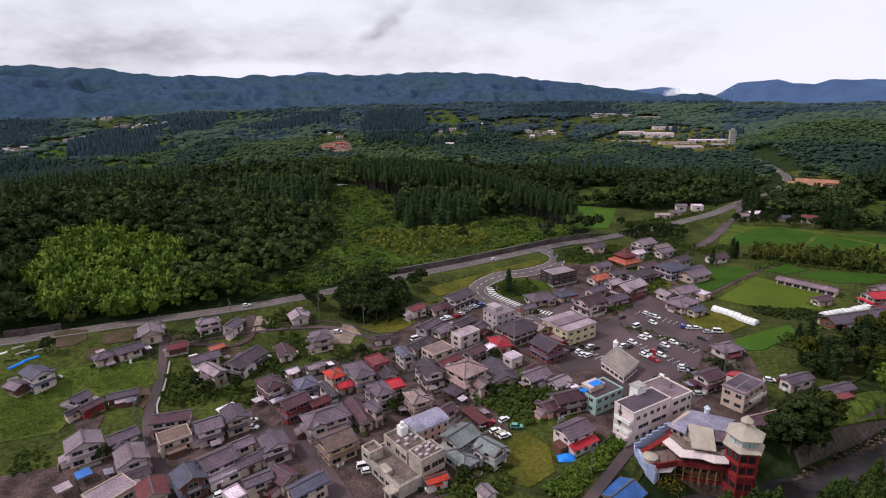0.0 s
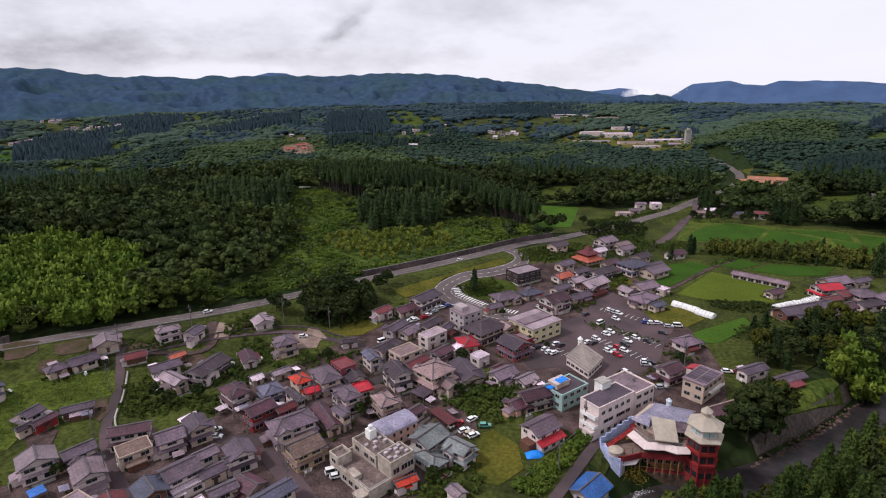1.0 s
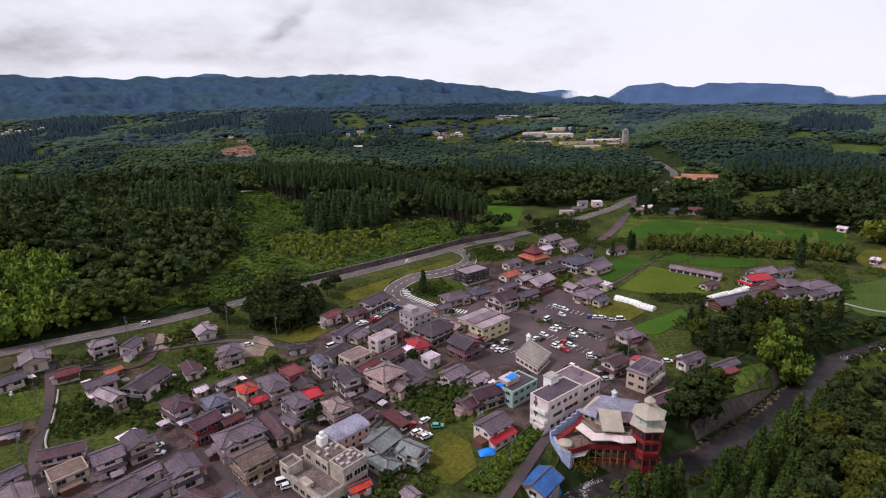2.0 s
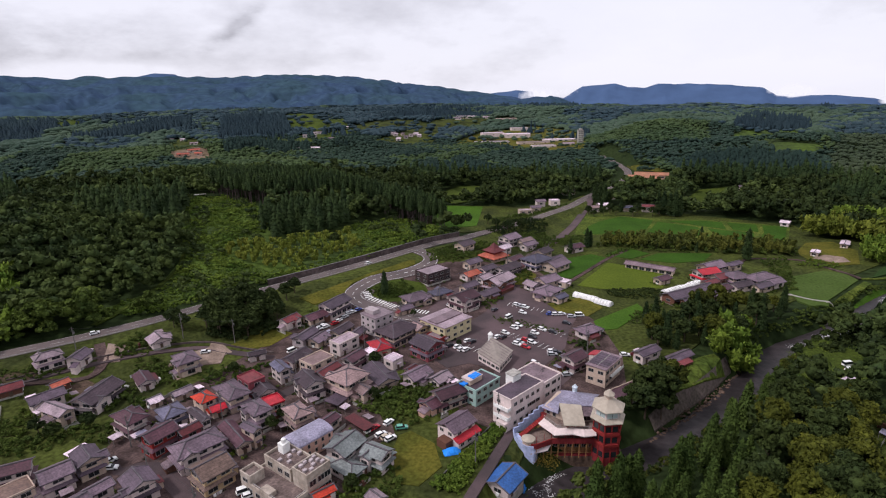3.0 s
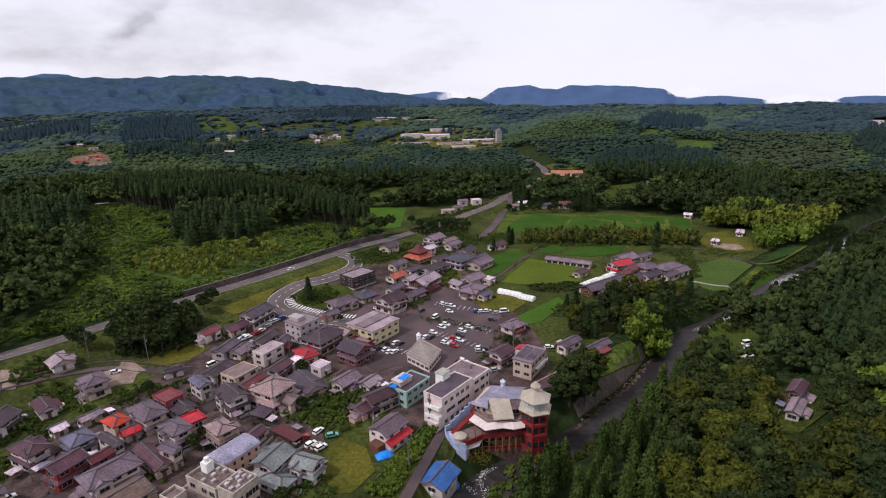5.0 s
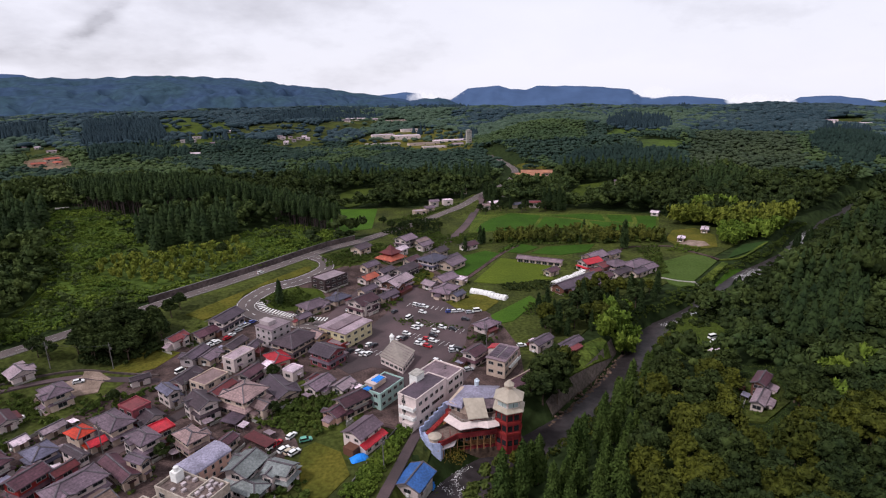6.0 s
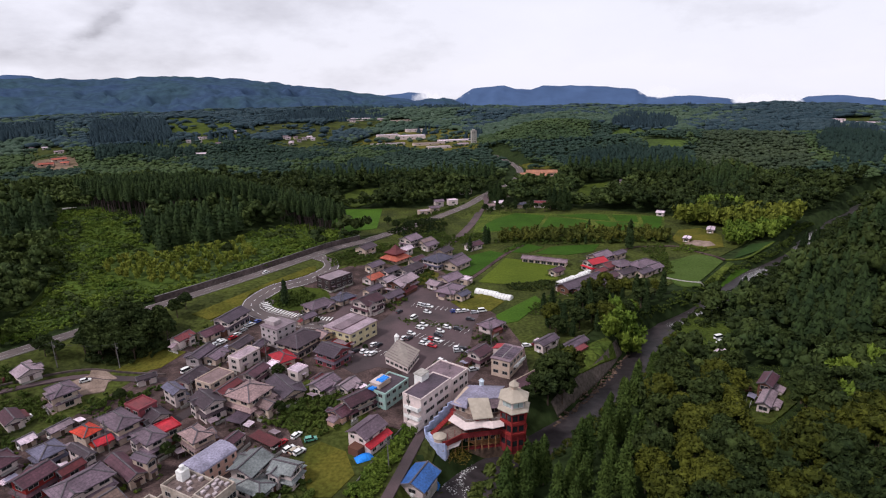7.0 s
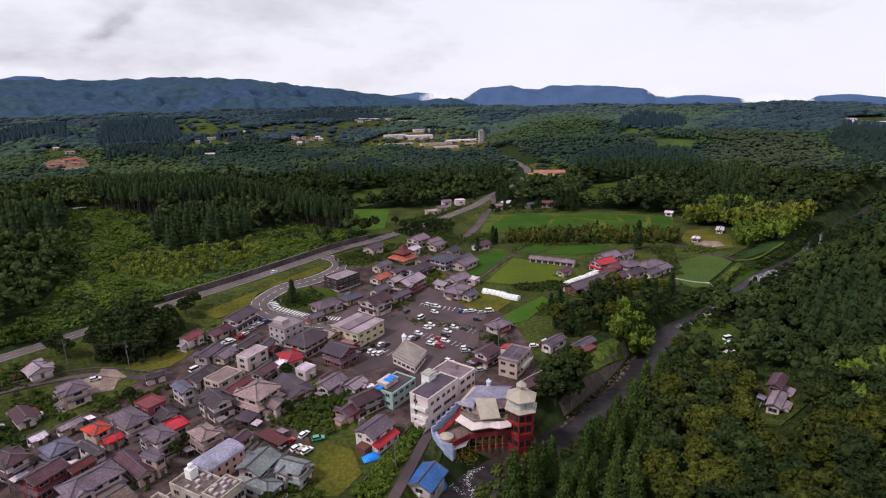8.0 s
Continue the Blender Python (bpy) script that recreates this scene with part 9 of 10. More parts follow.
RUNS = (((-195, 152), (-177, 131), (-156, 107), (-134, 93)), ((-121, 130), (-106, 118), (-82, 104)), ((-60, 232), (-69, 204), (-86, 174), (-101, 148)),
        ((22, 210), (4, 177), (-10, 158), (-15, 136)), ((-180, 176), (-148, 198), (-126, 201)), ((-47, 262), (-36, 290), (-16, 322)))
for run in RUNS:
    for x, y in run:
        pole(x, y, 40)
    for (x0, y0), (x1, y1) in zip(run[:-1], run[1:]):
        wire((x0, y0, gz(x0, y0) + 10.6), (x1, y1, gz(x1, y1) + 10.6))


def plant_bed(p, q, w, mat, label):
    """A long low bed under film, rounded across."""
    d = Vector((q[0] - p[0], q[1] - p[1], 0))
    n = Vector((-d.y, d.x, 0)).normalized() * w / 2
    rings = []
    for t in (0.0, 0.03, 0.35, 0.65, 0.97, 1.0):
        c = Vector((p[0] + d.x * t, p[1] + d.y * t, gz(p[0] + d.x * t, p[1] + d.y * t)))
        h = 0.25 if t in (0.0, 1.0) else 0.6 + 0.08 * math.sin(t * 9)
        rings.append([c - n + Vector((0, 0, -0.3)), c - n * 0.8 + Vector((0, 0, h * 0.7)), c + Vector((0, 0, h)), c + n * 0.8 + Vector((0, 0, h * 0.7)), c + n + Vector((0, 0, -0.3))])
    bm = solid(bmesh.new(), rings)
    me = bpy.data.meshes.new("plant_bed")
    bm.to_mesh(me)
    bm.free()
    me.materials.append(mat)
    tagged(new("plant_bed", me), label, "plant bed")


def tarpaulin(x, y, rot, w, d):
    V, F, n = [], [], 9
    for j in range(n):
        for i in range(n):
            u, v = i / (n - 1) - 0.5, j / (n - 1) - 0.5
            h = 1.5 * (1 - (2 * abs(u)) ** 2.5) * (1 - (2 * abs(v)) ** 2.2) + 0.18 * noise.noise((u * 7, v * 7, 3))
            V.append((u * w, v * d, max(0.02, h)))
    F = [(j * n + i, j * n + i + 1, (j + 1) * n + i + 1, (j + 1) * n + i) for j in range(n - 1) for i in range(n - 1)]
    ob = tagged(new("tarpaulin", mesh_of("tarpaulin", V, F, M_TARP, True)), "bright blue tarpaulin over a heap in a garden", "tarpaulin")
    ob.matrix_world = pose(x, y, gz(x, y) + 0.2, 0, 0, rot)

# gardens: shrubs by corners, then single trees
hedge(((-60.7, 177.4), (-47.2, 180.7), (-30.7, 179.9), (-27.2, 167.9), (-34.6, 155.1), (-41.3, 152.4), (-54.3, 161.3)), 2.9, 0.5, 1.5, F_SHRUB, "leafy garden shrubs between the houses")
hedge(((-9.6, 157.6), (-7.6, 157.8), (-10.6, 147.7), (-15.2, 134.3), (-18.6, 124.7), (-25.6, 125.4), (-21.2, 135.0), (-15.0, 147.1)), 1.05, 0.9, 1.45, F_SCRUB, "dense green bank of shrubs beside the lane")
hedge(((-155.7, 178.0), (-146.9, 182.6), (-139.1, 175.0), (-139.4, 168.2), (-149.8, 169.4)), 2.6, 0.5, 1.3, F_SHRUB, "garden shrubs round a house")
hedge(((-125.9, 174.7), (-120.0, 184.0), (-112.5, 183.7), (-118.3, 171.8), (-117.5, 165.6)), 2.6, 0.5, 1.2, F_SHRUB, "garden shrubs below a retaining wall")
hedge(((-148.1, 161.8), (-138.1, 158.4), (-129.0, 150.6), (-130.5, 147.8), (-142.2, 154.0)), 2.4, 0.6, 1.4, F_SHRUB, "garden shrubs beside a house")
hedge(((-178.3, 139.2), (-159.1, 129.9), (-148.3, 138.4), (-135.5, 138.9), (-127.3, 130.0), (-141.0, 130.7), (-153.1, 119.4), (-159.8, 119.5)), 2.4, 0.6, 1.5, F_SHRUB, "dark garden shrubs on a slope")
hedge(((-50.9, 119.8), (-44.9, 128.6), (-37.3, 134.3), (-32.3, 122.3), (-36.0, 116.3), (-46.9, 112.0)), 2.2, 0.6, 1.4, F_SHRUB, "garden shrubs beside a green-roofed house")
hedge(((-62.5, 166.8), (-49.4, 176.0), (-34.2, 177.5), (-37.8, 159.0), (-48.7, 156.6), (-56.5, 159.1)), 2.2, 0.6, 1.4, F_SHRUB, "leafy garden shrubs between the houses")
hedge(((-86.6, 265.9), (-79.7, 278.7), (-68.7, 282.8), (-70.3, 269.5), (-76.5, 259.1), (-83.8, 260.6)), 2.4, 0.5, 1.3, F_SHRUB, "clipped shrubs on a traffic island")
hedge(((-48.8, 316.9), (-48.4, 341.8), (-36.1, 366.3), (-16.6, 357.5), (-33.5, 335.1)), 2.6, 0.6, 1.4, F_SHRUB, "bushes on a slope above the houses")
hedge(((-17.8, 389.9), (2.9, 408.2), (18.6, 382.3), (6.1, 360.9), (-12.7, 352.1)), 2.6, 0.6, 1.6, F_SHRUB, "bushes beside the side road")
hedge(((-34.2, 392.7), (-19.5, 436.9), (7.8, 436.4), (7.1, 407.8), (-17.5, 381.3)), 2.6, 0.7, 1.7, F_BROAD, "dark trees between road and village")
hedge(((47.2, 257.1), (60.1, 272.2), (64.1, 263.8), (52.0, 246.0), (40.8, 243.2)), 2.6, 0.6, 1.3, F_SHRUB, "bushes at the edge of the field")
hedge(((13.9, 220.0), (20.5, 225.4), (27.3, 219.3), (21.8, 213.0)), 2.2, 0.5, 1.1, F_SHRUB, "garden shrubs behind a white house")
hedge(((40.5, 193.4), (49.6, 199.9), (52.8, 194.5), (44.3, 185.6)), 2.4, 0.6, 1.3, F_SHRUB, "shrubs beside a footbridge")
hedge(((-168.4, 130.7), (-174.0, 145.6), (-164.4, 139.0), (-154.9, 127.4)), 2.4, 0.6, 1.4, F_SHRUB, "dark garden shrubs on a slope")
hedge(((-152.8, 155.6), (-151.4, 165.9), (-141.1, 155.1), (-141.7, 147.6), (-145.9, 144.7)), 2.4, 0.6, 1.4, F_SHRUB, "garden shrubs between houses")
hedge(((-148.4, 177.1), (-142.0, 180.4), (-134.3, 167.8), (-115.9, 164.6), (-124.8, 174.1), (-115.2, 180.5), (-102.4, 186.4), (-106.6, 170.5), (-124.8, 162.2)), 2.4, 0.6, 1.4, F_SHRUB, "garden shrubs along the lane")
hedge(((-180.6, 82.7), (-173.6, 88.4), (-160.9, 82.0), (-169.2, 76.1)), 2.4, 0.5, 1.2, F_SHRUB, "vegetable plots and shrubs")
hedge(((-68.0, 203.5), (-59.3, 196.1), (-62.2, 190.5), (-67.2, 196.4)), 2.2, 0.6, 1.3, F_SHRUB, "garden shrubs behind a red-roofed house")
hedge(((-171.3, 184.9), (-162.4, 198.1), (-158.2, 184.1), (-160.5, 175.4)), 2.4, 0.6, 1.4, F_SHRUB, "shrubs beside the gravel track")
hedge(((117.7, 268.7), (137.6, 275.9), (137.9, 269.4), (124.1, 265.2)), 2.2, 0.5, 1.3, F_SHRUB, "bushes above the river")
hedge(((136.8, 353.2), (154.3, 364.3), (147.2, 333.0), (134.4, 322.8)), 2.4, 0.5, 1.3, F_SHRUB, "bushes beside the farm")
hedge(((-200.0, 154.2), (-197.6, 158.0), (-179.8, 165.7), (-172.2, 164.2), (-185.2, 155.2)), 2.2, 0.5, 1.2, F_SHRUB, "shrubs below the main road")
hedge(((-235.6, 113.1), (-241.0, 119.5), (-241.1, 128.3), (-233.1, 132.4), (-225.4, 126.1), (-226.9, 122.6)), 1.8, 0.25, 0.5, F_SHRUB, "low garden crops below the main road")
hedge(((-19.3, 245.5), (-7.2, 242.7), (3.4, 238.8), (14.1, 233.7), (13.8, 230.0), (0.7, 233.2), (-14.9, 237.9)), 1.6, 0.35, 0.7, F_SHRUB, "low hedge that divides the car park")
hedge(((7.0, 199.7), (12.3, 213.5), (15.6, 210.2), (11.0, 198.6)), 2.0, 0.5, 1.0, F_SHRUB, "shrubs beside a white house")
hedge(((63.1, 272.0), (71.4, 269.9), (93.1, 283.6), (93.4, 274.7), (72.6, 263.3)), 2.2, 0.5, 1.1, F_SHRUB, "bushes below the farm sheds")
hedge(((61.0, 256.3), (92.7, 277.3), (108.2, 282.8), (86.7, 262.5), (65.3, 245.2)), 2.4, 0.7, 1.6, F_BROAD, "dark bushes below the farm")
hedge(((-104.6, 237.3), (-103.1, 244.2), (-108.5, 224.4), (-111.0, 221.7)), 2.0, 0.5, 1.1, F_SHRUB, "shrubs behind the shop")
hedge(((-170.2, 192.9), (-165.8, 197.3), (-153.5, 186.5), (-154.1, 181.4), (-161.2, 180.2)), 2.0, 0.4, 0.9, F_SHRUB, "garden shrubs below the main road")
hedge(((-140.0, 200.9), (-144.6, 217.6), (-135.9, 231.1), (-122.4, 228.6), (-113.0, 216.8), (-120.6, 204.9)), 2.4, 0.8, 1.8, F_BROAD, "dark undergrowth of the grove")
hedge(((-148.3, 172.7), (-138.9, 173.3), (-132.3, 166.2), (-138.2, 163.8)), 2.0, 0.5, 1.2, F_SHRUB, "garden shrubs between houses")
hedge(((-107.6, 222.2), (-104.4, 229.9), (-100.3, 225.5), (-103.4, 217.8)), 1.8, 0.4, 1.0, F_SHRUB, "shrubs behind the houses")
hedge(((-27.1, 258.0), (-19.7, 277.3), (-14.9, 268.8), (-21.2, 254.0)), 2.0, 0.4, 1.1, F_SHRUB, "grass and shrubs beside the car park")
hedge(((-11.8, 316.8), (0.0, 315.9), (-0.1, 295.7), (-9.6, 294.4)), 2.0, 0.5, 1.1, F_SHRUB, "rough growth on an empty plot")
hedge(((-67.6, 328.7), (-52.9, 348.5), (-46.0, 321.9), (-61.6, 313.8)), 2.2, 0.5, 1.3, F_SHRUB, "shrubs on the slope by the ramp")
hedge(((-81.2, 261.2), (-81.6, 272.0), (-72.4, 279.3), (-63.2, 277.4), (-65.1, 265.1), (-73.8, 259.5)), 1.7, 0.5, 1.2, F_SHRUB, "dense shrubs on a traffic island")
hedge(((36.0, 288.0), (56.0, 291.0), (70.0, 293.0), (66.0, 283.0), (50.0, 276.0), (40.0, 279.0)), 2.2, 0.6, 1.5, F_BROAD, "dark bushes below the meadow")
hedge(((43.0, 352.0), (60.0, 372.0), (100.0, 368.0), (98.0, 364.0), (62.0, 367.0), (47.0, 349.0)), 2.2, 0.5, 1.2, F_SHRUB, "bushes along a rice field")
hedge(((128.0, 300.0), (140.0, 333.0), (146.0, 332.0), (136.0, 300.0)), 2.2, 0.6, 1.4, F_SHRUB, "bushes beside the pale field")
hedge(((152.0, 346.0), (168.0, 358.0), (180.0, 344.0), (164.0, 338.0)), 2.4, 0.5, 1.2, F_SCRUB, "rough growth below the sheds")
hedge(((14.0, 380.0), (24.0, 398.0), (36.0, 402.0), (34.0, 378.0), (22.0, 366.0)), 2.2, 0.5, 1.4, F_SHRUB, "bushes between track and rice field")
hedge(((-40.0, 440.0), (-20.0, 462.0), (20.0, 500.0), (28.0, 496.0), (4.0, 462.0), (-16.0, 434.0)), 2.6, 0.6, 1.5, F_SHRUB, "bushes below the road bank")
tree(-76.5, 263.9, 0.95, "cedar")
tree(129.2, 354.9, 1.4, "cedar")
tree(22.8, 354.6, 0.75, "cedar")
tree(103.2, 367.2, 0.5, "cedar")
tree(130.6, 382.5, 0.5, "cedar")
tree(56.3, 253.6, 0.75, "cedar")
tree(51.2, 248.8, 0.7, "cedar")
tree(-120.6, 242.1, 0.9, "broad")
tree(-120.2, 250.8, 0.8, "broad")
tree(-156.1, 204.0, 0.9, "broad")
tree(-151.2, 203.2, 0.8, "broad")
tree(-81.2, 144.2, 0.55, "broad")
tree(-60.7, 190.9, 0.6, "broad")
tree(14.9, 199.9, 0.5, "broad")
tree(20.7, 213.7, 0.5, "broad")
tree(-0.9, 196.0, 0.3, "broad")
tree(-20.1, 398.2, 0.8, "broad")
tree(-9.9, 409.6, 0.8, "broad")
tree(-28.6, 400.8, 0.8, "broad")
tree(7.4, 417.8, 0.6, "broad")
tree(-37.3, 431.4, 0.8, "broad")
tree(31.5, 525.9, 0.8, "cedar")
tree(61.1, 524.1, 0.9, "cedar")
tree(65.2, 513.9, 0.9, "cedar")
tree(-225.7, 125.1, 0.7, "broad")
tree(-150.1, 90.7, 0.45, "broad")
tree(-112.8, 176.5, 0.55, "broad")
tree(-80.4, 150.5, 0.5, "broad")
tree(-141.8, 137.1, 0.6, "broad")
tree(-148.6, 130.3, 0.6, "broad")
tree(-155.6, 131.8, 0.6, "broad")
tree(-47.4, 121.6, 0.5, "broad")
tree(-53.9, 166.5, 0.5, "broad")
tree(-37.6, 215.7, 0.4, "broad")
tree(34.0, 174.9, 0.8, "broad")
tree(30.2, 169.9, 0.7, "broad")
tree(-55.8, 239.7, 0.4, "broad")
tree(-41.6, 232.6, 0.4, "broad")
tree(-30.3, 212.2, 0.3, "broad")
tree(126.2, 253.0, 0.5, "broad")
tree(102.6, 218.1, 0.5, "broad")
tree(-126.4, 328.0, 0.9, "broad")
tree(55.7, 499.6, 0.6, "broad")
tree(62.4, 491.5, 0.5, "broad")
tree(73.6, 487.8, 0.6, "broad")
tree(81.0, 477.5, 0.6, "broad")
tree(90.0, 483.5, 0.5, "broad")
tree(100.7, 479.9, 0.6, "broad")
tree(111.0, 488.1, 0.6, "broad")
tree(54.2, 515.8, 0.7, "cedar")
tree(59.9, 523.1, 0.7, "cedar")
tree(44.7, 481.7, 0.5, "broad")
tree(98.0, 504.8, 0.7, "broad")
tree(82.6, 506.6, 0.7, "broad")
tree(43.7, 470.4, 0.8, "broad")
tree(47.4, 463.3, 0.6, "broad")
tree(55.9, 466.8, 0.8, "broad")
tree(62.1, 477.4, 0.9, "broad")
tree(65.8, 467.9, 0.8, "broad")
tree(78.7, 466.5, 0.8, "broad")
tree(83.5, 474.9, 0.9, "broad")
tree(94.7, 469.1, 0.8, "broad")
tree(100.8, 473.0, 0.9, "broad")
tree(107.5, 472.2, 0.9, "broad")
tree(55.1, 480.5, 0.8, "cedar")
tree(71.4, 483.3, 0.8, "cedar")
weeds = fill(((-211.0, 120.0), (-198.5, 131.1), (-186.2, 140.1), (-176.8, 130.9), (-178.4, 124.4), (-191.6, 117.3), (-205.2, 116.8)), 1.25)
wood("weeds", weed_tufts, weeds, RNG.uniform(0.6, 1.3, len(weeds)), F_WEED, "overgrown field of tall yellow-green weeds", "weeds")
weeds = fill(((-215.0, 99.4), (-210.2, 108.1), (-206.0, 116.4), (-197.6, 115.6), (-189.4, 104.8), (-184.3, 99.5), (-180.4, 93.8), (-192.4, 86.3)), 1.25)
wood("weeds", weed_tufts, weeds, RNG.uniform(0.6, 1.3, len(weeds)), F_WEED, "overgrown field of tall yellow-green weeds", "weeds")
plant_bed((-229.7, 111.4), (-229.2, 117.0), 1.6, M_TARP, "vegetable bed under blue plastic film")
plant_bed((-229.7, 116.7), (-227.8, 122.0), 1.6, M_TARP, "vegetable bed under blue plastic film")
plant_bed((-244.3, 121.3), (-242.3, 125.3), 1.2, M_FRAME, "vegetable bed under pale plastic film")
plant_bed((-237.3, 118.7), (-235.8, 123.4), 1.2, M_FRAME, "vegetable bed under pale plastic film")
plant_bed((-243.6, 116.7), (-243.0, 119.0), 1.2, M_WHITE, "vegetable bed under white plastic film")
plant_bed((-233.3, 123.3), (-232.0, 127.0), 1.0, M_FRAME, "vegetable bed under pale plastic film")

# potted plants and low shrubs along the house walls
pts = []
pick = random.Random(21)
for x, y, a, w, d, small in HOUSES:
    if math.hypot(x, y) > 330 or small:
        continue
    for k in range(9):
        side = pick.randrange(4)
        u, v = ((pick.uniform(-w / 2, w / 2), (d / 2 + pick.uniform(0.5, 1.3)) * (1 if side else -1)) if side < 2 else ((w / 2 + pick.uniform(0.5, 1.3)) * (1 if side == 2 else -1), pick.uniform(-d / 2, d / 2)))
        pts.append((x + u * math.cos(a) - v * math.sin(a), y + u * math.sin(a) + v * math.cos(a)))
pts = np.array(pts)
ok = np.ones(len(pts), bool)
for x, y, a, w, d, small in HOUSES:
    u = (pts[:, 0] - x) * math.cos(a) + (pts[:, 1] - y) * math.sin(a)
    v = (pts[:, 1] - y) * math.cos(a) - (pts[:, 0] - x) * math.sin(a)
    ok &= (np.abs(u) > w / 2 + 0.3) | (np.abs(v) > d / 2 + 0.3)
for line, width in ROADS:
    ok &= near_line(pts[:, 0], pts[:, 1], line)[0] > width / 2 + 0.5
pts = pts[ok]
for k, mat in enumerate((F_SHRUB, F_BROAD, F_SCRUB)):
    q = pts[k::3]
    wood("garden_plants", near_shrubs, q, RNG.uniform(0.25, 0.8, len(q)), mat, "potted plants and low shrubs along house walls", "plants")

pts = fill([(3.0, 145.5), (9.0, 149.2), (8.0, 150.4), (2.4, 148.2)], 0.8)
wood("weeds", weed_tufts, pts, RNG.uniform(0.9, 1.5, len(pts)), foliage("withered_vines", (0.24, 0.15, 0.03), (0.12, 0.12, 0.02)), "withered yellow vines on the river wall", "weeds")
tarpaulin(-22.7, 141.5, 25, 5.4, 3.4)


def yard_wall(m, length):
    ob = thing("block_wall", m, "low weathered concrete block wall beside a house", "wall", "garden walls")
    part("blocks", boxes((-length / 2, length / 2, -0.09, 0.09, -0.6, 0.95)), M_CONC, ob)
    part("coping", boxes((-length / 2 - 0.03, length / 2 + 0.03, -0.13, 0.13, 0.95, 1.05)), M_POLE, ob)


def drying_rack(m):
    ob = thing("drying_rack", m, "steel laundry rack with hanging sheets in a yard", "laundry rack", "laundry racks")
    for x in (-1.3, 1.3):
        part("post", boxes((x - 0.04, x + 0.04, -0.04, 0.04, -0.4, 1.9)), M_FRAME, ob)
    part("pole", boxes((-1.7, 1.7, -0.03, 0.03, 1.8, 1.86)), M_FRAME, ob)
    for x, w, mat in ((-0.8, 0.5, M_WHITE), (0.1, 0.35, wall_mat("pale")), (0.8, 0.4, M_WHITE)):
        part("sheet", boxes((x - w, x + w * 0.6, -0.05, 0.05, 0.8, 1.8)), mat, ob)


def crate_stack(m, mat, word):
    ob = thing("crate_stack", m, "stack of %s crates and boxes in a yard" % word, "crates", "yard crates")
    for x, y, z, q in ((0, 0, 0, 0.9), (1.0, 0.2, 0, 0.75), (0.3, 0.1, 0.8, 0.7), (-0.2, 1.0, 0, 0.8)):
        part("crate", boxes((x, x + q, y, y + q, z - 0.2, z + 0.75)), mat, ob)


def oil_tank(m):
    ob = thing("oil_tank", m, "pale oil tank on a small stand beside a house", "tank", "oil tanks")
    part("drum", solid(bmesh.new(), [[(x, 0.45 * math.cos(t), 1.25 + 0.45 * math.sin(t)) for t in np.arange(10) * 0.628] for x in (-0.75, 0.75)]), M_WHITE, ob)
    for x in (-0.5, 0.5):
        part("leg", boxes((x - 0.05, x + 0.05, -0.3, 0.3, -0.4, 0.9)), M_DARKMETAL, ob)


def yard_roof(m, mat, word):
    ob = thing("lean_roof", m, "small %s sheet roof on posts in a yard" % word, "carport", "yard roofs")
    part("sheet", slope([(-1.6, -1.2, 2.0), (1.6, -1.2, 2.0), (1.6, 1.2, 2.35), (-1.6, 1.2, 2.35)], 0.07), mat, ob)
    for x in (-1.5, 1.5):
        for y in (-1.1, 1.1):
            part("post", boxes((x - 0.05, x + 0.05, y - 0.05, y + 0.05, -0.4, 2.0 + 0.15 * (y > 0))), M_POLE, ob)


pick = random.Random(33)
for x, y, a, w, d, small in list(HOUSES):
    if small or math.hypot(x, y) > 265 or w * d < 34:
        continue
    for k in range(3):
        side = pick.randrange(4)
        gap = pick.uniform(1.5, 2.4)
        u, v = (pick.uniform(-w / 3, w / 3), (d / 2 + gap) * (1 if side else -1)) if side < 2 else ((w / 2 + gap) * (1 if side == 2 else -1), pick.uniform(-d / 3, d / 3))
        px, py = x + u * math.cos(a) - v * math.sin(a), y + u * math.sin(a) + v * math.cos(a)
        free = all(max(abs((px - hx) * math.cos(ha) + (py - hy) * math.sin(ha)) - hw / 2, abs((py - hy) * math.cos(ha) - (px - hx) * math.sin(ha)) - hd / 2) > 1.0 for hx, hy, ha, hw, hd, _ in HOUSES)
        free &= all(float(near_line(np.array([px]), np.array([py]), line)[0][0]) > width / 2 + 1.5 for line, width in ROADS)
        if not free:
            continue
        m = pose(px, py, gz(px, py) + 0.15, 0, 0, math.degrees(a) + (0 if side < 2 else 90))
        kind_of = pick.random()
        if kind_of < 0.36:
            yard_wall(m, pick.uniform(3, 6))
        elif kind_of < 0.5:
            drying_rack(m)
        elif kind_of < 0.68:
            crate_stack(m, *pick.choice(((M_TARP, "blue"), (M_WHITE, "white"), (roof_mat("rust"), "rust-red"), (wall_mat("wood"), "brown"))))
        elif kind_of < 0.8:
            oil_tank(m)
        else:
            yard_roof(m, *pick.choice(((roof_mat("white"), "white"), (roof_mat("lgrey"), "grey"), (roof_mat("sky"), "pale blue"))))

# far mountains under the cloud, the haze of distance put into their blue colours
M_RIDGE = material("far_hazed_ridge", (0.035, 0.060, 0.108), 1.0, 0.030, 0.0045, 0.22, 0.0, second=(0.034, 0.063, 0.084), spec=0.0)
M_BLUE = material("far_haze_blue_mountains", (0.060, 0.100, 0.190), 1.0, 0.01, 0.003, 0.1, 0.0, spec=0.0)


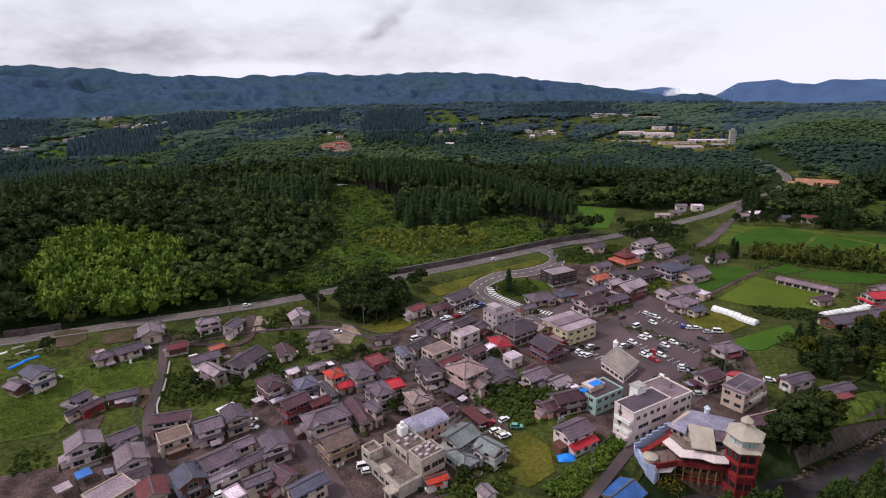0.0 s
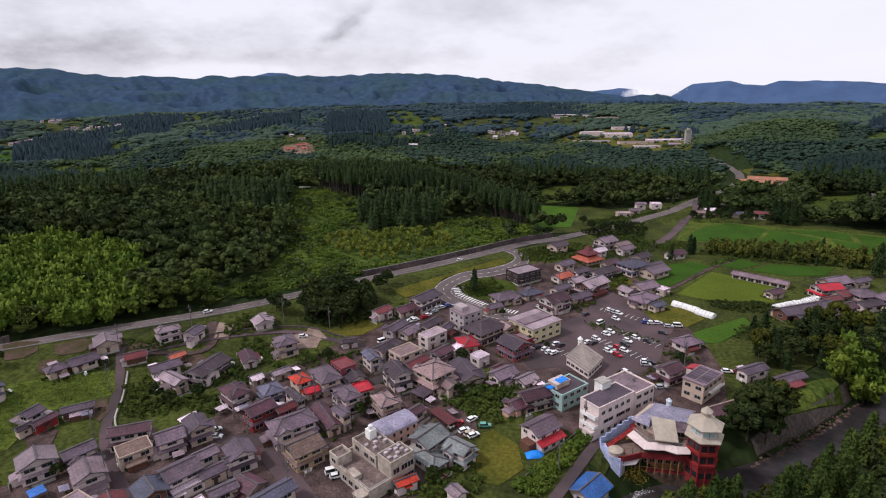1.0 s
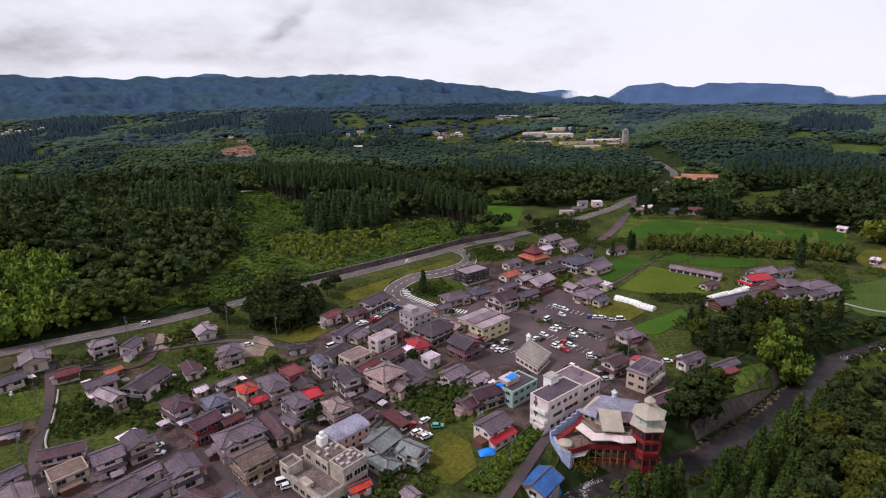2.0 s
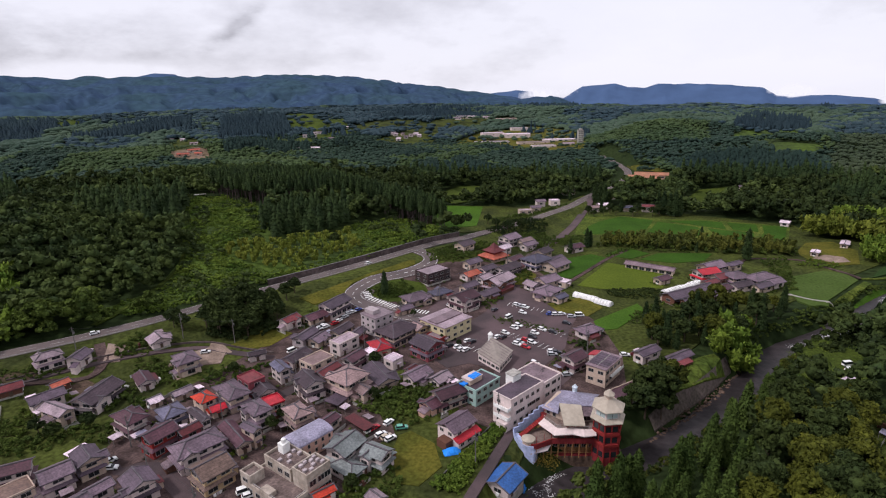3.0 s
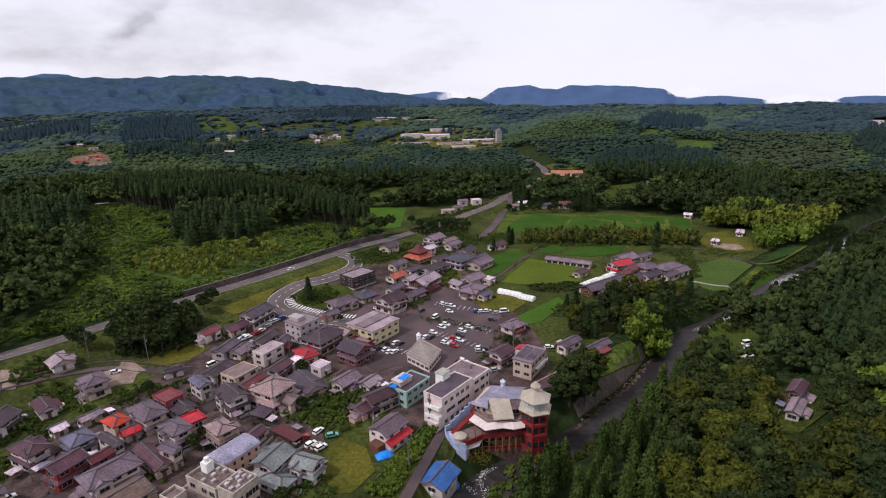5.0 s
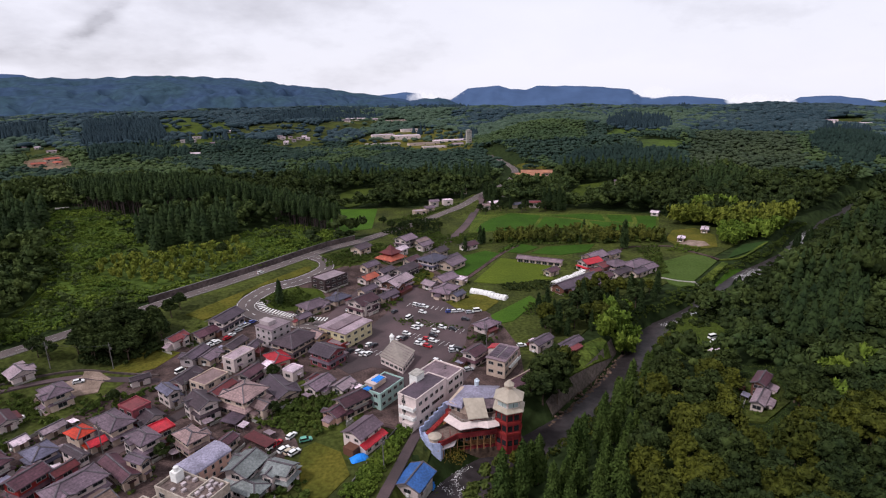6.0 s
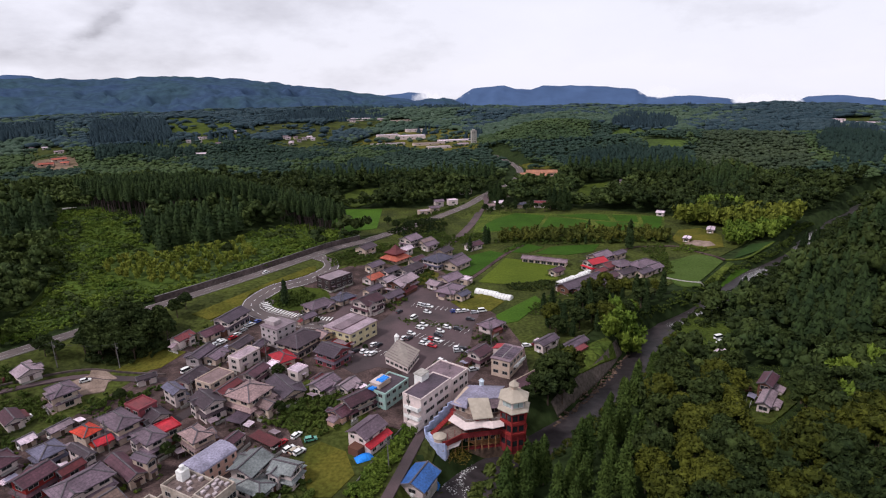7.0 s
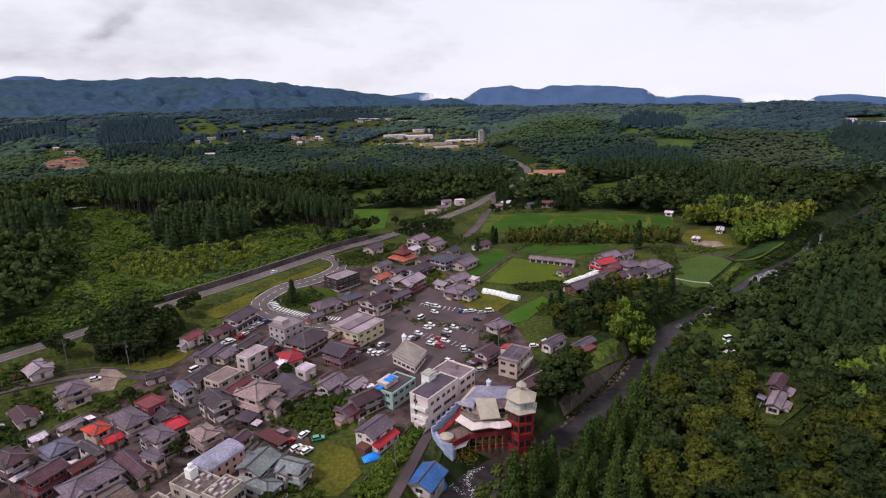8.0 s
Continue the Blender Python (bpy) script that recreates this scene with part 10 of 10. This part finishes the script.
def ridge(name, profile, r0, r1, mat, label, relief, rows=44, foot=-40.0):
    """A mountain range with spurs and folds: its crest by bearing and elevation in degrees."""
    az = np.array([p[0] for p in profile])
    el = np.array([p[1] for p in profile])
    A = np.linspace(az[0], az[-1], int((az[-1] - az[0]) * 8) + 20)
    E = np.interp(A, az, el)
    V, F = [], []
    for j in range(rows + 1):
        f = j / rows
        r = r0 + (r1 - r0) * f
        for i, a in enumerate(A):
            x, y = r * math.sin(radians(a)), r * math.cos(radians(a))
            top = EYE + math.tan(radians(E[i])) * r1 + 0.25 * relief * noise.noise((x / 90, y / 90, 0))
            fold = 1 - 2.2 * abs(noise.noise((x / 480, y / 480, 1.3))) + 0.55 * (1 - 2 * abs(noise.noise((x / 170, y / 170, 5.1)))) + 0.3 * noise.noise((x / 62, y / 62, 2.0)) + 0.14 * noise.noise((x / 28, y / 28, 7.0))
            k = math.sin(math.pi * min(1.0, f)) ** 0.8
            z = foot + (top - foot) * f ** 0.95 + relief * k * (fold - 0.6) * 1.3
            V.append((x, y, min(z, foot + (top - foot) * (f ** 0.6)) if f < 1 else top))
    n = len(A)
    for j in range(rows):
        for i in range(n - 1):
            F.append((j * n + i, j * n + i + 1, (j + 1) * n + i + 1, (j + 1) * n + i))
    return tagged(new(name, mesh_of(name, V, F, mat, True)), label, "mountains", kind="structure")


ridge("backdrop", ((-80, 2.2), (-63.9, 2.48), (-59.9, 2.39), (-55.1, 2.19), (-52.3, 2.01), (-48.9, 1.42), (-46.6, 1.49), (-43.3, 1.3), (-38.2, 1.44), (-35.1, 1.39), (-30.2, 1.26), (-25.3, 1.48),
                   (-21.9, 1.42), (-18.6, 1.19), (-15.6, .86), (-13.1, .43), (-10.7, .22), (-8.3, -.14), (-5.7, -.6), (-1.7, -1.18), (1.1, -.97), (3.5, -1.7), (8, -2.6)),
      2300, 4100, M_RIDGE, "long wooded mountain ridge coloured with blue haze under cloud", 70)
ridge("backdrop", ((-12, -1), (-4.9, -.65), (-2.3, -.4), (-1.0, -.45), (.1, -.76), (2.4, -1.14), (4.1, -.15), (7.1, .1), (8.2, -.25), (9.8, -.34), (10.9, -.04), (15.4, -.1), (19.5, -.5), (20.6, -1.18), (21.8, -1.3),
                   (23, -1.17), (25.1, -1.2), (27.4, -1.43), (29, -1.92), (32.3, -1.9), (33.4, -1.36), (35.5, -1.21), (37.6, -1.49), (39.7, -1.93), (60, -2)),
      4300, 4800, M_BLUE, "far mountain range, coloured haze blue, below low cloud", 20, 10, -115.0)
ridge("backdrop", ((-38.5, .5), (-37.2, 1.37), (-35.8, 1.68), (-34.1, 1.6), (-33.5, 1.31), (-32.5, .5)), 4300, 4700, M_BLUE, "far peak, coloured haze blue, behind the ridge", 8, 6, -115.0)

# low white cloud that drifts along the foot and crests of the blue range
def low_cloud():
    m = bpy.data.materials.new("self_lit_cloud")
    m.use_nodes = True
    nd, ln = m.node_tree.nodes, m.node_tree.links
    nd.clear()
    out, mix, tr, em = nd.new("ShaderNodeOutputMaterial"), nd.new("ShaderNodeMixShader"), nd.new("ShaderNodeBsdfTransparent"), nd.new("ShaderNodeEmission")
    # The cloud's daylight brightness is an even emission on a see-through sheet.
    em.inputs["Color"].default_value, em.inputs["Strength"].default_value = (0.93, 0.94, 0.96, 1), 1.0
    geo, uv = nd.new("ShaderNodeNewGeometry"), nd.new("ShaderNodeUVMap")
    puff, wisp = nd.new("ShaderNodeTexNoise"), nd.new("ShaderNodeTexNoise")
    puff.inputs["Scale"].default_value, puff.inputs["Detail"].default_value = 0.0045, 5
    wisp.inputs["Scale"].default_value, wisp.inputs["Detail"].default_value = 0.016, 6
    for n in (puff, wisp):
        ln.new(geo.outputs["Position"], n.inputs["Vector"])
    sep = nd.new("ShaderNodeSeparateXYZ")
    ln.new(uv.outputs["UV"], sep.inputs["Vector"])

    def calc(op, a, b):
        n = nd.new("ShaderNodeMath")
        n.operation = op
        for i, v in enumerate((a, b)):
            if isinstance(v, (int, float)):
                n.inputs[i].default_value = v
            else:
                ln.new(v, n.inputs[i])
        return n.outputs["Value"]

    v = calc("ABSOLUTE", calc("SUBTRACT", sep.outputs["Y"], 0.42), 0)
    u = calc("ABSOLUTE", calc("SUBTRACT", sep.outputs["X"], 0.5), 0)
    edge = calc("ADD", calc("MULTIPLY", calc("MULTIPLY", v, v), 3.4), calc("MULTIPLY", calc("MULTIPLY", u, u), 3.0))
    body = calc("ADD", calc("MULTIPLY", puff.outputs["Fac"], 0.9), calc("MULTIPLY", wisp.outputs["Fac"], 0.55))
    rng = nd.new("ShaderNodeMapRange")
    rng.inputs["From Min"].default_value, rng.inputs["From Max"].default_value = 0.42, 0.66
    ln.new(calc("SUBTRACT", body, edge), rng.inputs["Value"])
    ln.new(rng.outputs["Result"], mix.inputs["Fac"])
    ln.new(tr.outputs["BSDF"], mix.inputs[1])
    ln.new(em.outputs["Emission"], mix.inputs[2])
    ln.new(mix.outputs["Shader"], out.inputs["Surface"])
    return m


CLOUD = low_cloud()
for b0, b1, e0, e1 in ((-3.5, 4.6, -1.9, 0.7), (18.8, 24.2, -1.6, 0.3), (26.0, 34.5, -2.4, -0.5)):
    V, F, n = [], [], 24
    for j in range(5):
        for i in range(n + 1):
            a, e = radians(b0 + (b1 - b0) * i / n), radians(e0 + (e1 - e0) * j / 4)
            V.append((4200 * math.sin(a), 4200 * math.cos(a), EYE + 4200 * math.tan(e)))
    F = [(j * (n + 1) + i, j * (n + 1) + i + 1, (j + 1) * (n + 1) + i + 1, (j + 1) * (n + 1) + i) for j in range(4) for i in range(n)]
    me = mesh_of("backdrop", V, F, CLOUD)
    lay = me.uv_layers.new(name="cloud")
    for loop in me.loops:
        lay.data[loop.index].uv = ((loop.vertex_index % (n + 1)) / n, (loop.vertex_index // (n + 1)) / 4)
    tagged(new("backdrop", me), "low white self-lit cloud sheet along the far mountains", "cloud", kind="structure")
